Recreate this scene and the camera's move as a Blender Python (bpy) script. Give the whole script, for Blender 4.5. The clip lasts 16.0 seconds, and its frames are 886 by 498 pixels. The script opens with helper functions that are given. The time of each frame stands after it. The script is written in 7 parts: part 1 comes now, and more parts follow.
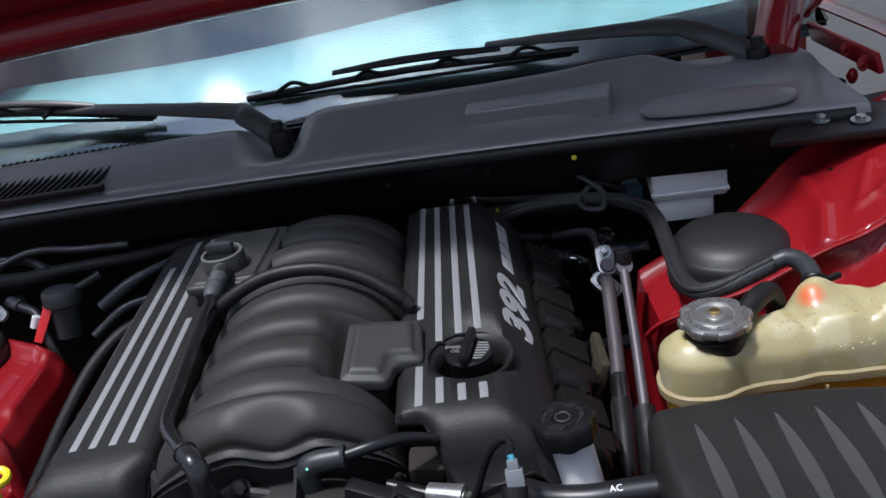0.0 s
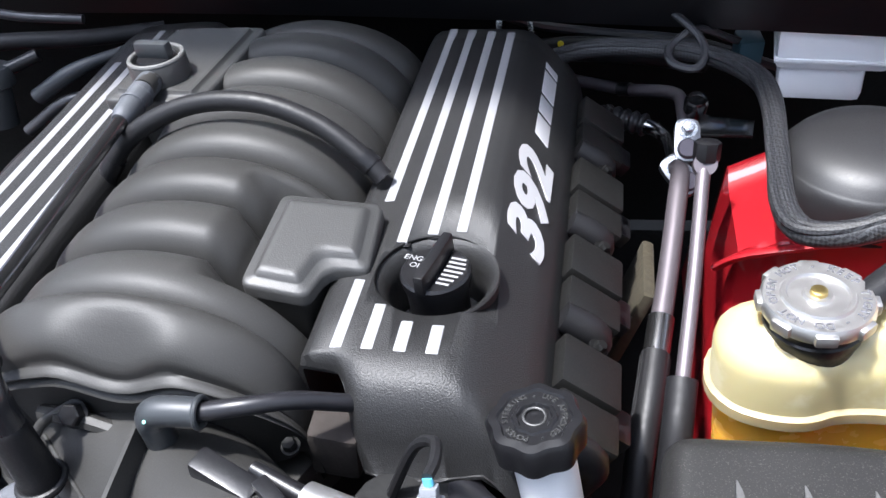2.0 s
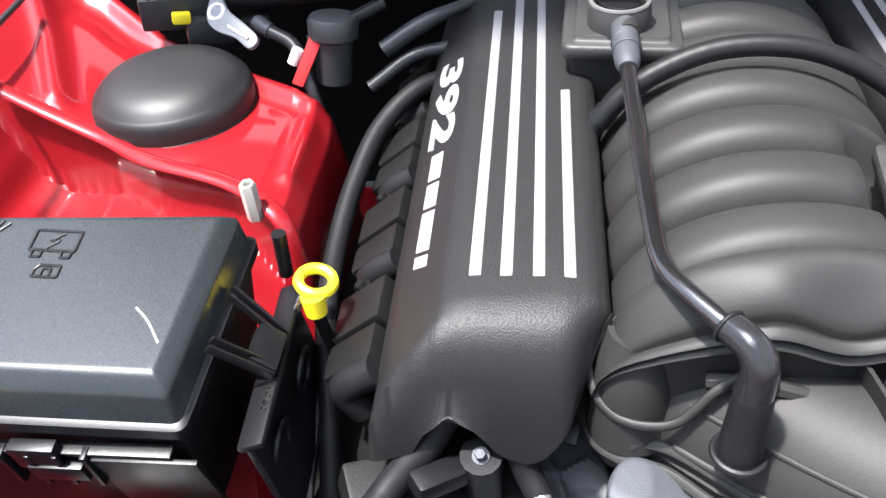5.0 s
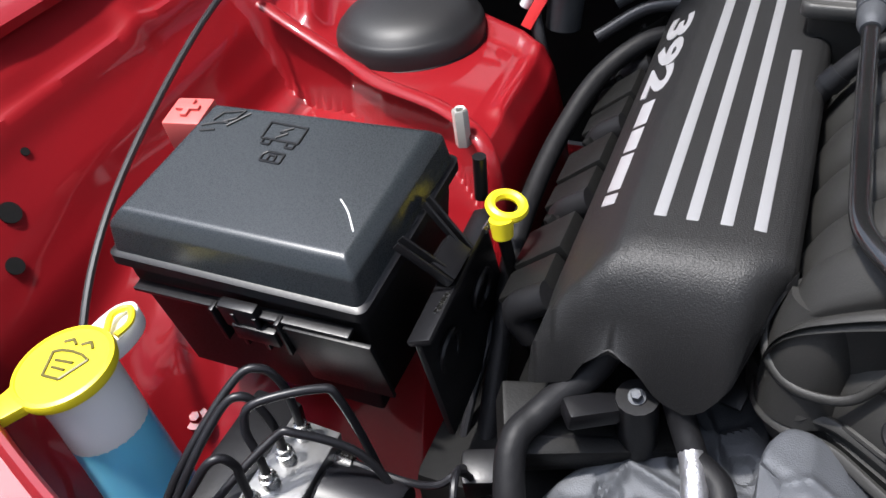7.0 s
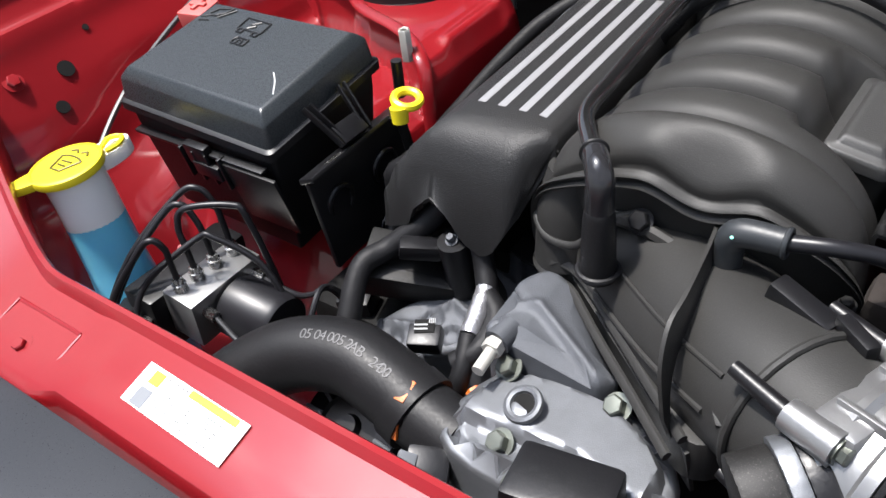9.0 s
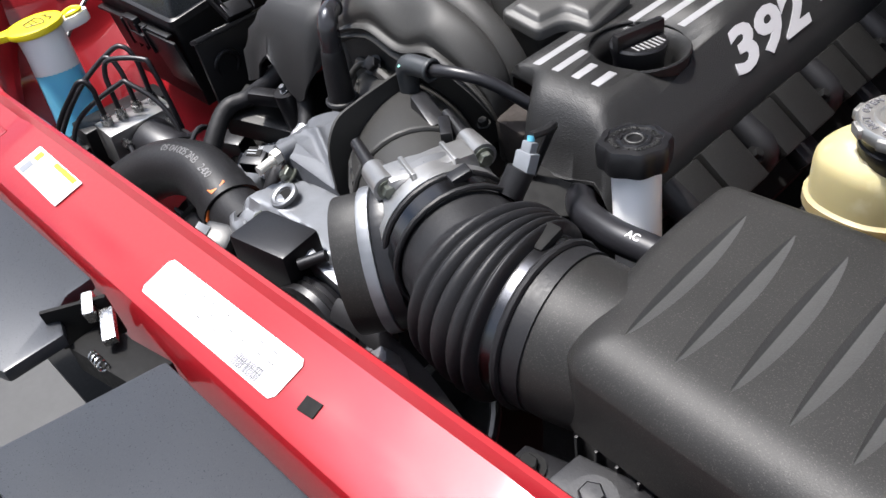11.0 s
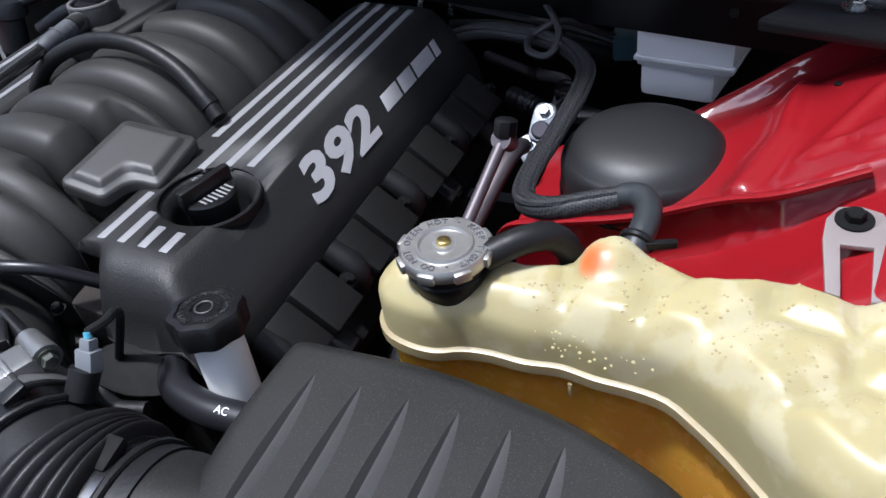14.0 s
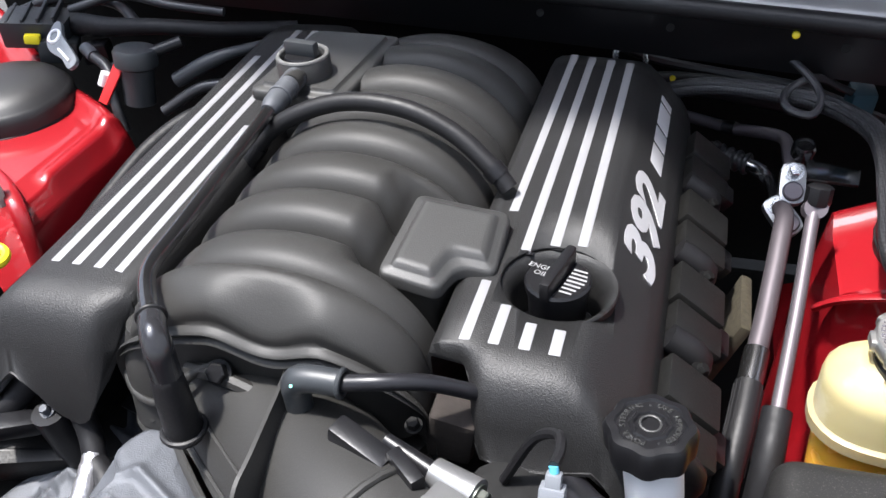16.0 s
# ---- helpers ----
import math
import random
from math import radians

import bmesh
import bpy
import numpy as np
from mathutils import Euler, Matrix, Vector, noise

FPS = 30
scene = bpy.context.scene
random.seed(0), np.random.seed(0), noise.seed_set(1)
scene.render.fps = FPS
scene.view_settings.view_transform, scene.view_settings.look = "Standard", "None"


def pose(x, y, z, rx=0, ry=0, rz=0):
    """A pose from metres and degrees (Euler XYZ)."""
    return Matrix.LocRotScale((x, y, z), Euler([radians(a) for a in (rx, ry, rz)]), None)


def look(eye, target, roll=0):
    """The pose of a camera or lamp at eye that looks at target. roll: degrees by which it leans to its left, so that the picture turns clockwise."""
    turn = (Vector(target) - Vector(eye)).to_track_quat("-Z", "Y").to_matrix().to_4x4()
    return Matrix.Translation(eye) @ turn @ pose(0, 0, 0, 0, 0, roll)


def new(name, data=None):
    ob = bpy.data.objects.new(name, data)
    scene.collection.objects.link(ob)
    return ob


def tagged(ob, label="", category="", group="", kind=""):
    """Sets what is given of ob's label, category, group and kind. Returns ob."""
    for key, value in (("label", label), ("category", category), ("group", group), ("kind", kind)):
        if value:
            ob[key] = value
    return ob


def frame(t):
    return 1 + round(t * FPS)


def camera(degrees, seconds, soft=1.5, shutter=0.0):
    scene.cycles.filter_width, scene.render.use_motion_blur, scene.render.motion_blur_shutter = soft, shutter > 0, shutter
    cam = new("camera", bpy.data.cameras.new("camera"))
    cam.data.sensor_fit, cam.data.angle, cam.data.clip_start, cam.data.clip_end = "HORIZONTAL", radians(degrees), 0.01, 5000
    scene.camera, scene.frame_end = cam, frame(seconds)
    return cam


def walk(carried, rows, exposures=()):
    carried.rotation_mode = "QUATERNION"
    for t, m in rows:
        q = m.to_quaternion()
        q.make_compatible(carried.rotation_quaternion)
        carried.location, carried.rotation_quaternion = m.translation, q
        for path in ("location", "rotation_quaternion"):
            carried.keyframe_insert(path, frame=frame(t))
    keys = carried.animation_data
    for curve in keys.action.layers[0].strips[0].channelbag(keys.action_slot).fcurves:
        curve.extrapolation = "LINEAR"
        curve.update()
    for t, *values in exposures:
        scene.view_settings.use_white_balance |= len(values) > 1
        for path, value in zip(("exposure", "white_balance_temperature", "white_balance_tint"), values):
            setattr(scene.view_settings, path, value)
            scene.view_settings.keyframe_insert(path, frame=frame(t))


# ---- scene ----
cam = camera(56.3, 16.0)
PATH = [
    (0, (0.248, -0.642, 1.331), (0.107, 1.158, 0.471), -11.9),
    (0.5, (0.266, -0.57, 1.305), (0.131, 1.123, 0.248), -8.2),
    (1, (0.302, -0.479, 1.267), (0.028, 1.111, 0.086), -6.8),
    (1.5, (0.326, -0.399, 1.24), (-0.06, 1.139, 0.021), -7.5),
    (2, (0.319, -0.351, 1.236), (-0.089, 1.165, -0.002), -8.3),
    (2.5, (0.26, -0.346, 1.236), (-0.134, 1.159, -0.022), -8.3),
    (3, (0.155, -0.35, 1.236), (-0.091, 1.159, -0.053), -7.7),
    (3.5, (0.044, -0.362, 1.24), (-0.085, 1.147, -0.066), -6.8),
    (4, (-0.054, -0.382, 1.238), (-0.092, 1.122, -0.08), -4.3),
    (4.5, (-0.125, -0.388, 1.235), (-0.245, 1.128, -0.064), -3.8),
    (5, (-0.162, -0.39, 1.242), (-0.401, 1.11, -0.059), -5.5),
    (5.2, (-0.175, -0.39, 1.243), (-0.413, 1.112, -0.056), -4.6),
    (7.3, (-0.107, -0.43, 1.215), (-0.955, 0.848, -0.069), -10.0),
    (7.5, (-0.076, -0.435, 1.211), (-0.986, 0.8, -0.072), -10.2),
    (8, (-0.01, -0.451, 1.205), (-0.968, 0.75, -0.076), -9.7),
    (8.5, (0.066, -0.486, 1.211), (-0.933, 0.707, -0.046), -9.6),
    (8.7, (0.109, -0.499, 1.217), (-0.902, 0.696, -0.028), -9.1),
    (10.8, (0.55, -0.486, 1.225), (-0.662, 0.466, -0.05), -10.2),
    (11, (0.588, -0.484, 1.209), (-0.633, 0.471, -0.054), -10.2),
    (11.5, (0.648, -0.482, 1.189), (-0.455, 0.536, -0.132), -8.1),
    (12, (0.69, -0.46, 1.179), (-0.336, 0.609, -0.165), -8.2),
    (12.5, (0.714, -0.412, 1.196), (-0.197, 0.792, -0.116), -7.2),
    (13, (0.721, -0.377, 1.217), (-0.134, 0.896, -0.067), -7.9),
    (13.5, (0.703, -0.361, 1.227), (-0.107, 0.958, -0.04), -8.4),
    (14, (0.651, -0.362, 1.241), (-0.098, 1.023, 0.007), -8.5),
    (14.5, (0.559, -0.384, 1.255), (-0.095, 1.053, 0.028), -7.8),
    (15, (0.458, -0.407, 1.266), (-0.123, 1.081, 0.062), -7.3),
    (15.5, (0.382, -0.412, 1.269), (-0.182, 1.085, 0.069), -6.8),
    (16, (0.273, -0.401, 1.262), (-0.251, 1.11, 0.061), -4.5),
]
EXPOSURES = [(0, -0.05, 5900, 11), (0.5, 0.6, 5800, 11), (1.0, 1.2, 5800, 11), (2, 1.68, 6000, 11), (2.5, 1.66, 6100, 11), (3, 1.80, 6200, 11), (4, 1.9, 6200, 11), (5, 1.75, 6300, 11), (7.5, 0.7, 6300, 11), (8.5, 0.78, 6400, 11), (11, 1.12, 6400, 11), (12, 0.84, 6200, 11), (12.5, 0.65, 6000, 11), (14, 0.45, 5800, 11), (15, 0.6, 6000, 11), (15.5, 0.85, 6100, 11), (16, 1.4, 6300, 11)]
walk(cam, [(t, look(eye, target, roll)) for t, eye, target, roll in PATH], EXPOSURES)

# ---- world, sun, exposure ----
world = bpy.data.worlds.new("sky")
scene.world = world
world.use_nodes = True
wn, wl = world.node_tree.nodes, world.node_tree.links
wn.clear()
sky = wn.new("ShaderNodeTexSky")
sky.sky_type, sky.sun_disc = "NISHITA", False
SUN_ELEVATION, SUN_TURN = radians(74), radians(243)
sky.sun_elevation, sky.sun_rotation = SUN_ELEVATION, SUN_TURN
coord = wn.new("ShaderNodeTexCoord")
cloud = wn.new("ShaderNodeTexNoise")
cloud.inputs["Scale"].default_value, cloud.inputs["Detail"].default_value = 4.2, 7.0
ramp = wn.new("ShaderNodeValToRGB")
ramp.color_ramp.elements[0].position, ramp.color_ramp.elements[1].position = 0.45, 0.58
cloud_mix = wn.new("ShaderNodeMix")
cloud_mix.data_type = "RGBA"
cloud_mix.inputs["B"].default_value = (10.5, 10.8, 11.4, 1)
back = wn.new("ShaderNodeBackground")
back.inputs["Strength"].default_value = 0.060
wl.new(coord.outputs["Generated"], cloud.inputs["Vector"])
wl.new(cloud.outputs["Fac"], ramp.inputs["Fac"])
wl.new(ramp.outputs["Color"], cloud_mix.inputs["Factor"])
wl.new(sky.outputs["Color"], cloud_mix.inputs["A"])
# the haze and thin cloud round the sun are brighter
near_sun = wn.new("ShaderNodeVectorMath")
near_sun.operation = "DOT_PRODUCT"
near_sun.inputs[1].default_value = (math.sin(SUN_TURN) * math.cos(SUN_ELEVATION), math.cos(SUN_TURN) * math.cos(SUN_ELEVATION), math.sin(SUN_ELEVATION))
wl.new(coord.outputs["Generated"], near_sun.inputs[0])
glow = wn.new("ShaderNodeMapRange")
glow.interpolation_type = "SMOOTHSTEP"
glow.inputs["From Min"].default_value, glow.inputs["From Max"].default_value = 0.85, 1.0
glow.inputs["To Min"].default_value, glow.inputs["To Max"].default_value = 1.0, 10.0
wl.new(near_sun.outputs["Value"], glow.inputs["Value"])
bright = wn.new("ShaderNodeVectorMath")
bright.operation = "SCALE"
wl.new(cloud_mix.outputs["Result"], bright.inputs[0])
wl.new(glow.outputs["Result"], bright.inputs["Scale"])
wl.new(bright.outputs["Vector"], back.inputs["Color"])
wl.new(back.outputs["Background"], wn.new("ShaderNodeOutputWorld").inputs["Surface"])

sun = new("sun", bpy.data.lights.new("sun", "SUN"))
sun.data.energy, sun.data.angle, sun.data.color = 4.4, radians(3.0), (1.0, 0.95, 0.88)
SUN_FROM = Vector((math.sin(SUN_TURN) * math.cos(SUN_ELEVATION), math.cos(SUN_TURN) * math.cos(SUN_ELEVATION), math.sin(SUN_ELEVATION)))
sun.matrix_world = look(SUN_FROM * 10, (0, 0, 0))


# ---- materials ----
def mat(name, base, rough=0.5, metal=0.0, var=0.25, var_scale=9.0, bump=0.0, bump_scale=400.0, coat=0.0, rough_var=0.12,
        spec=0.5, sss=0.0, sss_colour=None, dust=0.0, transmission=0.0, fine=True):
    """A procedural surface: mottled base colour, uneven roughness, fine relief, light dust."""
    m = bpy.data.materials.new(name)
    m.use_nodes = True
    n, l = m.node_tree.nodes, m.node_tree.links
    p = n["Principled BSDF"]
    tc = n.new("ShaderNodeTexCoord")
    big = n.new("ShaderNodeTexNoise")
    big.inputs["Scale"].default_value, big.inputs["Detail"].default_value = var_scale, 5.0
    l.new(tc.outputs["Object"], big.inputs["Vector"])
    small = n.new("ShaderNodeTexNoise")
    small.inputs["Scale"].default_value, small.inputs["Detail"].default_value = bump_scale, 2.0
    l.new(tc.outputs["Object"], small.inputs["Vector"])
    mix = n.new("ShaderNodeMix")
    mix.data_type = "RGBA"
    dark = [c * (1 - var) for c in base]
    light = [min(1, c * (1 + var)) for c in base]
    mix.inputs["A"].default_value, mix.inputs["B"].default_value = (*dark, 1), (*light, 1)
    l.new(big.outputs["Fac"], mix.inputs["Factor"])
    colour = mix.outputs["Result"]
    if dust:
        grain = n.new("ShaderNodeTexNoise")
        grain.inputs["Scale"].default_value, grain.inputs["Detail"].default_value = 1100.0, 2.0
        l.new(tc.outputs["Object"], grain.inputs["Vector"])
        cut = n.new("ShaderNodeMapRange")
        cut.inputs["From Min"].default_value, cut.inputs["From Max"].default_value = 0.58, 0.72
        cut.inputs["To Max"].default_value = dust
        l.new(grain.outputs["Fac"], cut.inputs["Value"])
        dusty = n.new("ShaderNodeMix")
        dusty.data_type = "RGBA"
        dusty.inputs["B"].default_value = (0.32, 0.30, 0.27, 1)
        l.new(cut.outputs["Result"], dusty.inputs["Factor"])
        l.new(colour, dusty.inputs["A"])
        colour = dusty.outputs["Result"]
    l.new(colour, p.inputs["Base Color"])
    rr = n.new("ShaderNodeMapRange")
    rr.inputs["To Min"].default_value = max(0.02, rough - rough_var)
    rr.inputs["To Max"].default_value = min(1.0, rough + rough_var)
    l.new((small if bump and fine else big).outputs["Fac"], rr.inputs["Value"])
    l.new(rr.outputs["Result"], p.inputs["Roughness"])
    p.inputs["Metallic"].default_value = metal
    p.inputs["Specular IOR Level"].default_value = spec
    p.inputs["Coat Weight"].default_value = coat
    p.inputs["Coat Roughness"].default_value = 0.06
    p.inputs["Transmission Weight"].default_value = transmission
    if sss:
        p.inputs["Subsurface Weight"].default_value = sss
        p.inputs["Subsurface Radius"].default_value = sss_colour or (1, 0.8, 0.4)
        p.inputs["Subsurface Scale"].default_value = 0.02
    if bump:
        b = n.new("ShaderNodeBump")
        b.inputs["Strength"].default_value, b.inputs["Distance"].default_value = bump, 0.0006
        l.new(small.outputs["Fac"], b.inputs["Height"])
        l.new(b.outputs["Normal"], p.inputs["Normal"])
    return m


M_COVER = mat("textured_black_plastic", (0.0120, 0.0120, 0.0123), 0.46, spec=0.36, bump=0.75, bump_scale=950, var=0.15, dust=0.05)
M_INTAKE = mat("satin_black_nylon", (0.021, 0.0206, 0.0196), 0.55, spec=0.34, bump=0.2, bump_scale=900, var=0.2, dust=0.03)
M_AIRBOX = mat("grained_black_plastic", (0.0100, 0.0096, 0.0092), 0.52, spec=0.30, bump=0.2, bump_scale=1400, var=0.45, var_scale=16, dust=0.09)
M_BLACK = mat("black_plastic", (0.006, 0.006, 0.007), 0.36, spec=0.36, bump=0.12, bump_scale=500, var=0.3, dust=0.02)
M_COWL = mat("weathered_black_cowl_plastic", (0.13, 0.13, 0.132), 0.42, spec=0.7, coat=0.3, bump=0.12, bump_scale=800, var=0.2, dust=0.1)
M_RUBBER = mat("black_rubber", (0.008, 0.008, 0.009), 0.48, spec=0.28, bump=0.25, bump_scale=300, var=0.3, dust=0.03)
# Near-black for grimy parts, and for shade put into holes, gaps and the cabin.
M_DARK = mat("grimy_metal_and_shade_black", (0.005, 0.005, 0.005), 0.7, spec=0.15, bump=0.4, bump_scale=160, var=0.5)
M_RED = mat("red_car_paint", (0.21, 0.0040, 0.0078), 0.5, coat=0.8, var=0.06, bump=0.02, bump_scale=250, spec=0.2, rough_var=0.05)
M_ALU = mat("cast_aluminium", (0.17, 0.178, 0.19), 0.46, metal=0.75, var=0.25, var_scale=45, bump=0.25, bump_scale=1100)
M_STEEL = mat("zinc_plated_steel", (0.45, 0.45, 0.44), 0.26, metal=1.0, var=0.15, bump=0.08, bump_scale=500)
M_PIPE = mat("dull_aluminium_pipe", (0.105, 0.092, 0.102), 0.48, metal=0.6, var=0.12)
M_STRIPE = mat("bare_silver_stripe", (0.27, 0.27, 0.28), 0.40, metal=0.3, var=0.06, bump=0.15, bump_scale=900)
M_LETTER = mat("silver_lettering", (0.52, 0.52, 0.54), 0.42, metal=0.5, var=0.05)
M_TANK = mat("yellowed_translucent_plastic", (0.34, 0.295, 0.155), 0.38, var=0.16, var_scale=14, sss=0.45, sss_colour=(1.0, 0.75, 0.3), bump=0.05, bump_scale=60)
tn, tl = M_TANK.node_tree.nodes, M_TANK.node_tree.links
spot = tn.new("ShaderNodeVectorMath")
spot.operation = "DISTANCE"
spot.inputs[1].default_value = (0.5370, 0.0630, 0.8740)
tl.new(tn.new("ShaderNodeTexCoord").outputs["Object"], spot.inputs[0])
fade = tn.new("ShaderNodeMapRange")
fade.interpolation_type = "SMOOTHSTEP"
fade.inputs["From Min"].default_value, fade.inputs["From Max"].default_value = 0.017, 0.006
tl.new(spot.outputs["Value"], fade.inputs["Value"])
stain = tn.new("ShaderNodeMix")
stain.data_type = "RGBA"
stain.inputs["B"].default_value = (0.52, 0.12, 0.03, 1)
tl.new(fade.outputs["Result"], stain.inputs["Factor"])
# dried milky patches and small bubbles on the inner wall
wet = tn.new("ShaderNodeTexNoise")
wet.inputs["Scale"].default_value, wet.inputs["Detail"].default_value = 26.0, 4.0
tank_co = tn.new("ShaderNodeTexCoord")
tl.new(tank_co.outputs["Object"], wet.inputs["Vector"])
wet_cut = tn.new("ShaderNodeMapRange")
wet_cut.inputs["From Min"].default_value, wet_cut.inputs["From Max"].default_value = 0.505, 0.575
wet_cut.inputs["To Max"].default_value = 0.55
tl.new(wet.outputs["Fac"], wet_cut.inputs["Value"])
milky = tn.new("ShaderNodeMix")
milky.data_type = "RGBA"
milky.inputs["B"].default_value = (0.44, 0.40, 0.27, 1)
tl.new(wet_cut.outputs["Result"], milky.inputs["Factor"])
tl.new(tn["Principled BSDF"].inputs["Base Color"].links[0].from_socket, milky.inputs["A"])
tl.new(milky.outputs["Result"], stain.inputs["A"])
tl.new(stain.outputs["Result"], tn["Principled BSDF"].inputs["Base Color"])
M_COOLANT = mat("tank_plastic_over_amber_coolant", (0.84, 0.42, 0.055), 0.26, var=0.25, var_scale=8, sss=0.4, sss_colour=(1.0, 0.4, 0.08), bump=0.05, bump_scale=60)
M_WHITE = mat("translucent_white_plastic", (0.78, 0.79, 0.80), 0.38, var=0.06, sss=0.3, sss_colour=(1, 1, 1))
M_FROST = mat("frosted_translucent_plastic", (0.20, 0.17, 0.165), 0.5, var=0.15, sss=0.2, sss_colour=(1, 0.8, 0.8))
M_BLUE = mat("bottle_plastic_over_blue_fluid", (0.14, 0.52, 0.78), 0.35, var=0.12, sss=0.4, sss_colour=(0.3, 0.7, 1))
M_YELLOW = mat("yellow_plastic", (0.80, 0.66, 0.02), 0.36, var=0.08)
M_LABEL = mat("white_paper_label", (0.80, 0.80, 0.80), 0.4, var=0.04)
M_INK = mat("grey_label_print", (0.10, 0.10, 0.11), 0.5)
M_GREY = mat("light_grey_plastic", (0.15, 0.16, 0.175), 0.4, var=0.1)
M_CHROME = mat("polished_cap_steel", (0.48, 0.47, 0.455), 0.44, metal=1.0, var=0.12, var_scale=60, bump=0.03, bump_scale=300)
M_BRASS = mat("brass_rivet", (0.55, 0.42, 0.16), 0.35, metal=1.0)
M_PINK = mat("faded_red_plastic", (0.55, 0.10, 0.09), 0.5, var=0.15)
M_ORANGE = mat("orange_clip", (0.55, 0.13, 0.02), 0.5)
M_FOIL = mat("crinkled_foil", (0.55, 0.55, 0.57), 0.34, metal=0.9, bump=1.0, bump_scale=420, var=0.2)
M_ASPHALT = mat("asphalt", (0.05, 0.05, 0.05), 0.9, bump=0.6, bump_scale=60, var=0.3)
M_DASH = mat("grey_dashboard_vinyl", (0.115, 0.19, 0.205), 0.6, bump=0.3, bump_scale=300)
M_PRINT = mat("white_print", (0.75, 0.75, 0.76), 0.5, var=0.03)
M_FADED = mat("faded_white_print", (0.22, 0.22, 0.225), 0.55, var=0.2, var_scale=120)
M_GREYBLACK = mat("grey_black_rubber", (0.022, 0.025, 0.028), 0.45, bump=0.1, bump_scale=400)
M_GLOSS = mat("glossy_black_pipe", (0.010, 0.010, 0.012), 0.38, spec=0.4, var=0.1)
M_MINT = mat("mint_paint_dot", (0.25, 0.75, 0.60), 0.5)
M_CYAN = mat("blue_wire_seal", (0.08, 0.32, 0.45), 0.4)
M_BOLT = mat("green_zinc_bolt", (0.15, 0.16, 0.14), 0.42, metal=0.9, var=0.2, var_scale=80)
M_TANKRIM = mat("pale_tank_plastic", (0.29, 0.235, 0.130), 0.35, var=0.1, sss=0.4, sss_colour=(1.0, 0.8, 0.4))
M_DROP = mat("droplet_film", (0.36, 0.31, 0.165), 0.10, var=0.1)
M_GREEN = mat("green_paint_mark", (0.03, 0.40, 0.10), 0.5)
M_CABLE = mat("dark_cable", (0.025, 0.025, 0.027), 0.35, var=0.2)
M_SHELLRED = mat("red_clip_plastic", (0.55, 0.02, 0.02), 0.4)
M_BRAID = mat("woven_black_sleeve", (0.014, 0.0145, 0.016), 0.45, bump=0.0)
bn, bl = M_BRAID.node_tree.nodes, M_BRAID.node_tree.links
bt = bn.new("ShaderNodeTexCoord")
weave = bn.new("ShaderNodeTexChecker")
weave.inputs["Scale"].default_value = 420.0
weave.inputs["Color1"].default_value, weave.inputs["Color2"].default_value = (0.004, 0.004, 0.005, 1), (0.030, 0.031, 0.034, 1)
bb = bn.new("ShaderNodeBump")
bb.inputs["Strength"].default_value, bb.inputs["Distance"].default_value = 0.8, 0.0006
turned = bn.new("ShaderNodeMapping")
turned.inputs["Rotation"].default_value = (0.6, 0.7, 0.8)
bl.new(bt.outputs["Object"], turned.inputs["Vector"])
bl.new(turned.outputs["Vector"], weave.inputs["Vector"])
bl.new(weave.outputs["Fac"], bb.inputs["Height"])
bl.new(weave.outputs["Color"], bn["Principled BSDF"].inputs["Base Color"])
bl.new(bb.outputs["Normal"], bn["Principled BSDF"].inputs["Normal"])
M_COIL = mat("dusty_coil_plastic", (0.006, 0.006, 0.0058), 0.5, spec=0.25, bump=0.3, bump_scale=500, dust=0.05)
M_TEAL = mat("dark_teal_plastic", (0.03, 0.07, 0.09), 0.4)
M_FOAM = mat("speckled_tan_insulation", (0.026, 0.021, 0.011), 0.95, var=0.7, var_scale=160, bump=1.0, bump_scale=260)
M_FUSE = mat("smooth_fuse_lid_plastic", (0.020, 0.024, 0.027), 0.28, spec=0.5, bump=0.06, bump_scale=1200, var=0.15, dust=0.03)
M_NICKEL = mat("pale_nickel", (0.55, 0.54, 0.50), 0.4, metal=0.4)
M_OLIVE = mat("dark_mould_mark", (0.10, 0.085, 0.02), 0.5)
M_ALUPLATE = mat("milled_aluminium", (0.30, 0.30, 0.30), 0.34, metal=0.8, var=0.12, var_scale=60, bump=0.1, bump_scale=700)
M_ALUGREY = mat("rough_grey_casting", (0.075, 0.080, 0.090), 0.62, metal=0.45, var=0.25, var_scale=60, bump=0.5, bump_scale=900)
M_ALUDARK = mat("dark_casting", (0.12, 0.12, 0.13), 0.5, metal=0.5, var=0.3, bump=0.6, bump_scale=250)
M_HOSEINK = mat("faded_hose_print", (0.085, 0.085, 0.088), 0.6)
M_TAPE = mat("cloth_tape", (0.008, 0.008, 0.009), 0.55, spec=0.25, bump=0.9, bump_scale=120, var=0.3)
M_RUST = mat("rusty_iron", (0.014, 0.010, 0.008), 0.9, bump=1.0, bump_scale=140, var=0.6, var_scale=60)
M_DUSTY = mat("dull_dusty_plastic", (0.027, 0.027, 0.0265), 0.50, bump=0.3, bump_scale=900, var=0.15, dust=0.05)
M_PANEL = mat("faded_shroud_plastic", (0.022, 0.024, 0.028), 0.32, bump=0.12, bump_scale=900, var=0.25, dust=0.05)
M_CLAMP = mat("dark_steel_band", (0.09, 0.09, 0.095), 0.24, metal=1.0, var=0.2)
M_SMOKE = mat("dark_plated_pipe", (0.17, 0.17, 0.175), 0.20, metal=0.95, var=0.15)
# Paler than M_AIRBOX: the light on the groove slopes, put into the colour.
M_GROOVE = mat("lit_groove_plastic", (0.022, 0.022, 0.0215), 0.6, bump=0.3, bump_scale=700, var=0.25, var_scale=40)
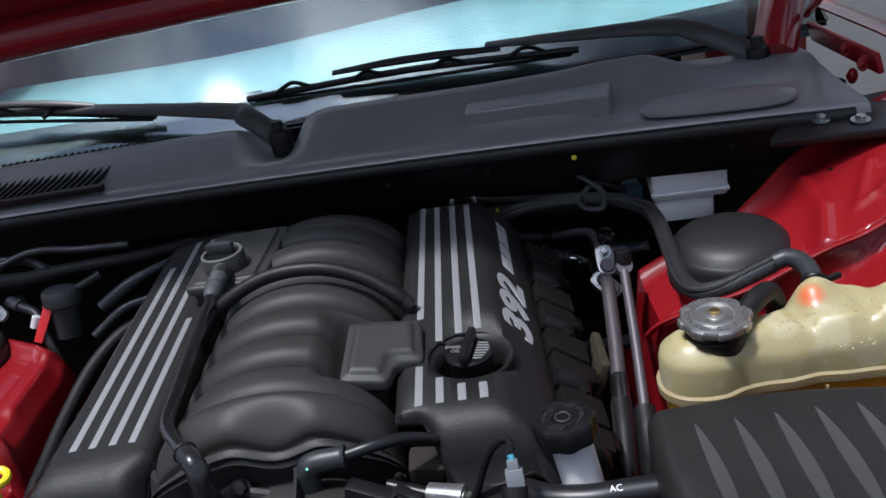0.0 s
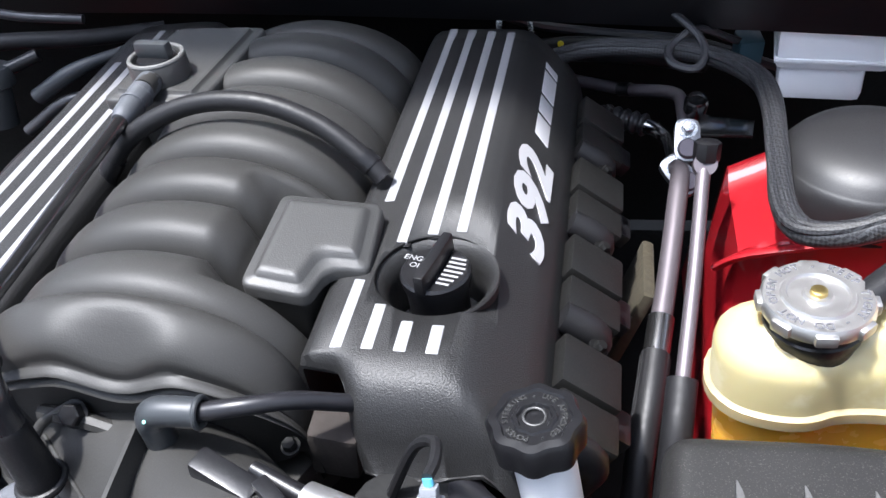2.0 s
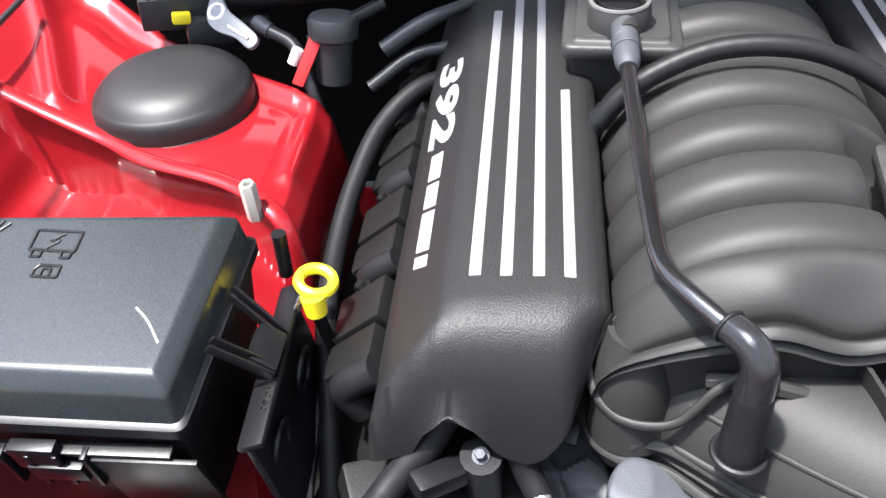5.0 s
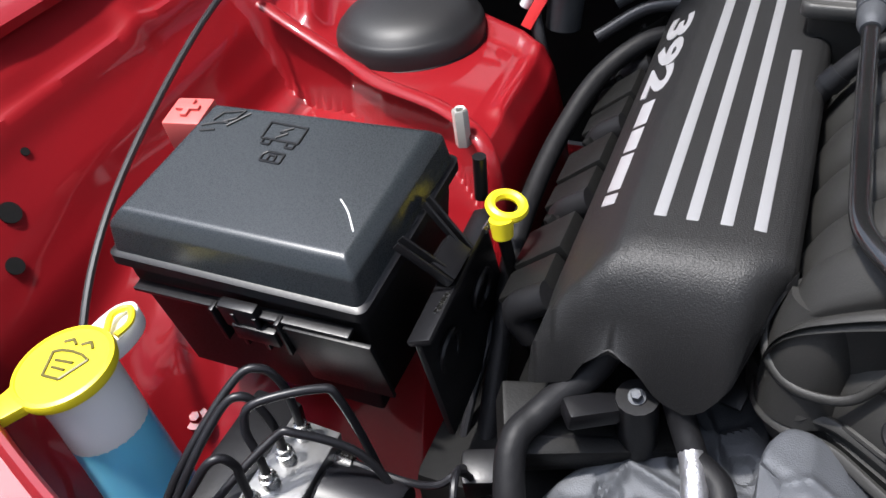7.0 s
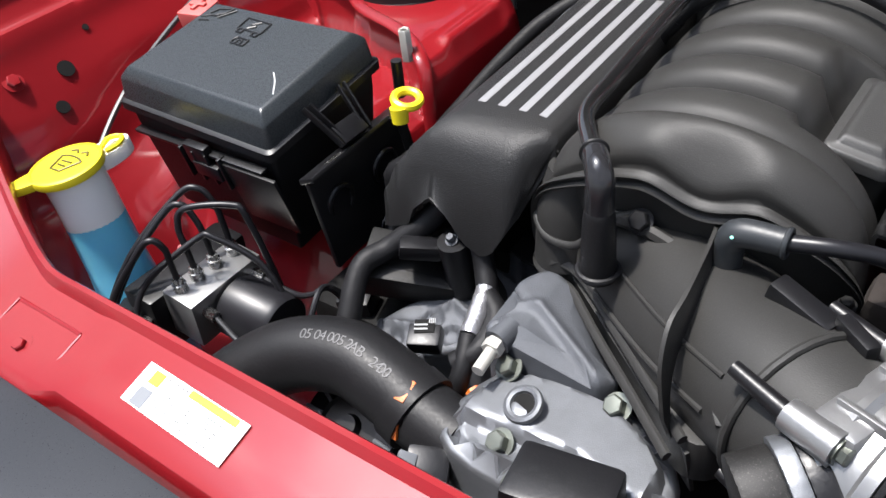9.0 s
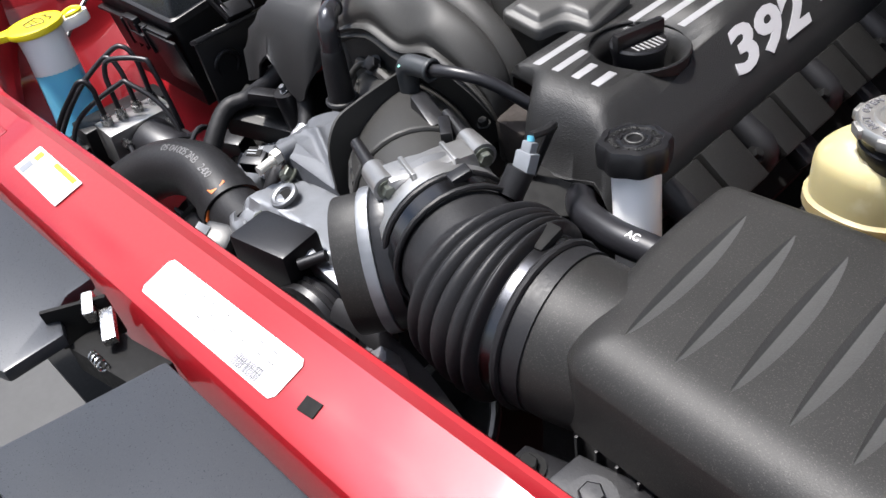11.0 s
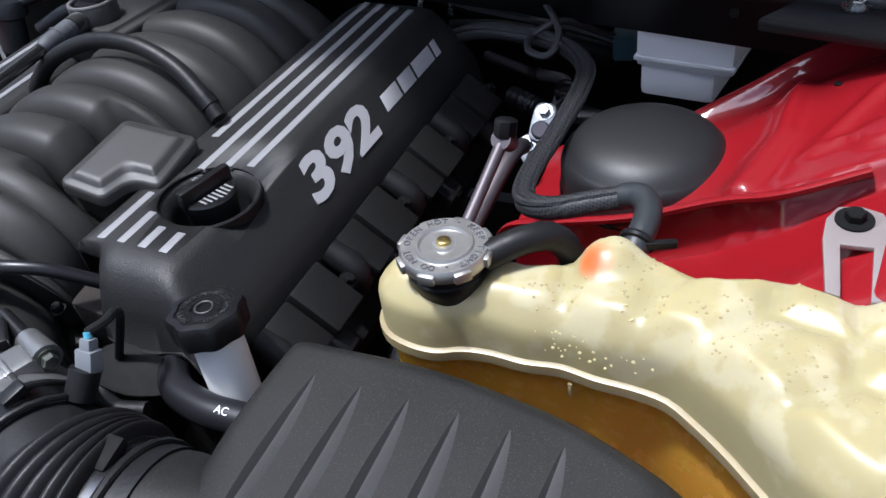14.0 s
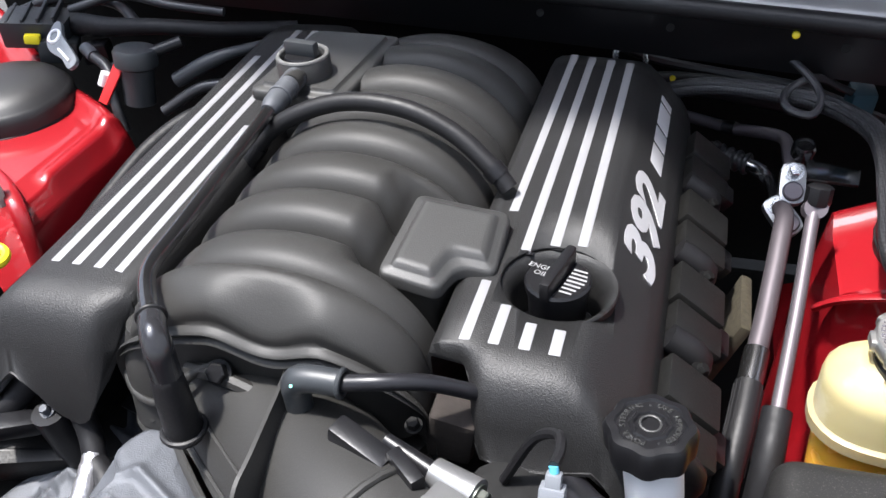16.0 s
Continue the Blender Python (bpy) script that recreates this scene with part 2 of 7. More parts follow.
M_SATIN = mat("glossy_dark_rubber", (0.020, 0.020, 0.022), 0.16, metal=0.1, var=0.15)
M_FUSEBODY = mat("dull_black_housing_plastic", (0.007, 0.007, 0.0075), 0.42, spec=0.32, bump=0.15, bump_scale=500, var=0.3, dust=0.04)
M_PALE = mat("scuffed_grey_plastic", (0.10, 0.10, 0.098), 0.45, bump=0.2, bump_scale=700, var=0.25)
M_DOME = mat("satin_dome_rubber", (0.010, 0.010, 0.011), 0.50, bump=0.15, bump_scale=900, var=0.15, dust=0.02)
M_GLASS = bpy.data.materials.new("tinted_glass")
M_GLASS.use_nodes = True
g = M_GLASS.node_tree.nodes["Principled BSDF"]
g.inputs["Base Color"].default_value, g.inputs["Roughness"].default_value = (0.70, 0.86, 0.88, 1), 0.02
g.inputs["Transmission Weight"].default_value, g.inputs["IOR"].default_value = 1.0, 1.55


# ---- mesh helpers ----
def thing(name, base, label, category, group="", kind=""):
    """An Empty at the base of a thing, which parents its parts."""
    ob = new(name)
    ob.empty_display_size, ob.location = 0.02, base
    return tagged(ob, label, category, group, kind)


def finish(bm, material, angle=38):
    me = bpy.data.meshes.new("mesh")
    bm.normal_update()
    bm.to_mesh(me)
    bm.free()
    for poly in me.polygons:
        poly.use_smooth = True
    me.set_sharp_from_angle(angle=radians(angle))
    me.materials.append(material)
    return me


def part(name, bm, material, parent=None, label="", angle=38):
    """One mesh object in world coordinates under a thing or a part."""
    ob = new(name, bm if isinstance(bm, bpy.types.Mesh) else finish(bm, material, angle))
    if parent:
        ob.parent = parent
        ob.matrix_parent_inverse = Matrix() if parent.parent else Matrix.Translation(-parent.location)
    return tagged(ob, label)


def solo(name, bm, material, label, category, group="", kind="", angle=38):
    return tagged(part(name, bm, material, None, "", angle), label, category, group, kind)


def spline(points, steps=8):
    """A smooth line through the points."""
    pts = [Vector(p) for p in points]
    if len(pts) < 3:
        return pts
    pts = [2 * pts[0] - pts[1], *pts, 2 * pts[-1] - pts[-2]]
    out = []
    for a, b, c, d in zip(pts, pts[1:], pts[2:], pts[3:]):
        for k in range(steps):
            t = k / steps
            out.append(0.5 * (2 * b + (c - a) * t + (2 * a - 5 * b + 4 * c - d) * t * t + (3 * b - a - 3 * c + d) * t ** 3))
    return [*out, pts[-2]]


def rings(bm, loops, closed=True, caps=True):
    """Skins loops of equal length; caps close the ends."""
    made = [[bm.verts.new(p) for p in loop] for loop in loops]
    n = len(made[0])
    for a, b in zip(made, made[1:]):
        for k in range(n if closed else n - 1):
            j = (k + 1) % n
            bm.faces.new((a[k], a[j], b[j], b[k]))
    if caps and closed:
        bm.faces.new(list(reversed(made[0])))
        bm.faces.new(made[-1])
    bmesh.ops.recalc_face_normals(bm, faces=bm.faces)
    return made


def tube(points, radius, seg=12, steps=8, flat=1.0, caps=True, bm=None):
    """A round hose or rod; radius may be a list along the points, or a function of the way along from 0 to 1."""
    bm = bm or bmesh.new()
    line = spline(points, steps)
    n = len(line)
    if isinstance(radius, (list, tuple)):
        given = list(radius)
        radius = lambda s: float(np.interp(s * (len(given) - 1), range(len(given)), given))
    elif not callable(radius):
        fixed = radius
        radius = lambda s: fixed
    side, loops = None, []
    for k, p in enumerate(line):
        ahead = (line[min(k + 1, n - 1)] - line[max(k - 1, 0)]).normalized()
        if side is None:
            side = ahead.orthogonal().normalized()
        side = (side - ahead * side.dot(ahead)).normalized()
        up = ahead.cross(side)
        r = radius(k / max(1, n - 1))
        loops.append([p + r * (math.cos(a) * side + flat * math.sin(a) * up) for a in (2 * math.pi * j / seg for j in range(seg))])
    rings(bm, loops, True, caps)
    return bm


def lathe(profile, m=Matrix(), seg=28, lobes=0, depth=0.0, bm=None):
    """Turns (radius, height) rows about z; lobes scallop the rim."""
    bm = bm or bmesh.new()
    loops = []
    for r, h in profile:
        loop = []
        for j in range(seg):
            a = 2 * math.pi * j / seg
            s = r * (1 + depth * math.cos(lobes * a)) if lobes else r
            loop.append(m @ Vector((s * math.cos(a), s * math.sin(a), h)))
        loops.append(loop)
    rings(bm, loops)
    return bm


def prism(outline, z0, z1, bevel=0.0, m=Matrix(), seg=2, bm=None):
    """An upright block over an outline of (x, y), with rounded edges."""
    own = bmesh.new()
    rings(own, [[Vector((x, y, z0)) for x, y in outline], [Vector((x, y, z1)) for x, y in outline]])
    if bevel:
        bmesh.ops.bevel(own, geom=list(own.edges), offset=bevel, segments=seg, profile=0.6, affect="EDGES", clamp_overlap=True)
    own.transform(m)
    if bm is None:
        return own
    me = bpy.data.meshes.new("tmp")
    own.to_mesh(me)
    own.free()
    bm.from_mesh(me)
    bpy.data.meshes.remove(me)
    return bm


def box(sx, sy, sz, m=Matrix(), bevel=0.002, seg=2, bm=None):
    x, y = sx / 2, sy / 2
    return prism([(-x, -y), (x, -y), (x, y), (-x, y)], -sz / 2, sz / 2, bevel, m, seg, bm)


def at(x, y, z, rx=0, ry=0, rz=0):
    return pose(x, y, z, rx, ry, rz)


def aim(origin, way):
    """A pose at origin whose z points along way."""
    return Matrix.Translation(origin) @ Vector(way).to_track_quat("Z", "Y").to_matrix().to_4x4()


def inset(outline, by):
    """The outline moved inwards by a width."""
    n, out = len(outline), []
    area = sum(outline[k][0] * outline[(k + 1) % n][1] - outline[(k + 1) % n][0] * outline[k][1] for k in range(n))
    turn = 1 if area > 0 else -1
    for k in range(n):
        p, q, r = (Vector(outline[(k + d) % n]) for d in (-1, 0, 1))
        a, b = (q - p).normalized(), (r - q).normalized()
        normal = Vector((-(a + b).y, (a + b).x)).normalized() * turn
        out.append(tuple(q + normal * by / max(0.5, math.sqrt(max(0.25, (1 + a.dot(b)) / 2)))))
    return out


def rounded(corners, r, n=5):
    """An outline with rounded corners; r may differ by corner."""
    out, count = [], len(corners)
    for k in range(count):
        p, q, s = (Vector(corners[(k + d) % count]) for d in (-1, 0, 1))
        a, b = (p - q), (s - q)
        rr = min(r[k] if isinstance(r, (list, tuple)) else r, 0.45 * a.length, 0.45 * b.length)
        a, b = q + a.normalized() * rr, q + b.normalized() * rr
        for j in range(n + 1):
            t = j / n
            v = (1 - t) ** 2 * a + 2 * t * (1 - t) * q + t * t * b
            out.append((v.x, v.y))
    return out


def smooth_outline(points, steps=5):
    pts = [Vector((*p, 0)) for p in points]
    n, out = len(pts), []
    for k in range(n):
        a, b, c, d = (pts[(k + s) % n] for s in (-1, 0, 1, 2))
        for j in range(steps):
            t = j / steps
            v = 0.5 * (2 * b + (c - a) * t + (2 * a - 5 * b + 4 * c - d) * t * t + (3 * b - a - 3 * c + d) * t ** 3)
            out.append((v.x, v.y))
    return out


def stack(outline, levels, tilt=None, bm=None):
    """Lofts an outline through rows of (z, inset); tilt(x, y) adds to z."""
    bm = bm or bmesh.new()
    loops = []
    for z, by in levels:
        loops.append([Vector((x, y, z + (tilt(x, y) if tilt else 0))) for x, y in inset(outline, by)])
    rings(bm, loops)
    return bm


def tier(corners, r, levels, tilt=None):
    """A lid over a few corners, rounded by r, through rows of (z, inset), with a flat top."""
    bm = bmesh.new()
    z, by = levels[-1]
    loops = []
    for z, by in [*levels, (z, by + 0.0015), (z, by + 0.003)]:
        rr = [max(0.0025, q - 0.5 * by) for q in (r if isinstance(r, (list, tuple)) else [r] * len(corners))]
        loops.append([Vector((x, y, z + (tilt(x, y) if tilt else 0))) for x, y in rounded(inset(corners, by), rr, 5)])
    rings(bm, loops)
    return bm


def sheet(fn, us, vs, thick=0.0015, bm=None):
    """A curved sheet of metal or plastic from fn(u, v), with a thickness."""
    bm = bm or bmesh.new()
    grid = [[bm.verts.new(fn(u, v)) for v in vs] for u in us]
    for a, b in zip(grid, grid[1:]):
        for k in range(len(vs) - 1):
            bm.faces.new((a[k], a[k + 1], b[k + 1], b[k]))
    bmesh.ops.recalc_face_normals(bm, faces=bm.faces)
    if thick:
        bmesh.ops.solidify(bm, geom=list(bm.faces), thickness=thick)
    return bm


def words(body, size, m, height=0.0008, shear=0.0, bold=0.0, align="CENTER"):
    """A mesh of lettering in the plane of m."""
    cu = bpy.data.curves.new("words", "FONT")
    cu.body, cu.size, cu.extrude, cu.shear, cu.offset = body, size, height, shear, bold
    cu.align_x, cu.align_y, cu.resolution_u = align, "CENTER", 3
    ob = bpy.data.objects.new("words", cu)
    me = bpy.data.meshes.new_from_object(ob)
    bpy.data.objects.remove(ob)
    bpy.data.curves.remove(cu)
    me.transform(m)
    me.materials.clear()
    return me


def lerp(a, b, t):
    return a + (b - a) * t


def step(e0, e1, x):
    t = min(1, max(0, (x - e0) / (e1 - e0)))
    return t * t * (3 - 2 * t)


# ---- setting ----
gbm = bmesh.new()
bmesh.ops.create_grid(gbm, x_segments=2, y_segments=2, size=400)
solo("ground", gbm, M_ASPHALT, "dark grey asphalt under the car", "ground", kind="structure")


def near(p, segments):
    """The least distance from a point of the plan to some segments."""
    best = 9.0
    for (ax, ay), (bx, by) in segments:
        dx, dy = bx - ax, by - ay
        t = min(1, max(0, ((p[0] - ax) * dx + (p[1] - ay) * dy) / max(1e-9, dx * dx + dy * dy)))
        best = min(best, math.hypot(p[0] - ax - t * dx, p[1] - ay - t * dy))
    return best


def pillow(outline, top, base, spacing=0.006, bm=None):
    """A body over an outline: top(x, y, d) gives its height d metres inside the edge, base the height of its foot."""
    from mathutils.geometry import delaunay_2d_cdt
    bm = bm or bmesh.new()
    n = len(outline)
    edges = [(k, (k + 1) % n) for k in range(n)]
    segments = [(outline[a], outline[b]) for a, b in edges]
    xs, ys = [p[0] for p in outline], [p[1] for p in outline]
    pts = [Vector(p) for p in outline]
    for by in (0.0012, 0.003, 0.006, 0.010):
        pts += [Vector(p) for p in inset(outline, by)]
    x = min(xs) + spacing / 2
    while x < max(xs):
        y = min(ys) + spacing / 2
        while y < max(ys):
            if near((x, y), segments) > 0.0125:
                pts.append(Vector((x, y)))
            y += spacing
        x += spacing
    verts, _, faces, *_ = delaunay_2d_cdt(pts, edges, [list(range(n))], 1, 1e-6)
    made = []
    for v in verts:
        d = near(v, segments)
        made.append(bm.verts.new((v.x, v.y, top(v.x, v.y, d))))
    for f in faces:
        bm.faces.new([made[k] for k in f])
    rim = [e for e in bm.edges if len(e.link_faces) == 1]
    wall = bmesh.ops.extrude_edge_only(bm, edges=rim)["geom"]
    for v in wall:
        if isinstance(v, bmesh.types.BMVert):
            v.co.z = base
    bmesh.ops.recalc_face_normals(bm, faces=bm.faces)
    return bm


def soft_edge(d, r):
    """The fall of a rounded edge of radius r, d metres inside it."""
    return r - math.sqrt(max(0.0, r * r - (r - min(d, r)) ** 2))


def bolt(name, origin, way, parent, r=0.007, h=0.006, washer=0.010, material=None):
    """A hexagon head on a washer."""
    m = aim(origin, way)
    bm = lathe([(washer, 0), (washer, 0.0015), (r, 0.0016)], m, 20)
    lathe([(r, 0.0015), (r, h), (r * 0.85, h + 0.001), (r * 0.3, h + 0.0012)], m, 6, bm=bm)
    return part(name, bm, material or M_STEEL, parent)


def join_words(chars, material_index=0):
    """Several small letter meshes as one mesh."""
    bm = bmesh.new()
    for me in chars:
        bm.from_mesh(me)
        bpy.data.meshes.remove(me)
    me = bpy.data.meshes.new("words")
    bm.to_mesh(me)
    bm.free()
    return me


def ring_words(body, radius, size, m, start=90, spread=300, height=0.0005, inward=False):
    """Lettering round a circle."""
    out = []
    for k, c in enumerate(body):
        if c == " ":
            continue
        a = start - spread * (k / max(1, len(body) - 1) - 0.5)
        spin = a - 90 if not inward else a + 90
        out.append(words(c, size, m @ pose(radius * math.cos(radians(a)), radius * math.sin(radians(a)), 0, 0, 0, spin), height))
    return join_words(out)


def lettered(name, me, material, parent, label=""):
    me.materials.append(material)
    return part(name, me, material, parent, label)


def bars(rows, m, bm=None):
    """Thin raised print bars from rows of (x, y, length, height)."""
    bm = bm or bmesh.new()
    for x, y, w, h in rows:
        vs = [bm.verts.new(m @ Vector(p)) for p in ((x, y, 0), (x + w, y, 0), (x + w, y + h, 0), (x, y + h, 0))]
        bm.faces.new(vs)
    return bm


def ringed(origin, way, big, small, flat=1.0, seg=28, ring=8, bm=None):
    """A torus."""
    bm = bm or bmesh.new()
    m = aim(origin, way)
    loops = []
    for j in range(seg):
        a = 2 * math.pi * j / seg
        loops.append([m @ Vector(((big + small * math.cos(b)) * math.cos(a), (big + small * math.cos(b)) * math.sin(a), flat * small * math.sin(b)))
                      for b in (2 * math.pi * k / ring for k in range(ring))])
    rings(bm, [*loops, loops[0]], True, False)
    bmesh.ops.remove_doubles(bm, verts=bm.verts, dist=1e-6)
    return bm


# ---- car body round the bay ----
def interp(x, xs, zs):
    return float(np.interp(x, xs, zs))


def fender_right(u, y):
    edge = interp(u, [0.40, 0.415, 0.48, 0.537, 0.60, 0.647, 0.70, 0.8], [0.228, 0.216, 0.202, 0.197, 0.197, 0.186, 0.194, 0.2])
    upper = interp(u, [0.395, 0.405, 0.42, 0.46, 0.537, 0.60, 0.647, 0.68, 0.72, 0.82], [0.45, 0.66, 0.775, 0.792, 0.812, 0.842, 0.867, 0.884, 0.905, 0.94])
    lower = interp(u, [0.395, 0.41, 0.45, 0.52, 0.60, 0.66, 0.69, 0.75, 0.82], [0.45, 0.58, 0.71, 0.765, 0.80, 0.845, 0.868, 0.905, 0.94])
    # raised rear rim, stamped rib and embossed mark behind the strut cap
    rear = interp(u, [0.40, 0.50, 0.54, 0.60, 0.635, 0.70, 0.80], [0.335, 0.345, 0.352, 0.385, 0.405, 0.42, 0.43])
    upper += 0.012 * math.exp(-((y - rear + 0.010) / 0.013) ** 2) - 0.008 * math.exp(-((y - rear + 0.040) / 0.018) ** 2) * step(0.56, 0.62, u)
    upper -= 0.30 * step(rear, rear + 0.03, y)
    upper += 0.010 * math.exp(-(near((u, y), [((0.642, 0.36), (0.634, 0.27)), ((0.634, 0.27), (0.610, 0.205))]) / 0.011) ** 2)
    upper += 0.005 * math.exp(-(near((u, y), [((0.660, 0.235), (0.703, 0.305)), ((0.660, 0.235), (0.680, 0.238))]) / 0.006) ** 2)
    upper += 0.006 * step(0.021, 0.013, math.hypot(u - 0.702, y - 0.235))
    lower += 0.007 * math.exp(-((y - 0.100) / 0.022) ** 2) * step(0.52, 0.57, u) * step(0.70, 0.66, u)
    lower -= 0.26 * step(0.075, -0.03, y) * step(0.80, 0.74, u)
    k = step(edge - 0.012, edge + 0.006, y)
    return lerp(lower, upper, k)


def fender_left(u, y):
    edge = interp(u, [0.36, 0.388, 0.445, 0.533, 0.59, 0.71, 0.8], [0.118, 0.159, 0.199, 0.231, 0.268, 0.303, 0.32])
    upper = interp(u, [0.36, 0.366, 0.373, 0.382, 0.394, 0.42, 0.60, 0.66, 0.71, 0.76, 0.82], [0.45, 0.62, 0.730, 0.776, 0.797, 0.806, 0.812, 0.835, 0.855, 0.89, 0.95])
    lower = interp(u, [0.36, 0.372, 0.385, 0.40, 0.44, 0.60, 0.66, 0.70, 0.73, 0.77, 0.82], [0.45, 0.58, 0.68, 0.725, 0.755, 0.75, 0.74, 0.76, 0.83, 0.885, 0.95])
    rear = interp(u, [0.36, 0.40, 0.52, 0.68, 0.80], [0.335, 0.352, 0.418, 0.528, 0.57])
    upper += 0.012 * math.exp(-((y - rear + 0.012) / 0.014) ** 2) - 0.006 * math.exp(-((y - rear + 0.045) / 0.018) ** 2) * step(0.60, 0.66, u)
    upper -= 0.30 * step(rear, rear + 0.03, y)
    upper += 0.012 * math.exp(-(near((u, y), [((0.745, 0.48), (0.700, 0.40)), ((0.700, 0.40), (0.655, 0.31))]) / 0.013) ** 2)
    upper += 0.007 * math.exp(-(near((u, y), [((0.400, 0.33), (0.398, 0.22))]) / 0.010) ** 2)
    front = step(0.05, -0.12, y)
    lower = lerp(lower, interp(u, [0.36, 0.38, 0.60, 0.64, 0.69, 0.72, 0.76, 0.82], [0.42, 0.45, 0.58, 0.66, 0.72, 0.80, 0.87, 0.95]), front)
    lower += 0.008 * math.exp(-((u - 0.705) / 0.008) ** 2) + 0.010 * math.exp(-((u - 0.765) / 0.007) ** 2) + 0.006 * math.exp(-((u - 0.785) / 0.010) ** 2 - ((y - 0.02) / 0.03) ** 2) + 0.008 * math.exp(-((u - 0.775) / 0.012) ** 2 - ((y - 0.17) / 0.02) ** 2)
    k = step(edge - 0.012, edge + 0.006, y)
    return lerp(lower, upper, k)


FLANGE = {1: [(0.405, 0.224, 0.760), (0.425, 0.212, 0.783), (0.48, 0.201, 0.804), (0.537, 0.196, 0.823), (0.60, 0.196, 0.850), (0.647, 0.185, 0.872), (0.70, 0.192, 0.895)],
          -1: [(0.372, 0.14, 0.72), (0.388, 0.159, 0.802), (0.445, 0.199, 0.815), (0.533, 0.231, 0.818), (0.59, 0.268, 0.818), (0.65, 0.288, 0.835), (0.71, 0.302, 0.86)]}
for side, word in ((1, "beside the coolant tank"), (-1, "behind the fuse box")):
    fender = thing("inner_fender", (side * 0.55, 0.2, 0.6), f"glossy red inner fender sheet metal {word}", "inner fender", kind="structure")
    shape = fender_right if side > 0 else fender_left
    part("panel", sheet(lambda u, v: Vector((side * u, v, shape(u, v))), [*np.linspace(0.395 if side > 0 else 0.36, 0.43, 50), *np.linspace(0.434, 0.82, 95)], np.linspace(-0.27, 0.60, 200), 0), M_RED, fender)
    part("flange", tube([(side * x, y - 0.004, z - 0.003) for x, y, z in FLANGE[side]], 0.0085, 12, 6, flat=0.45), M_RED, fender)
    cx, cy = (0.525, 0.276) if side > 0 else (0.546, 0.339)
    cap = thing("strut_cap", (side * cx, cy, 0.80), "smooth black domed rubber cap over the strut mount", "strut cap", "strut caps")
    grow, tall = (1.0, 0.82) if side > 0 else (1.10, 0.80)
    dome = [(0.076, -0.02), (0.0762, 0.010), (0.0758, 0.030), (0.0742, 0.036), (0.0722, 0.0405), (0.0712, 0.0415), (0.0700, 0.0432), (0.066, 0.0495), (0.060, 0.0560), (0.051, 0.0615), (0.036, 0.0660), (0.018, 0.0685), (0.002, 0.0693)]
    dome = [(r * grow, 0.80 + h * tall) for r, h in dome]
    part("rim", ringed((side * cx, cy, 0.797 if side > 0 else 0.808), (0, 0, 1), 0.0760 * grow, 0.002), M_RUBBER, cap)
    part("dome", lathe(dome, Matrix.Translation((side * cx, cy, 0)), 48), M_DOME, cap, angle=60)
    if side > 0:
        part("ring", ringed((0.726, 0.200, shape(0.726, 0.200) + 0.003), (0, -0.2, 1), 0.010, 0.004), M_GREYBLACK, fender, "dark rubber grommet")
        part("hole", lathe([(0.0035, 0), (0.0035, 0.0015), (0.0005, 0.0016)], Matrix.Translation((0.672, 0.335, shape(0.672, 0.335))), 12), M_DARK, fender)

# rail, holes and bolts on the washer side
rail = thing("fender_rail", (-0.80, 0.1, 0.85), "red fender rail with stamped holes above the washer bottle", "fender rail", kind="structure")
part("rail", sheet(lambda u, v: Vector((-0.80 - 0.14 * v + 0.03 * math.sin(6 * v), u, 0.935 + 0.03 * math.sin(math.pi * v) - 0.02 * v)), np.linspace(-0.25, 0.7, 20), np.linspace(0, 1, 8), 0.002), M_RED, rail)
for x, y, z, r in ((-0.742, -0.07, 0.0, 0.010), (-0.757, -0.02, 0.0, 0.004), (-0.725, -0.10, 0.0, 0.008)):
    part("hole", lathe([(r, 0), (r, 0.0012), (r * 0.3, 0.0013)], aim((x + 0.004, y, fender_left(-x - 0.004, y) + 0.0006), (0.75, 0, 0.6)), 18), M_DARK, rail, "dark stamped hole")
bolt("bolt", (-0.745, -0.13, fender_left(0.745, -0.13)), (0.7, 0, 0.7), rail, 0.008, 0.006, 0.012, M_RED)
for x, y in ((-0.612, -0.085), (-0.575, -0.075)):
    bolt("bolt", (x, y, fender_left(-x, y)), (0.1, -0.3, 1), rail, 0.006, 0.005, 0.012, M_RED)

# radiator support across the front
support = thing("radiator_support", (0, -0.32, 0.70), "glossy red radiator support crossmember", "radiator support", kind="structure")
PROFILE = [(-0.281, 0.70), (-0.281, 0.795), (-0.2835, 0.7985), (-0.288, 0.7985), (-0.2905, 0.795), (-0.293, 0.7915), (-0.320, 0.784), (-0.350, 0.776), (-0.359, 0.772), (-0.363, 0.762), (-0.365, 0.70)]


def bar_top(y):
    return interp(y, [-0.350, -0.320, -0.293], [0.776, 0.784, 0.7915])


def support_point(u, v):
    y, z = PROFILE[v]
    wide = step(0.37, 0.39, abs(u - 0.005))
    if v >= 7:
        y -= 0.010 * wide
    # the ends sweep back towards the fenders
    if u < -0.46:
        y += 0.55 * (-0.46 - u) ** 1.25
        z += 0.06 * step(-0.46, -0.75, u)
    if u > 0.45:
        y += 0.10 * (u - 0.45) ** 1.2
    return Vector((u, y, z - (0.004 * wide if 5 <= v <= 8 else 0)))


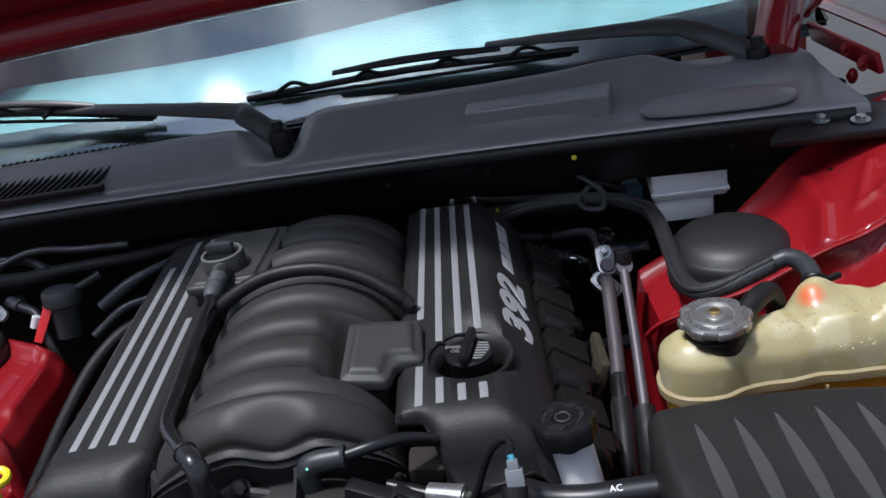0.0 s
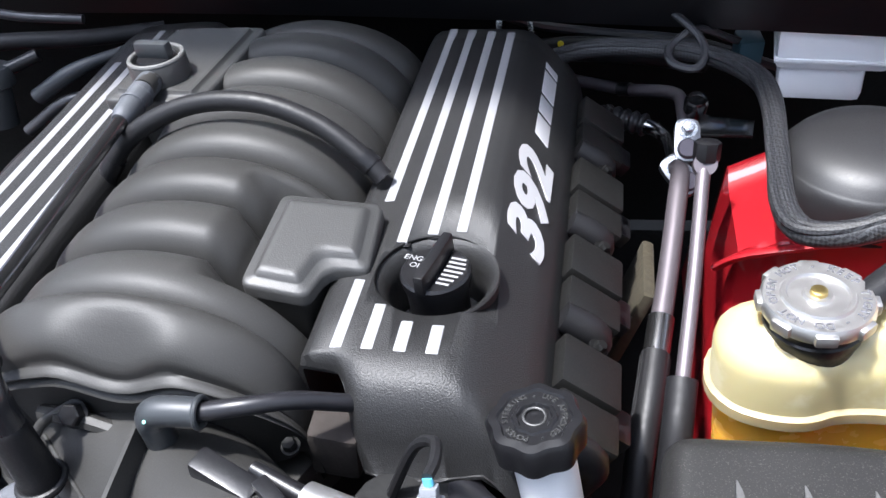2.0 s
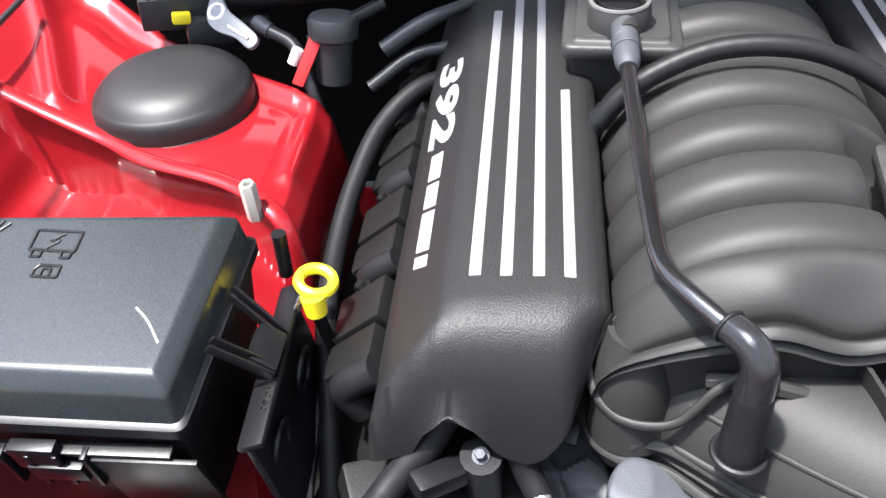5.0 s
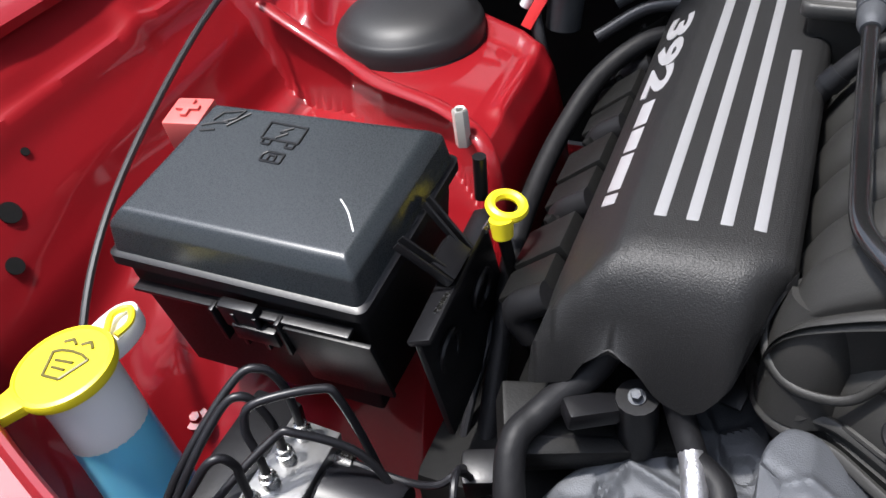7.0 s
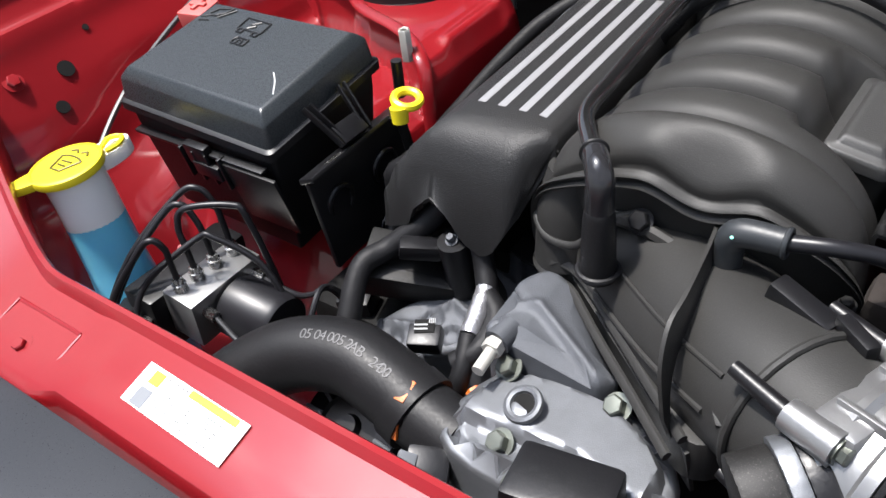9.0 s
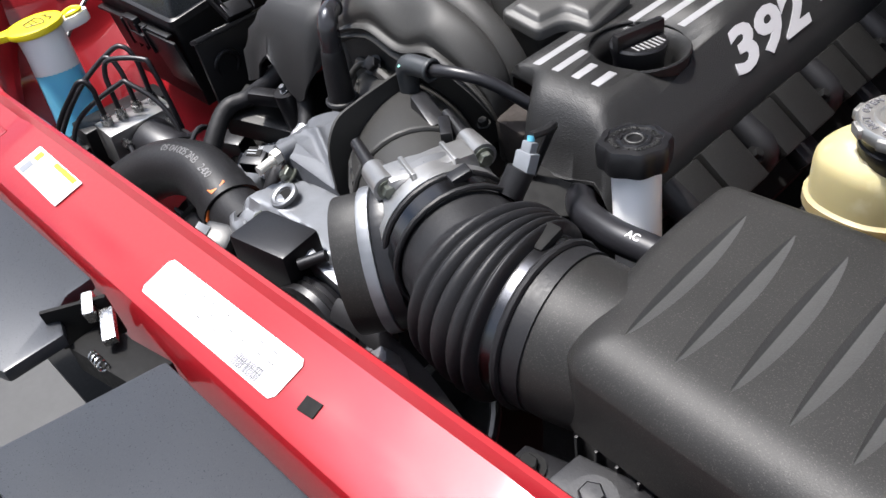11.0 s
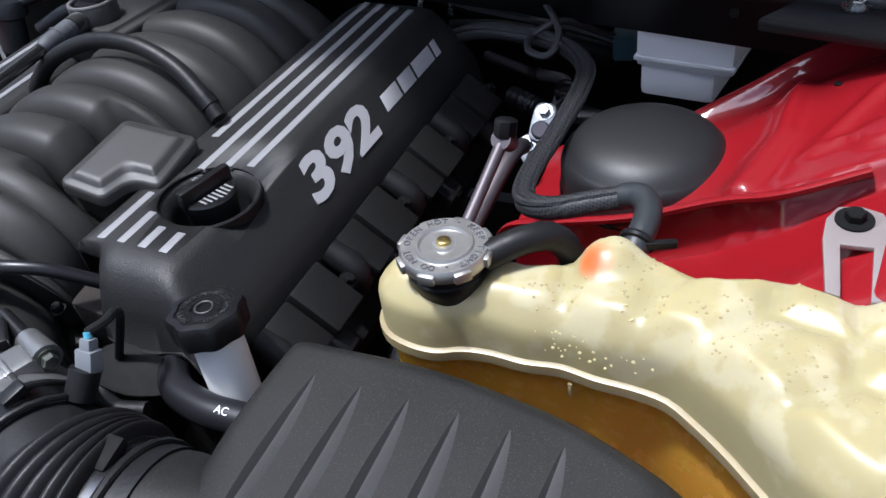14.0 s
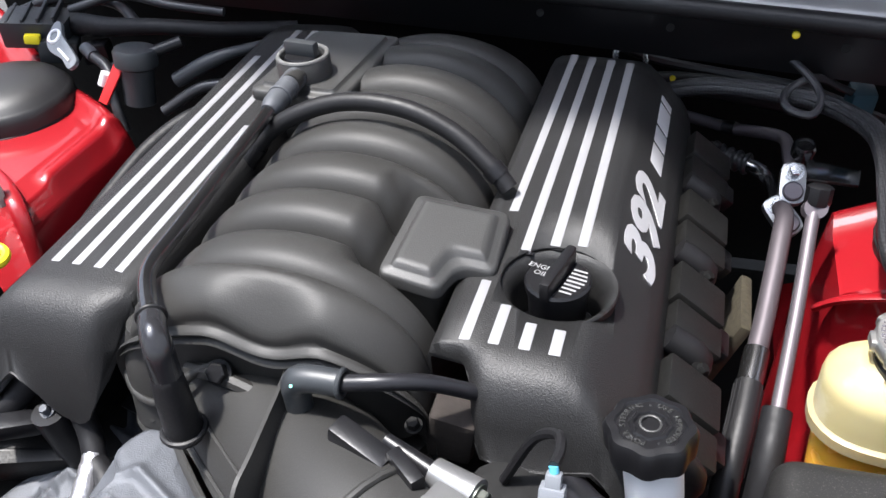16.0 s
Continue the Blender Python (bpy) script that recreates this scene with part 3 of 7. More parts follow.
part("crossmember", sheet(support_point, [*np.linspace(-0.80, -0.40, 24), *np.linspace(-0.39, 0.39, 32), *np.linspace(0.40, 0.66, 14)], range(len(PROFILE)), 0.0015), M_RED, support)
for x in (-0.435, 0.407):
    bolt("plug", (x, -0.345, bar_top(-0.345) - 0.004), (0, -0.25, 1), support, 0.0062, 0.0045, 0.0115, M_RED)
    for a, b in (((-0.046, -0.350), (-0.046, -0.314)), ((-0.046, -0.314), (0.046, -0.314)), ((0.046, -0.314), (0.046, -0.350))):
        part("embossed_line", tube([(x + a[0], a[1], bar_top(a[1]) - 0.0045), (x + b[0], b[1], bar_top(b[1]) - 0.0045)], 0.0022, 8, 1, flat=0.7), M_RED, support)
part("square_hole", box(0.016, 0.012, 0.003, at(0.220, -0.334, bar_top(-0.334), 15.5, 0, 6), 0.0005), M_DARK, support, "dark square hole")

label = thing("emission_label", (0.094, -0.33, 0.78), "white emission label with ruled print and barcode", "label")
TILT = math.degrees(math.atan2(0.0157, 0.057))
LM = at(0.094, -0.3305, bar_top(-0.3305) + 0.0012, TILT, 0, 0.3)
part("paper", prism([(-0.096, -0.014), (-0.092, -0.0185), (0.092, -0.0185), (0.096, -0.014), (0.096, 0.014), (0.092, 0.0185), (-0.092, 0.0185), (-0.096, 0.014)], -0.0004, 0.0003, 0, LM), M_LABEL, label)
up = Matrix.Translation((0, 0, 0.0007))
part("ruling", bars([(-0.093, y, 0.186, 0.0004) for y in (-0.010, -0.002, 0.006)], LM @ up), M_INK, label, "thin black ruled lines")
random.seed(3)
rows = []
for y in (-0.0065, 0.001, 0.009):
    x = -0.075
    while x < 0.07:
        w = random.uniform(0.003, 0.008)
        if random.random() < 0.4:
            rows.append((x, y, w, 0.0013))
        x += w + 0.002
rows += [(0.040 + 0.0011 * k, -0.0165, random.uniform(0.0003, 0.0008), 0.011) for k in range(30)]
part("print", bars(rows, LM @ up), M_INK, label, "small grey print and barcode")
warn = thing("warning_label", (-0.228, -0.33, 0.78), "white warning label with yellow header", "label")
WM = at(-0.246, -0.3245, bar_top(-0.3245) + 0.0012, TILT, 0, -2)
part("paper", box(0.114, 0.034, 0.0007, WM, 0.0), M_LABEL, warn)
part("header", bars([(-0.005, 0.010, 0.053, 0.006)], WM @ up), M_YELLOW, warn, "yellow header strip")
part("symbol", bars([(-0.046, 0.003, 0.012, 0.011)], WM @ up), M_YELLOW, warn, "yellow warning symbol")
part("patch", bars([(-0.048, -0.016, 0.014, 0.015)], WM @ up), M_GREY, warn, "grey picture patch")
lettered("heading", words("ATTENTION", 0.0042, WM @ Matrix.Translation((-0.018, 0.0125, 0.0008)), 0.0001), M_INK, warn)
rows = []
for k in range(6):
    rows += [(-0.030 + 0.026 * j, 0.005 - 0.0035 * k, random.uniform(0.014, 0.023), 0.0009) for j in range(3)]
part("print", bars(rows, WM @ up), M_INK, warn, "small grey print")

# black panels in front of the support
for name, pts, lab in (("grille_shroud", [(-0.52, -0.372), (-0.071, -0.366), (-0.068, -0.392), (-0.055, -0.405), (-0.021, -0.415), (-0.020, -0.468), (-0.12, -0.50), (-0.54, -0.50)], "flat black grille shroud panel with a rounded cut-out"),
                       ("grille_shroud", [(0.078, -0.374), (0.52, -0.374), (0.54, -0.52), (0.05, -0.515), (0.06, -0.468)], "flat black grille shroud panel with a small boss")):
    shroud = thing(name, (pts[0][0], -0.44, 0.70), lab, "grille shroud", "grille shrouds")
    part("panel", prism(pts, 0.752, 0.766, 0.004), M_PANEL, shroud)
    lip = [(x, y) for x, y in pts[-2:]]
    part("front_face", prism([(lip[0][0], lip[0][1]), (lip[1][0], lip[1][1]), (lip[1][0], lip[1][1] - 0.05), (lip[0][0], lip[0][1] - 0.05)], 0.70, 0.745, 0.004), M_PANEL, shroud)
latch = thing("hood_latch", (0.02, -0.39, 0.70), "greasy black hood latch with bare metal catch", "hood latch")
part("base", box(0.10, 0.035, 0.03, at(0.02, -0.392, 0.735, 0, 0, 10), 0.004), M_DARK, latch)
part("plate", box(0.004, 0.055, 0.05, at(-0.035, -0.395, 0.755, 0, 8, -30), 0.001), M_DARK, latch)
part("catch", box(0.022, 0.010, 0.018, at(-0.025, -0.386, 0.772, 0, 20, -30), 0.002), M_STEEL, latch)
part("lever", box(0.035, 0.012, 0.010, at(0.0, -0.385, 0.764, 0, 10, -25), 0.002), M_STEEL, latch)
part("spring", tube([(0.005 + 0.0008 * k, -0.408 + 0.004 * math.cos(k * 0.9), 0.752 + 0.004 * math.sin(k * 0.9)) for k in range(30)], 0.0009, 5, 2), M_STEEL, latch)
part("crossbar", tube([(-0.30, -0.60, 0.745), (0.035, -0.512, 0.745), (0.07, -0.40, 0.748)], 0.006, 10), M_BLACK, latch)

# firewall, and a near-black floor of the bay added to keep gaps dark
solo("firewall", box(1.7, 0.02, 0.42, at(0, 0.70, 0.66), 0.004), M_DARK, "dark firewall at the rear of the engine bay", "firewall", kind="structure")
solo("undertray", box(1.5, 1.10, 0.01, at(0, 0.15, 0.42), 0.002), M_DARK, "near-black undertray added to keep the gaps below the engine dark", "undertray", kind="structure")


# ---- cowl, wipers, windscreen, hood ----
def seal_y(u):
    return 0.505 - 0.14 * u - 0.06 * u * u


cowl = thing("cowl_panel", (0, 0.60, 0.90), "weathered black plastic cowl panel below the windscreen", "cowl panel", kind="structure")
COWL_ROWS = [(0.006, 0.925), (0.012, 0.939), (0.020, 0.944), (0.034, 0.9455), (0.042, 0.947), (0.052, 0.952), (0.090, 0.971), (0.130, 0.991), (0.142, 0.9955), (0.152, 0.9955), (0.165, 0.991), (0.20, 0.968)]


def cowl_point(u, v):
    off, z = COWL_ROWS[v]
    rise = step(-0.075, -0.02, u) * step(0.60, 0.50, u)
    left = step(-0.06, -0.16, u)
    if v >= 4:
        z = lerp(lerp(z, 0.946 + 0.08 * off, 0.85), z, max(rise, 0.55 * left))
        z -= 0.034 * math.exp(-((u + 0.075) / 0.045) ** 2) * step(0.05, 0.13, off)
        off += 0.045 * step(0.36, 0.46, u) * step(0.20, 0.06, off)
        off *= 1 + 0.22 * step(0.2, 0.6, u)
    return Vector((u, seal_y(u) + off, z))


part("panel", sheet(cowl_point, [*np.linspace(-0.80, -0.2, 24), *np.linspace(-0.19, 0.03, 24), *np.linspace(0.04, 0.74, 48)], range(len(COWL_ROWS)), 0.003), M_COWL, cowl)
part("seal", tube([(u, seal_y(u) + 0.004, 0.930) for u in np.linspace(-0.80, 0.72, 14)], 0.0105, 10, 4), M_RUBBER, cowl, "black rubber cowl seal")
part("front_wall", sheet(lambda u, v: Vector((u, seal_y(u) + 0.004 + 0.03 * (1 - v), 0.862 + 0.064 * v)), np.linspace(-0.78, 0.72, 24), (0.0, 0.3, 0.9, 1.0), 0.003), M_BLACK, cowl, "black panel with round holes under the seal")
for u in (0.10, 0.245, 0.415, 0.575):
    part("wall_hole", lathe([(0.0045, 0), (0.0045, 0.001), (0.001, 0.0011)], aim((u, seal_y(u) + 0.007, 0.905), (0, -1, 0.3)), 14), M_DARK, cowl)
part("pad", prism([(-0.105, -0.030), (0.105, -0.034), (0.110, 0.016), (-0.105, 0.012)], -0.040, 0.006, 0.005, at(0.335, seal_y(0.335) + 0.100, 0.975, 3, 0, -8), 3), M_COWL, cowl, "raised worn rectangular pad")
for k in range(24):
    u = -0.665 + 0.0132 * k
    part("louvre", box(0.0045, 0.165, 0.008, at(u, seal_y(u) + 0.112, 0.9655, 5, 0, -10), 0.001), M_BLACK, cowl)
part("louvre_bar", box(0.33, 0.012, 0.010, at(-0.515, seal_y(-0.515) + 0.030, 0.957, 5, 0, -5), 0.002), M_BLACK, cowl)
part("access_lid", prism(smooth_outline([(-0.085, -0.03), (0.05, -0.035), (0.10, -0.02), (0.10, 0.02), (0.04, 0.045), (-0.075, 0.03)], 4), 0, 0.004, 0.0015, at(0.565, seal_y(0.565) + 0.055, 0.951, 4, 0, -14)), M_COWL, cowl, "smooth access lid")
for x, y in ((0.675, 0.375), (0.715, 0.352)):
    bolt("bolt", (x, y, 0.932), (0, -0.1, 1), cowl, 0.007, 0.006, 0.012)
part("corner_bracket", prism([(0.60, 0.345), (0.80, 0.30), (0.82, 0.45), (0.66, 0.44)], 0.918, 0.930, 0.004), M_BLACK, cowl)


def wiper(name, pivot, joint, tip, blade_a, blade_b):
    w = thing(name, pivot, "matt black windscreen wiper with worn blade", "wiper", "wipers")
    part("pivot", lathe([(0.018, -0.03), (0.019, 0.0), (0.017, 0.012), (0.010, 0.018), (0.009, 0.028), (0.002, 0.03)], Matrix.Translation(pivot), 20), M_BLACK, w)
    part("arm", tube([pivot, lerp(Vector(pivot), Vector(joint), 0.5) + Vector((0, 0, 0.012)), joint, tip], [0.018, 0.019, 0.016, 0.007], 12, 6, flat=0.5), M_DUSTY, w)
    blade = part("blade", tube([blade_a, lerp(Vector(blade_a), Vector(blade_b), 0.5) + Vector((0, 0.004, 0.008)), blade_b], 0.006, 8, 6), M_RUBBER, w)
    part("bridge", tube([lerp(Vector(blade_a), Vector(blade_b), s) + Vector((0, -0.004, 0.012 + 0.016 * math.sin(math.pi * s))) for s in (0.22, 0.38, 0.55, 0.72)], [0.005, 0.008, 0.008, 0.005], 8, 5, flat=0.6), M_BLACK, w)
    part("rubber_edge", tube([lerp(Vector(blade_a), Vector(blade_b), s) + Vector((0, 0.006, -0.008)) for s in (0.02, 0.5, 0.98)], 0.0035, 6, 6), M_RUBBER, w)
    for s in (0.15, 0.38, 0.62, 0.85):
        p = lerp(Vector(blade_a), Vector(blade_b), s)
        part("yoke", tube([p + Vector((-0.03, -0.002, 0.006)), p + Vector((0, -0.002, 0.018)), p + Vector((0.03, -0.002, 0.006))], 0.004, 6, 4), M_BLACK, blade)


wiper("wiper", (0.675, 0.600, 0.965), (0.545, 0.700, 1.012), (0.28, 0.79, 1.015), (0.43, 0.74, 0.990), (-0.15, 0.80, 0.998))
wiper("wiper", (-0.075, 0.650, 0.962), (-0.19, 0.74, 1.003), (-0.60, 0.86, 1.05), (-0.32, 0.80, 1.00), (-0.80, 0.88, 1.06))

screen = thing("windscreen", (0, 0.85, 0.95), "tinted windscreen reflecting clouds above the cowl", "windscreen", kind="structure")


def screen_point(u, v):
    return Vector((u, 0.735 + 0.62 * v - 0.05 * u + 0.10 * u * u, 0.955 + 0.40 * v))


pane = part("pane", sheet(screen_point, np.linspace(-0.95, 0.85, 24), np.linspace(0, 1, 10), 0.005), M_GLASS, screen)
pane.visible_shadow = False
part("dark_border", sheet(lambda u, v: screen_point(u, v) + Vector((0, 0.004, -0.009)), np.linspace(-0.95, 0.85, 24), (0.0, 0.05, 0.10, 0.13 ), 0.002), M_GLOSS, screen, "black printed border under the glass")
part("pillar", tube([(0.70, 0.60, 0.95), (0.80, 0.86, 1.08), (0.84, 1.4, 1.36)], 0.035, 12), M_RED, screen)
dash = thing("dashboard", (0, 0.95, 0.90), "grey vinyl dashboard top behind the windscreen", "dashboard", kind="structure")
part("top", sheet(lambda u, v: Vector((u, 0.80 + 0.60 * v, 0.950 + 0.035 * v + 0.01 * math.sin(5 * u))), np.linspace(-0.95, 0.85, 16), np.linspace(0, 1, 8), 0.02), M_DASH, dash)
for x in (-0.28, 0.32):
    for k in range(5):
        part("vent_slat", box(0.24, 0.006, 0.006, at(x, 0.90 + 0.014 * k, 0.972, 0, 0, -3), 0.001), M_BLACK, dash)
# Flat board whose near-black colour carries the dimness of the cabin.
solo("cabin_back", box(1.7, 0.02, 0.5, at(0, 1.75, 0.85), 0.002), M_DARK, "near-black board for the dim cabin behind the dashboard", "cabin", kind="structure")

# Out-of-view roof, back wall and doors, added to keep sky light off the cabin.
roof = thing("roof", (0, 2.0, 1.3), "unseen red car roof added to keep the cabin dim", "roof", kind="structure")
part("panel", sheet(lambda u, v: Vector((u, lerp(1.36, 2.9, v), 1.36 + 0.07 * math.sin(math.pi * v) - 0.05 * (u / 0.8) ** 2)), np.linspace(-0.86, 0.86, 12), np.linspace(0, 1, 10), 0.02), M_RED, roof)
part("back_wall", box(1.7, 0.02, 0.95, at(0, 2.88, 0.92), 0.002), M_DARK, roof)
for side in (-1, 1):
    part("door", box(0.02, 1.9, 0.80, at(side * 0.90, 1.95, 0.90), 0.004), M_RED, roof)

HOOD_FRONT = (0.17, 2.07)
hood = thing("hood", (0, 0.74, 1.1), "open red hood with black underside above the bay", "hood", kind="structure")
reach = lambda u: 1 - 0.22 * u * u  # the nose of the hood is rounded in plan
part("outer_skin", sheet(lambda u, v: Vector((u, lerp(0.79, HOOD_FRONT[0], v * reach(u)), lerp(1.185, HOOD_FRONT[1] + 0.03, v * reach(u)))), np.linspace(-0.86, 0.86, 12), np.linspace(0, 1, 12), 0.012), M_RED, hood)
part("rear_lip", tube([(-0.86, 0.76, 1.175), (0, 0.75, 1.185), (0.86, 0.76, 1.175)], 0.034, 14), M_RED, hood)
part("liner", sheet(lambda u, v: Vector((u, lerp(0.74, HOOD_FRONT[0] + 0.01, v * reach(u)), lerp(1.18, HOOD_FRONT[1], v * reach(u)))), np.linspace(-0.80, 0.80, 12), np.linspace(0.085, 0.97, 12), 0.01), M_DARK, hood, "black insulation liner")
hinge = thing("bonnet_strut_mount", (0.78, 0.50, 0.92), "red painted hinge bracket with bolts beside the cowl", "hinge bracket")
part("lower_arm", prism([(0.0, -0.06), (0.03, -0.06), (0.03, 0.16), (0.0, 0.16)], -0.004, 0.004, 0.002, at(0.775, 0.50, 0.985, 0, 75, 0)), M_RED, hinge)
part("upper_arm", tube([(0.775, 0.66, 1.00), (0.765, 0.58, 1.06), (0.76, 0.62, 1.19)], 0.012, 8, flat=0.5), M_RED, hinge)
for y, z in ((0.47, 0.965), (0.52, 0.975), (0.50, 0.94)):
    bolt("bolt", (0.772, y, z), (-1, -0.2, 0.2), hinge, 0.007, 0.006, 0.011, M_RED)
solo("front_fender", sheet(lambda u, v: Vector((0.84 + 0.12 * v, u, 0.955 - 0.06 * v * v + 0.02 * step(0.2, 0.6, u))), np.linspace(-0.3, 0.9, 16), np.linspace(0, 1, 8), 0.003), M_RED, "glossy red front fender edge beside the hinge", "fender", kind="structure")


# ---- engine ----
STRIPE_X = (0.144, 0.1645, 0.186, 0.207)


def lift(side, y):
    """The bank on the dipstick side sits higher and rises to the rear."""
    return 0.0015 if side > 0 else 0.0045 + 0.035 * max(0, y)


def cover_shape(side):
    section = [(0.127, 0.775), (0.121, 0.815), (0.1205, 0.848), (0.123, 0.856), (0.129, 0.8600), (0.145, 0.8615), (0.165, 0.8612), (0.186, 0.8605),
               (0.207, 0.8595), (0.217, 0.8585), (0.226, 0.8555), (0.236, 0.8465), (0.249, 0.8325), (0.261, 0.8195), (0.269, 0.807), (0.275, 0.790), (0.279, 0.762)]
    if side > 0:
        edge = [(0.12, 0.850), (0.150, 0.845), (0.158, 0.805), (0.175, 0.797), (0.215, 0.798), (0.240, 0.805), (0.255, 0.790), (0.28, 0.755)]
        front = lambda u: -0.006 if u < 0.145 else lerp(-0.006, -0.048, step(0.145, 0.165, u))
    else:
        edge = [(0.12, 0.845), (0.140, 0.800), (0.160, 0.765), (0.171, 0.759), (0.190, 0.768), (0.205, 0.792), (0.223, 0.801), (0.240, 0.788), (0.250, 0.767), (0.28, 0.755)]
        front = lambda u: -0.055 + 0.043 * step(0.150, 0.118, u)
    low = lambda u: interp(u, [e[0] for e in edge], [e[1] for e in edge])
    dense = []
    for (a, b), (c, d) in zip(section, section[1:]):
        for k in range(3):
            dense.append((lerp(a, c, k / 3), lerp(b, d, k / 3)))
    dense.append(section[-1])
    loops = []
    for y in (0.492, 0.490, 0.484, 0.45, 0.35, 0.25, 0.18, 0.10, 0.04, 0.0):
        drop = 0.0 if y < 0.484 else (0.004 if y < 0.49 else 0.012)
        loops.append([Vector((side * u, y, z - drop + lift(side, y))) for u, z in dense])
    for s, top in ((0.30, 0.8595), (0.5, 0.853), (0.65, 0.843), (0.8, 0.825), (0.93, 0.800), (1.0, 0.0)):
        loop = []
        for u, z in dense:
            y = lerp(0.0, front(u), s)
            floor = low(u)
            zz = min(z, max(top - 0.004 * step(0.2, 0.28, u), floor)) if s < 1 else min(z, floor)
            loop.append(Vector((side * u, y, zz + lift(side, y) * step(0.80, 0.84, zz))))
        loops.append(loop)
    bm = bmesh.new()
    rings(bm, loops, closed=False)
    bmesh.ops.solidify(bm, geom=list(bm.faces), thickness=-0.003)
    return bm


def slope_frame(side, y, z=0.838):
    """The frame of the lettering on the outer slope of a cover."""
    x = 0.2435
    along, rise = Vector((0, side, 0)), Vector((-side * 0.697, 0, 0.717))
    m = Matrix((along, rise, along.cross(rise))).transposed().to_4x4()
    return Matrix.Translation((side * x, y, z)) @ m


OIL = (0.196, 0.077)
for side, word in ((1, "with the oil filler well"), (-1, "beside the dipstick")):
    cover = thing("valve_cover", (side * 0.2, 0.22, 0.76), f"textured black engine cover with silver stripes {word}", "engine cover", "engine covers")
    shell = part("shell", cover_shape(side), M_COVER, cover, angle=65)
    if side > 0:
        cutter = part("well_cutter", lathe([(0.0432, 0.80), (0.0432, 0.90)], at(OIL[0], OIL[1], 0), 40), M_COVER)
        hole = shell.modifiers.new("well", "BOOLEAN")
        hole.operation, hole.solver, hole.object = "DIFFERENCE", "EXACT", cutter
        bpy.context.view_layer.update()
        deps = bpy.context.evaluated_depsgraph_get()
        cut = bpy.data.meshes.new_from_object(shell.evaluated_get(deps))
        shell.modifiers.clear()
        shell.data = cut
        bpy.data.objects.remove(cutter)
        well = [(0.0005, 0.809), (0.0365, 0.810), (0.0455, 0.8605), (0.0445, 0.8620), (0.0425, 0.8612), (0.0385, 0.8565), (0.0358, 0.8510), (0.0345, 0.845), (0.0335, 0.815), (0.0005, 0.813)]
        part("well", lathe(well, at(OIL[0], OIL[1], 0), 40), M_COVER, cover)
    spans = ((0.0, 0.067, 0.160, 0.478), (0.0, 0.043, 0.109, 0.474), (0.0, 0.028, 0.120, 0.471), (0.0, 0.026, 0.125, 0.468)) if side > 0 else ((0.012, 0.240), (0.013, 0.46), (0.014, 0.46), (0.015, 0.39))
    for x, z, span in zip(STRIPE_X, (0.8617, 0.8614, 0.8608, 0.860), spans):
        for a, b in zip(span[::2], span[1::2]):
            stripe = part("stripe", box(0.0086, b - a, 0.006, at(side * x, (a + b) / 2, z + lift(side, (a + b) / 2), 2.0 if side < 0 else 0, side * 1.6, 0), 0.0012), M_STRIPE, cover)
            part("groove", box(0.0125, b - a + 0.004, 0.0012, at(side * x, (a + b) / 2, z + 0.0002 + lift(side, (a + b) / 2), 2.0 if side < 0 else 0, side * 1.6, 0), 0.0004), M_BLACK, stripe)
    start, turn = (0.122, 1) if side > 0 else (0.365, -1)
    n_frame = slope_frame(side, start + turn * 0.078, 0.838 + lift(side, start + turn * 0.078)) @ pose(0, 0, 0, 0, 1.4 if side < 0 else 0, -1.4 if side < 0 else 0)
    recess = part("letter_recess", prism([(-0.094, -0.0270), (0.230, -0.0200), (0.247, 0.004), (0.10, 0.004), (0.096, 0.012), (-0.078, 0.012)], -0.002, 0.0006, 0.0006, n_frame), M_BLACK, cover, "smooth black recess behind the lettering")
    lettered("number", words("392", 0.0425, n_frame @ Matrix.Translation((-0.002 if side > 0 else 0.008, -0.008, 0.0022)) @ Matrix.Diagonal((2.06 if side > 0 else 2.25, 1.24 if side > 0 else 1.10, 1, 1)), 0.0016, 0.30, 0.0016), M_LETTER, recess, "raised silver number")
    x = 0.0935
    for w in (0.036, 0.031, 0.046, 0.013):
        o = [(x, -0.0158), (x + w, -0.0158), (x + w + 0.008, 0.0014), (x + 0.008, 0.0014)]
        part("badge_bar", prism(o, 0.0008, 0.0036, 0.0008, n_frame), M_LETTER, recess)
        x += w + 0.0045
    # ignition coils below the cover's outer edge
    for k in range(4):
        y = 0.035 + 0.118 * k
        m = at(side * 0.300, y, 0.782, 0, side * 38, 0)
        coil = thing("ignition_coil", (side * 0.297, y, 0.73), "dusty black ignition coil clipped beside the cover", "ignition coil", "ignition coils")
        coil_body = part("body", box(0.052, 0.046, 0.018, m @ at(0, 0.027, 0), 0.003), M_COIL, coil)
        part("body_half", box(0.050, 0.034, 0.020, m @ at(0, -0.018, -0.002), 0.003), M_COIL, coil)
        part("boot", tube([m @ Vector((-side * 0.024, -0.040, -0.004)), m @ Vector((side * 0.010, -0.040, -0.004)), m @ Vector((side * 0.016, -0.040, -0.03))], 0.013, 14, 4), M_RUBBER, coil)
        part("plug", box(0.022, 0.030, 0.016, m @ at(side * 0.034, 0.006, -0.012), 0.003), M_BLACK, coil_body)
        bolt("bolt", m @ Vector((side * 0.006, 0.056, 0.004)), (side * 0.6, 0, 0.8), coil, 0.005, 0.006, 0.008, M_DARK)
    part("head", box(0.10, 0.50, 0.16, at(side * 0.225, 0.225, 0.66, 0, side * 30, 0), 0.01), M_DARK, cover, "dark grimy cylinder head")


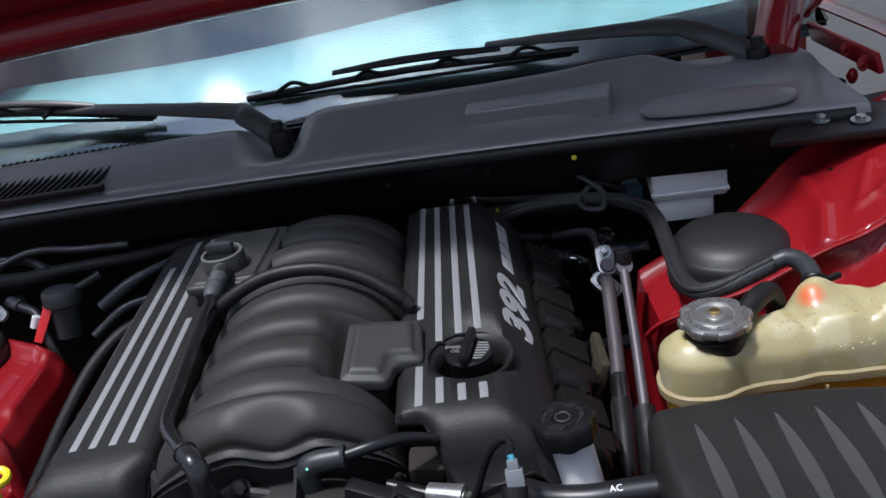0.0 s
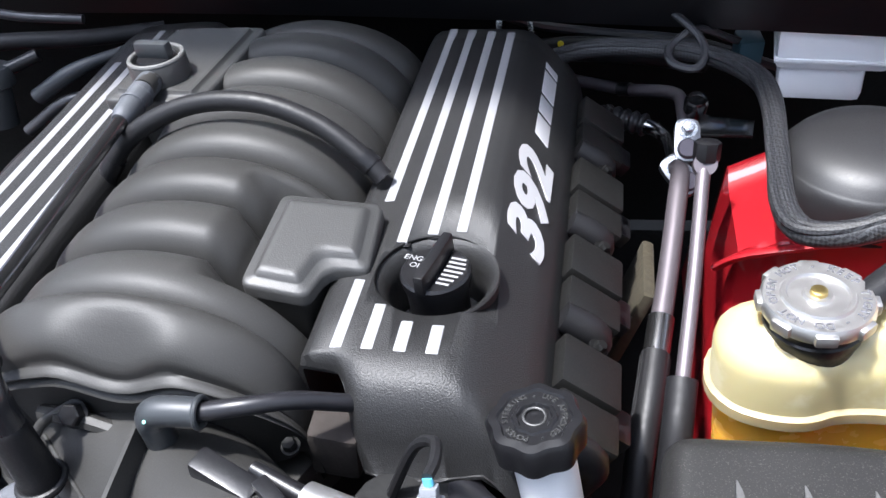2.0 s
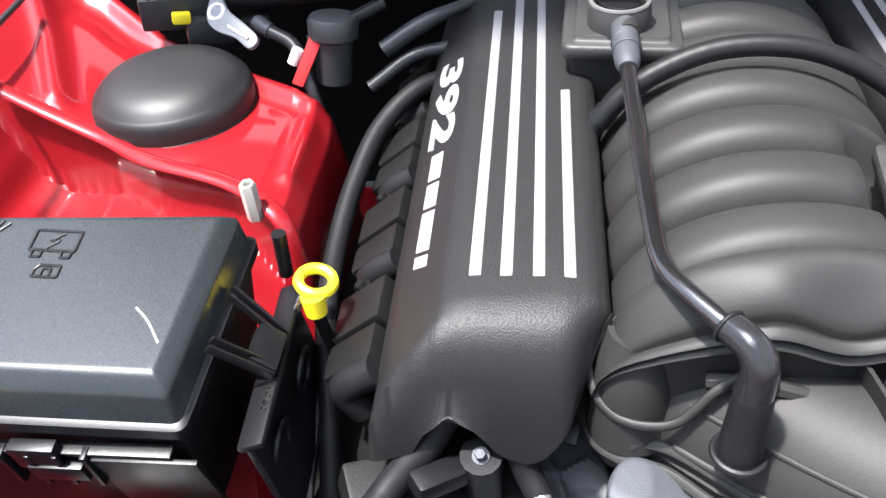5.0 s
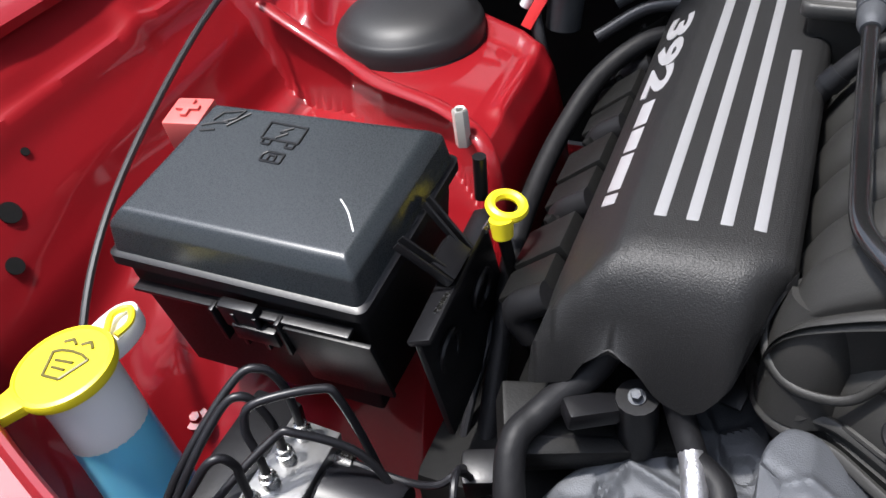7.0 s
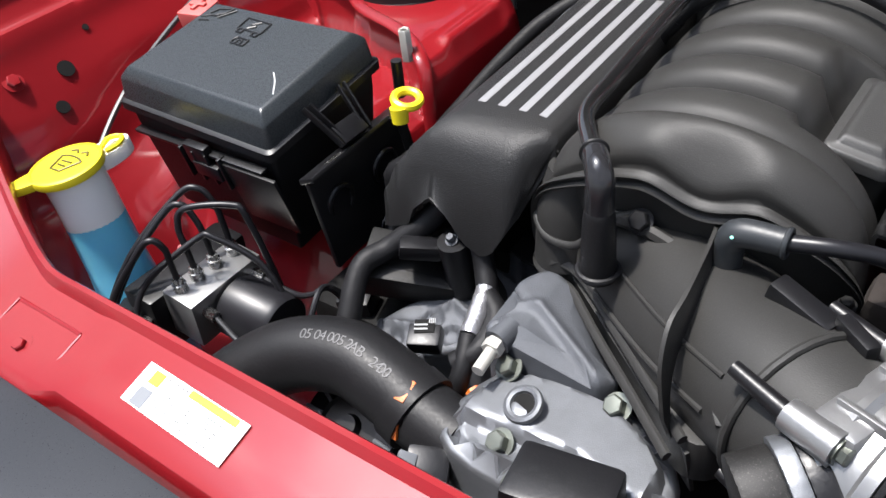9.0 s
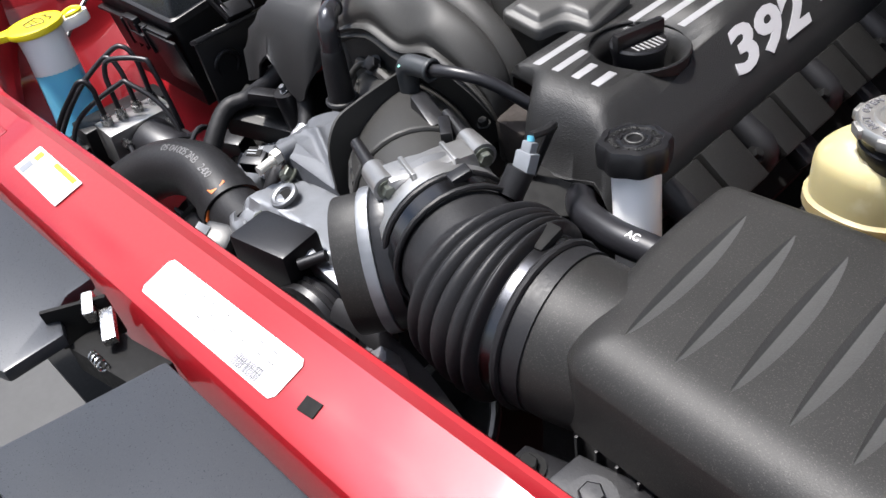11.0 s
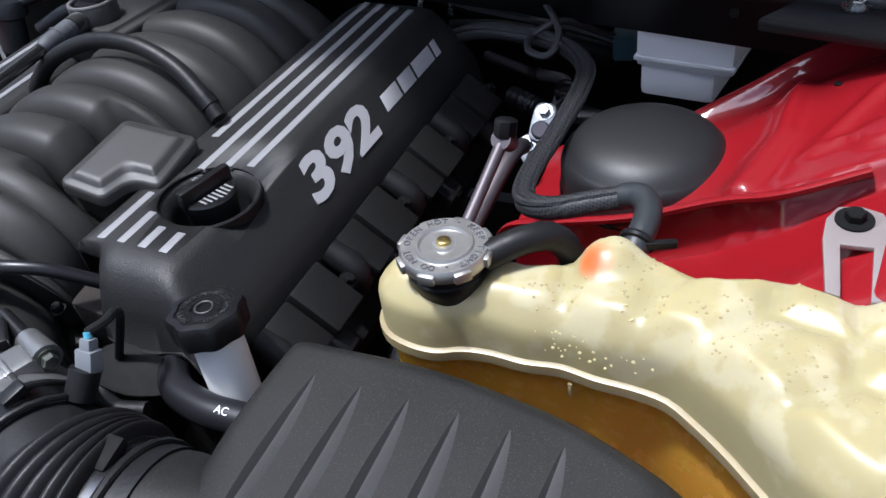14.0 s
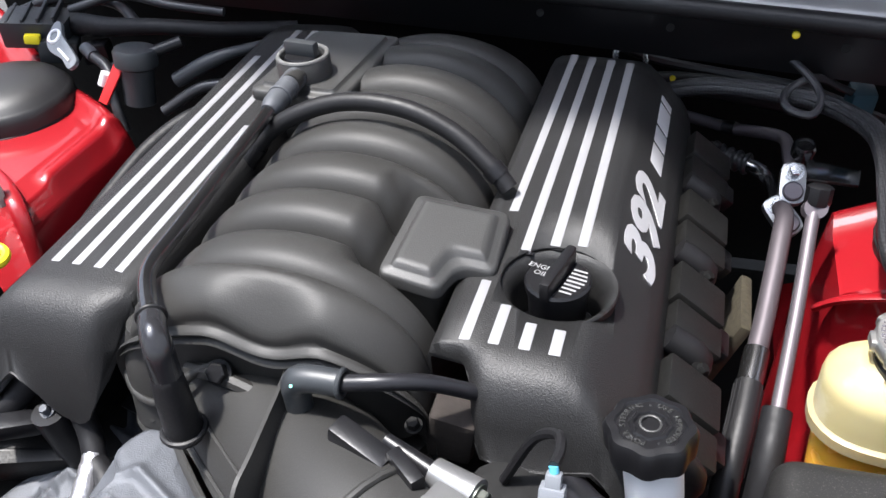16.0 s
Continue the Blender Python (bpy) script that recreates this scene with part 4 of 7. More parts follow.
# intake manifold: eight arched runners and a plenum
def runner_shape(k):
    ys = -0.005 + 0.0585 * (k + 0.5 - 0.5 * np.cos(np.linspace(0, math.pi, 19)))
    angles = np.radians(np.linspace(-108, 108, 44))
    loops = []
    for y in ys:
        t = 2 * (y + 0.005) / 0.0585 - 2 * k - 1
        rib = 0.036 * (1 - math.sqrt(max(0, 1 - abs(t) ** 3.0)))
        fall = 0.020 * step(0.36, 0.48, y)
        seat = 0.034 * step(0.026, 0.036, y) * step(0.149, 0.139, y)  # the resonator box sits in the arch
        loops.append([Vector(((0.122 - 0.5 * rib) * math.sin(a), y, -seat * step(0.048, 0.062, 0.122 * math.sin(a)) + 0.795 + (0.118 - rib - fall) * max(-0.4, math.copysign(abs(math.cos(a)) ** 0.84, math.cos(a))))) for a in angles])
    bm = bmesh.new()
    rings(bm, loops, closed=False)
    return bm


intake = thing("intake_manifold", (0, 0.2, 0.72), "satin black nylon intake manifold with arched runners", "intake manifold")
for k in range(8):
    part("runner", runner_shape(k), M_INTAKE, intake, angle=60)


def hump_shape():
    loops = []
    rows = [(-0.002, 0.902, 0.118), (-0.004, 0.910, 0.121), (-0.008, 0.9145, 0.122), (-0.014, 0.9150, 0.122), (-0.020, 0.9125, 0.122), (-0.027, 0.907, 0.122), (-0.034, 0.9005, 0.122), (-0.039, 0.8950, 0.122), (-0.0422, 0.8900, 0.1215),
            (-0.0430, 0.8860, 0.121), (-0.0425, 0.8815, 0.121), (-0.0425, 0.8788, 0.122), (-0.0440, 0.8775, 0.126), (-0.0480, 0.8770, 0.129), (-0.0498, 0.8745, 0.130), (-0.0480, 0.8722, 0.129), (-0.0452, 0.8712, 0.1275), (-0.0452, 0.8692, 0.1275),
            (-0.0480, 0.8680, 0.129), (-0.0495, 0.8650, 0.1295), (-0.0460, 0.8620, 0.127), (-0.0390, 0.8600, 0.120), (-0.0380, 0.78, 0.11)]
    for y, top, w in rows:
        loop = []
        for d in np.linspace(-106, 106, 56):
            a = radians(d)
            u = abs(d - 7) / 21
            curl = -math.cos(math.pi * u) if u < 1 else max(0, 1 - (u - 1) / 1.6)
            wave = (0.0085 if y > -0.0435 and top > 0.88 else 0.0065) * curl * step(-0.010, -0.040, y) * step(0.78, 0.84, top)
            k = abs(math.cos(a)) ** 0.62 * (1 if math.cos(a) >= 0 else -0.6)
            loop.append(Vector((w * math.sin(a), y + 0.014 * (1 - math.cos(a)) * step(-0.015, -0.04, y), 0.79 + (top - 0.79 + wave) * k)))
        loops.append(loop)
    bm = bmesh.new()
    rings(bm, loops, closed=False)
    return bm


part("plenum", hump_shape(), M_INTAKE, intake, angle=60)
NECK = [(-0.070, 0.028, 0.766), (-0.035, -0.004, 0.770), (0.012, -0.045, 0.775), (0.060, -0.085, 0.785), (0.105, -0.118, 0.797), (0.150, -0.147, 0.800)]
NECK_R = [0.064, 0.064, 0.062, 0.060, 0.057, 0.055]
OUT = Vector((-0.64, -0.77, 0))
part("throttle_neck", tube(NECK, NECK_R, 40, 8), M_INTAKE, intake)
part("rib", ringed((0.118, -0.127, 0.798), (0.85, -0.53, 0.05), 0.0580, 0.0030), M_INTAKE, intake)
BLADE = [(0.026, -0.036, 0.856), (0.031, -0.065, 0.857), (0.034, -0.090, 0.857), (0.037, -0.120, 0.856), (0.037, -0.145, 0.850), (0.040, -0.162, 0.828), (0.046, -0.168, 0.790)]
blade = bmesh.new()
rings(blade, [[p + Vector((w, 0, 0)) + q for w, q in ((-0.0014, Vector()), (0.0014, Vector()), (0.0014, Vector((0.003, 0.010, -0.030))), (-0.0014, Vector((0.003, 0.010, -0.030))))] for p in spline(BLADE, 6)])
part("web", blade, M_INTAKE, intake, "thin upright moulded web")
for a_, r_ in ((38, 0.0020), (8, 0.0026)):
    part("seam", tube([Vector(p) + r * (math.cos(radians(a_)) * OUT + math.sin(radians(a_)) * Vector((0, 0, 1))) for p, r in zip(NECK[1:5], NECK_R[1:])], r_, 8, 6), M_INTAKE, intake)
part("flange_foot", prism(smooth_outline([(-0.122, 0.02), (-0.121, -0.030), (-0.104, -0.044), (-0.076, -0.052), (-0.050, -0.072), (-0.026, -0.093), (0.021, -0.132), (0.060, -0.164), (0.090, -0.14), (0.105, -0.05), (0.112, 0.02)], 4), 0.735, 0.774, 0.003), M_INTAKE, intake)
for d_, z_ in ((0.0, 0.776), (0.007, 0.762)):
    part("side_flange", tube([(-0.122 - d_, 0.010, z_), (-0.121 - d_, -0.030 - 0.4 * d_, z_), (-0.104 - 0.7 * d_, -0.045 - d_, z_), (-0.078 - 0.5 * d_, -0.053 - d_, z_), (-0.050 - d_, -0.073 - d_, z_), (-0.026 - d_, -0.094 - d_, z_), (0.021 - d_, -0.133 - d_, z_), (0.060 - d_, -0.166 - d_, z_)], 0.0042, 8, 6, flat=0.7), M_INTAKE, intake)
part("cheek", tube([(-0.118, -0.004, 0.835), (-0.119, -0.022, 0.812), (-0.112, -0.034, 0.790), (-0.10, -0.040, 0.772)], [0.006, 0.009, 0.012, 0.014], 14, 6), M_INTAKE, intake)
d_, z_ = 0.002, -0.014
part("corner_seam", tube([(-0.124 - d_, 0.004, 0.852 + z_), (-0.129 - d_, -0.012, 0.838 + z_), (-0.126 - d_, -0.030 - 0.5 * d_, 0.822 + z_), (-0.112 - 0.5 * d_, -0.044 - d_, 0.813 + z_), (-0.092, -0.051 - d_, 0.814 + z_), (-0.074, -0.052 - d_, 0.822 + z_), (-0.055, -0.049, 0.846 + z_), (-0.034, -0.040, 0.856 + z_)], 0.0036, 10, 6, flat=0.8), M_INTAKE, intake)
part("corner", tube([(-0.100, -0.016, 0.850), (-0.102, -0.020, 0.815), (-0.101, -0.024, 0.765)], [0.020, 0.0265, 0.0300], 28, 6), M_INTAKE, intake)
part("skirt", sheet(lambda u, v: Vector((lerp(-0.085, 0.065, u) + 0.004 * v, lerp(-0.045, -0.165, u) + 0.006 * v, 0.765 - 0.045 * v)), np.linspace(0, 1, 10), np.linspace(0, 1, 4), 0.003), M_INTAKE, intake)
bolt("bolt", (-0.028, -0.046, 0.840), (0, -0.75, 0.65), intake, 0.008, 0.008, 0.010, M_BLACK)
part("boss", tube([(-0.060, -0.040, 0.832), (-0.030, -0.046, 0.836), (0.005, -0.050, 0.828)], 0.006, 8, 5), M_INTAKE, intake)
part("tab", box(0.045, 0.016, 0.022, at(0.10, -0.092, 0.846, 0, 12, -20), 0.003), M_BLACK, intake)
part("tab", box(0.030, 0.010, 0.016, at(0.135, -0.105, 0.85, 0, 0, -40), 0.002), M_BLACK, intake)
part("wedge", prism([(0.0, 0.0), (0.06, -0.012), (0.05, -0.022)], 0, 0.006, 0.002, at(0.050, -0.128, 0.822, 20, 12, -30)), M_INTAKE, intake)

# small black box on the manifold
res = thing("resonator_box", (0.107, 0.09, 0.84), "matt black plastic resonator box with stepped notch", "resonator box")
RES = [(0.0655, 0.041), (0.113, 0.040), (0.121, 0.0685), (0.1495, 0.071), (0.147, 0.137), (0.071, 0.131)]
RES_R = [0.008, 0.008, 0.014, 0.007, 0.008, 0.008]
RES_TILT = lambda x, y: 0.15 * (y - 0.042) - 0.19 * (x - 0.068)
part("lid", tier(RES, RES_R, [(0.870, 0.001), (0.871, 0.0), (0.878, 0.0), (0.8805, 0.0008), (0.8815, 0.0026), (0.8818, 0.0070), (0.8830, 0.0082), (0.8858, 0.0100), (0.8870, 0.0125), (0.8873, 0.0150)], tilt=RES_TILT), M_DUSTY, res, angle=50)
part("lower_case", tier(RES, RES_R, [(0.825, 0.010), (0.8695, 0.004)], tilt=RES_TILT), M_INTAKE, res)

# crankcase breather box with cap
pcv = thing("breather_box", (-0.09, 0.32, 0.84), "matt black breather box with a twist cap in its collar", "breather box")
PCV = [(-0.148, 0.260), (-0.046, 0.250), (-0.036, 0.408), (-0.140, 0.412)]
part("lid", tier(PCV, 0.011, [(0.895, 0.001), (0.896, 0.0), (0.9035, 0.0), (0.906, 0.001), (0.907, 0.003), (0.9072, 0.009), (0.9085, 0.0105), (0.9115, 0.0118), (0.9120, 0.014)]), M_DUSTY, pcv, angle=50)
part("lower_case", tier(PCV, 0.011, [(0.82, 0.011), (0.885, 0.007), (0.895, 0.005)]), M_INTAKE, pcv)
part("collar", lathe([(0.027, 0.908), (0.027, 0.930), (0.0255, 0.932), (0.0225, 0.9315), (0.021, 0.929), (0.0205, 0.914), (0.001, 0.913)], at(-0.098, 0.292, 0), 32), M_DUSTY, pcv)
part("collar_rim", ringed((-0.098, 0.292, 0.9325), (0, 0, 1), 0.0245, 0.0022), M_PALE, pcv, "pale worn collar rim")
part("twist_cap", lathe([(0.0185, 0.914), (0.0190, 0.930), (0.0170, 0.933), (0.0010, 0.9335)], at(-0.098, 0.292, 0), 28), M_BLACK, pcv)
part("grip", box(0.036, 0.0115, 0.016, at(-0.098, 0.292, 0.9395, 0, 0, -8), 0.0045), M_GREYBLACK, pcv)
part("spout", tube([(-0.095, 0.275, 0.921), (-0.094, 0.250, 0.921)], 0.010, 16), M_INTAKE, pcv)

# breather pipe down to the throttle neck
pipe = thing("breather_pipe", (-0.06, 0.08, 0.80), "dark metal breather pipe with sleeve and rubber elbow", "breather pipe")
part("sleeve", tube([(-0.095, 0.268, 0.921), (-0.0955, 0.262, 0.920), (-0.096, 0.238, 0.918), (-0.0962, 0.214, 0.916), (-0.0962, 0.205, 0.915)], [0.0105, 0.0112, 0.0108, 0.0102, 0.0075], 20, 6), M_ALUGREY, pipe, "ribbed grey sleeve")
for y in (0.244, 0.230):
    part("sleeve_ring", ringed((-0.096, y, 0.9175), (0, 1, 0.08), 0.0108, 0.0012), M_ALUGREY, pipe)
part("tube", tube([(-0.096, 0.210, 0.915), (-0.095, 0.12, 0.908), (-0.093, 0.035, 0.902), (-0.091, -0.003, 0.901), (-0.083, -0.026, 0.901), (-0.065, -0.052, 0.900), (-0.055, -0.064, 0.899)], 0.0064, 18, 8), M_SMOKE, pipe)
part("elbow", tube([(-0.0595, -0.0580, 0.8995), (-0.0500, -0.0710, 0.8985), (-0.0450, -0.0772, 0.892), (-0.0440, -0.0790, 0.884), (-0.0440, -0.0800, 0.862)], [0.0094, 0.0098, 0.0104, 0.0106, 0.0106], 20, 7), M_SATIN, pipe, "glossy dark grey elbow")
part("boot", tube([(-0.0440, -0.0797, 0.869), (-0.0440, -0.0802, 0.862), (-0.0442, -0.0810, 0.838), (-0.0445, -0.081, 0.808)], [0.0104, 0.0116, 0.0128, 0.0138], 20, 6), M_RUBBER, pipe, "black rubber boot")
part("collar", ringed((-0.0590, -0.0588, 0.8995), (0.57, -0.82, -0.02), 0.0096, 0.0014), M_RUBBER, pipe)
part("collar", ringed((-0.0445, -0.081, 0.814), (0, 0, 1), 0.0150, 0.0025), M_RUBBER, pipe)

vent = thing("vacuum_elbow", (0.045, -0.06, 0.81), "grey-black vacuum elbow with glossy tube", "vacuum hose")
part("elbow", tube([(0.043, -0.062, 0.812), (0.043, -0.0625, 0.850), (0.0445, -0.063, 0.864), (0.053, -0.0635, 0.8705), (0.078, -0.0635, 0.872)], [0.0098, 0.0098, 0.0104, 0.0098, 0.0092], 16, 6), M_GREYBLACK, vent)
part("collar", ringed((0.079, -0.0635, 0.872), (1, 0, 0), 0.0090, 0.0020), M_GREYBLACK, vent)
part("tube", tube([(0.078, -0.0635, 0.872), (0.105, -0.059, 0.8745), (0.130, -0.047, 0.868), (0.150, -0.033, 0.852), (0.160, -0.025, 0.842)], 0.0058, 14, 7), M_GLOSS, vent)
for dx, dy in ((0.0, 0.0), (0.004, 0.002)):
    part("paint_dot", lathe([(0.0013, 0), (0.001, 0.0004), (0.0002, 0.0005)], aim((0.047 + dx, -0.0735 + dy, 0.872), (0, -0.7, 0.7)), 8), M_MINT, vent)

braid = thing("braided_hose", (0.0, 0.2, 0.85), "black braided hose looped over the runners", "hose")
part("hose", tube([(-0.135, 0.195, 0.835), (-0.118, 0.196, 0.872), (-0.085, 0.203, 0.905), (-0.03, 0.212, 0.926), (0.03, 0.210, 0.928), (0.08, 0.203, 0.912), (0.118, 0.190, 0.888), (0.135, 0.183, 0.872)], 0.0086, 16, 8), M_RUBBER, braid)
for p, q in (((-0.118, 0.196, 0.872), (-0.110, 0.1985, 0.882)), ((0.118, 0.190, 0.888), (0.126, 0.187, 0.881))):
    part("end_sleeve", tube([p, q], 0.0100, 14), M_BLACK, braid)

# ---- throttle body and intake duct ----
AX = Vector((0.94, -0.342, 0.0)).normalized()
throttle = thing("throttle_body", (0.165, -0.15, 0.74), "cast aluminium throttle body with plated bolts", "throttle body")
TC = Vector((0.152, -0.147, 0.80))
part("ring", lathe([(0.050, 0), (0.0585, 0.001), (0.0595, 0.006), (0.0560, 0.010), (0.0555, 0.024), (0.0590, 0.027), (0.0585, 0.034), (0.050, 0.035)], aim(TC, AX), 40), M_ALUPLATE, throttle)
for c in ((0.147, -0.183, 0.845), (0.179, -0.108, 0.845), (0.150, -0.19, 0.757), (0.180, -0.11, 0.757)):
    c = Vector(c)
    lug = part("lug", tube([c - AX * 0.030, c + AX * 0.002], [0.010, 0.0115], 16), M_ALUPLATE, throttle)
    bolt("bolt", c + AX * 0.002, AX, lug, 0.0062, 0.006, 0.0085, M_BOLT)
    part("stud", tube([c - AX * 0.030, c - AX * 0.068 + Vector((0, 0, 0.006))], [0.0062, 0.005], 12), M_BLACK, throttle)
part("bridge", prism([(-0.040, -0.005), (0.040, -0.005), (0.036, 0.012), (-0.036, 0.012)], -0.016, 0.012, 0.004, Matrix.Translation((0.158, -0.147, 0.843)) @ pose(0, 0, 0, 90, 0, 68)), M_ALUPLATE, throttle)
for s in (-0.018, 0.018):
    part("web", box(0.030, 0.004, 0.014, Matrix.Translation(Vector((0.160, -0.148, 0.852)) + Vector((0.342, 0.94, 0)) * s) @ pose(0, 0, 0, 0, 0, -20), 0.001), M_ALUPLATE, throttle)

duct = thing("intake_duct", (0.25, -0.18, 0.74), "ribbed black rubber intake duct with steel clamps", "intake duct")
LINE = [(0.185, -0.158, 0.80), (0.205, -0.165, 0.799), (0.235, -0.177, 0.797), (0.27, -0.184, 0.795), (0.300, -0.183, 0.793), (0.322, -0.181, 0.792)]


def duct_radius(s):
    r = 0.0535 + 0.0135 * step(0.36, 0.48, s)
    if 0.46 < s < 0.74:
        r += 0.0062 * abs(math.sin((s - 0.46) / 0.28 * math.pi * 5)) ** 0.8 - 0.001
    return r - 0.006 * step(0.70, 0.76, s)


part("hose", tube(LINE, duct_radius, 48, 56), M_RUBBER, duct, angle=80)
part("clamp", tube([(0.190, -0.160, 0.80), (0.204, -0.1645, 0.80)], 0.0568, 40, 4), M_CLAMP, duct, "polished steel band clamp")
part("clamp_lip", ringed((0.187, -0.159, 0.80), AX, 0.057, 0.0025), M_RUBBER, duct)
part("clamp_lip", ringed((0.208, -0.166, 0.80), AX, 0.057, 0.0025), M_RUBBER, duct)
part("clamp", tube([(0.287, -0.184, 0.7938), (0.303, -0.183, 0.793)], 0.0618, 44, 4), M_CLAMP, duct, "polished steel band clamp")
part("clamp_lip", ringed((0.282, -0.184, 0.794), (1, 0.02, 0), 0.062, 0.0032), M_RUBBER, duct)
part("clamp_lip", ringed((0.308, -0.183, 0.793), (1, 0.05, 0), 0.062, 0.0032), M_RUBBER, duct)
part("clamp_screw", box(0.014, 0.024, 0.008, at(0.295, -0.168, 0.8555, 12, 0, 0), 0.003), M_DARK, duct)
part("clamp_screw", box(0.012, 0.018, 0.007, at(0.197, -0.150, 0.858, 14, 0, -20), 0.002), M_BLACK, duct)
part("sensor_boss", tube([(0.222, -0.125, 0.835), (0.224, -0.112, 0.852)], 0.011, 16), M_RUBBER, duct)
sensor = thing("sensor_plug", (0.225, -0.107, 0.85), "light grey sensor plug with blue seal", "sensor plug")
SM = aim((0.2255, -0.108, 0.856), (0.0, 0.45, 0.9)) @ Matrix.Scale(0.80, 4)
part("body", box(0.019, 0.015, 0.022, SM, 0.002), M_GREY, sensor)
part("nose", box(0.012, 0.011, 0.012, SM @ at(0, 0, 0.015), 0.002), M_GREY, sensor)
part("window", box(0.010, 0.004, 0.012, SM @ at(0, -0.0072, -0.001), 0.001), M_DARK, sensor)
part("seal", tube([SM @ Vector((0, 0, 0.021)), SM @ Vector((0.001, 0, 0.026))], 0.003, 10), M_CYAN, sensor, "light blue wire seal")
part("wire", tube([SM @ Vector((0.001, 0, 0.026)), (0.226, -0.085, 0.872), (0.222, -0.070, 0.868), (0.205, -0.058, 0.845), (0.185, -0.06, 0.80)], 0.0035, 8, 6), M_RUBBER, sensor)

# ---- air filter box ----
AB = [(0.346, -0.034), (0.460, -0.029), (0.560, -0.045), (0.638, -0.078), (0.681, -0.118), (0.685, -0.156), (0.588, -0.241), (0.545, -0.2465), (0.358, -0.233), (0.3435, -0.200), (0.3415, -0.100)]
AB_R = [0.018, 0.05, 0.05, 0.04, 0.03, 0.022, 0.03, 0.03, 0.02, 0.03, 0.03]
airbox = thing("air_filter_box", (0.5, -0.15, 0.68), "black plastic air filter box with six lens-shaped grooves", "air filter box")
ab_outline = rounded(AB, AB_R, 7)


LID_CENTRE = (0.510, -0.140)
lid_edge = [(ab_outline[k], ab_outline[(k + 1) % len(ab_outline)]) for k in range(len(ab_outline))]


def airbox_top(x, y):
    return 0.8485 + 0.030 * (y + 0.14) - 0.015 * (x - 0.47)


def airbox_shape():
    """Rings from the rim to the middle; the front edge is rounded more broadly than the rear."""
    loops = [[Vector((x, y, 0.774)) for x, y in ab_outline], [Vector((x, y, 0.800)) for x, y in inset(ab_outline, 0.002)]]
    for s in (0.988, 0.982, 0.97, 0.955, 0.94, 0.92, 0.90, 0.875, 0.85, 0.82, 0.78, 0.74, 0.70, 0.65, 0.60, 0.5, 0.4, 0.25, 0.1, 0.02):
        loop = []
        for x, y in ab_outline:
            px, py = lerp(LID_CENTRE[0], x, s), lerp(LID_CENTRE[1], y, s)
            d = near((px, py), lid_edge)
            r = lerp(0.017, 0.040, max(step(-0.12, -0.19, y), step(0.61, 0.66, x)))
            t = 1 - min(1, d / r)
            loop.append(Vector((px, py, airbox_top(px, py) - 0.030 * (1 - math.sqrt(max(0, 1 - t ** 2.2))))))
        loops.append(loop)
    bm = bmesh.new()
    rings(bm, loops)
    return bm


def groove_shape(bm, c):
    """A lens-shaped groove, steep on the engine side and sloping up the other way."""
    loops = []
    for k in range(25):
        v = k / 24
        y = -0.202 + 0.133 * v - 0.06 * max(0, c - 0.48)
        s = math.sin(math.pi * v) ** 0.75
        w, h = 0.0006 + 0.0092 * s, 0.0003 + 0.0042 * s
        base = airbox_top(c, y)
        loops.append([Vector((c + dx, y, base + dz)) for dx, dz in ((-0.55 * w, 0.012), (-0.52 * w, 0.0), (-0.16 * w, -h), (-0.04 * w, -h), (w, 0.0), (w + 0.001, 0.012))])
    rings(bm, loops)


lid = part("lid", airbox_shape(), M_AIRBOX, airbox, angle=60)
gbm = bmesh.new()
for k in range(6):
    groove_shape(gbm, 0.3840 + 0.0341 * k)
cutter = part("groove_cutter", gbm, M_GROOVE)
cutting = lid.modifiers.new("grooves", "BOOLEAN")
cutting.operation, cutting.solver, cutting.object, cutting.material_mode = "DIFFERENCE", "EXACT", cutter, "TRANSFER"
bpy.context.view_layer.update()
grooved = bpy.data.meshes.new_from_object(lid.evaluated_get(bpy.context.evaluated_depsgraph_get()))
lid.modifiers.clear()
lid.data = grooved
grooved.set_sharp_from_angle(angle=radians(24))
bpy.data.objects.remove(cutter)
part("lower_case", stack(inset(ab_outline, 0.003), [(0.64, 0.004), (0.765, 0.0), (0.7735, 0.0)]), M_BLACK, airbox)
FRONT = [Vector((0.362, -0.2335)), Vector((0.545, -0.2465)), Vector((0.588, -0.241)), Vector((0.676, -0.164))]
for a, b in zip(FRONT, FRONT[1:]):
    count = max(1, round((b - a).length / 0.0165))
    for k in range(count):
        p, along = a.lerp(b, (k + 0.5) / count), (b - a).normalized()
        inward = Vector((-along.y, along.x))
        part("case_rib", box(0.0024, 0.011, 0.101, at(*(p + inward * 0.0040), 0.7228, 0, 0, math.degrees(math.atan2(along.y, along.x))), 0.0005), M_BLACK, airbox)
part("inlet_neck", tube([(0.300, -0.183, 0.793), (0.330, -0.180, 0.791), (0.362, -0.174, 0.789)], [0.0590, 0.0598, 0.0570], 40, 6), M_AIRBOX, airbox)
part("foot", prism([(-0.03, -0.012), (0.035, -0.014), (0.04, 0.014), (-0.02, 0.016)], 0, 0.006, 0.002, at(0.362, -0.258, 0.745, 0, 8, 20)), M_BLACK, airbox)
bolt("bolt", (0.352, -0.262, 0.752), (0, 0, 1), airbox, 0.007, 0.007, 0.012, M_DARK)
bracket = thing("airbox_bracket", (0.40, -0.27, 0.70), "satin black steel bracket with a large washer bolt", "bracket")
part("plate", prism([(-0.035, -0.020), (0.030, -0.025), (0.040, 0.005), (0.03, 0.028), (-0.02, 0.026)], 0, 0.005, 0.002, at(0.402, -0.264, 0.761, 8, 5, 10)), M_BLACK, bracket)
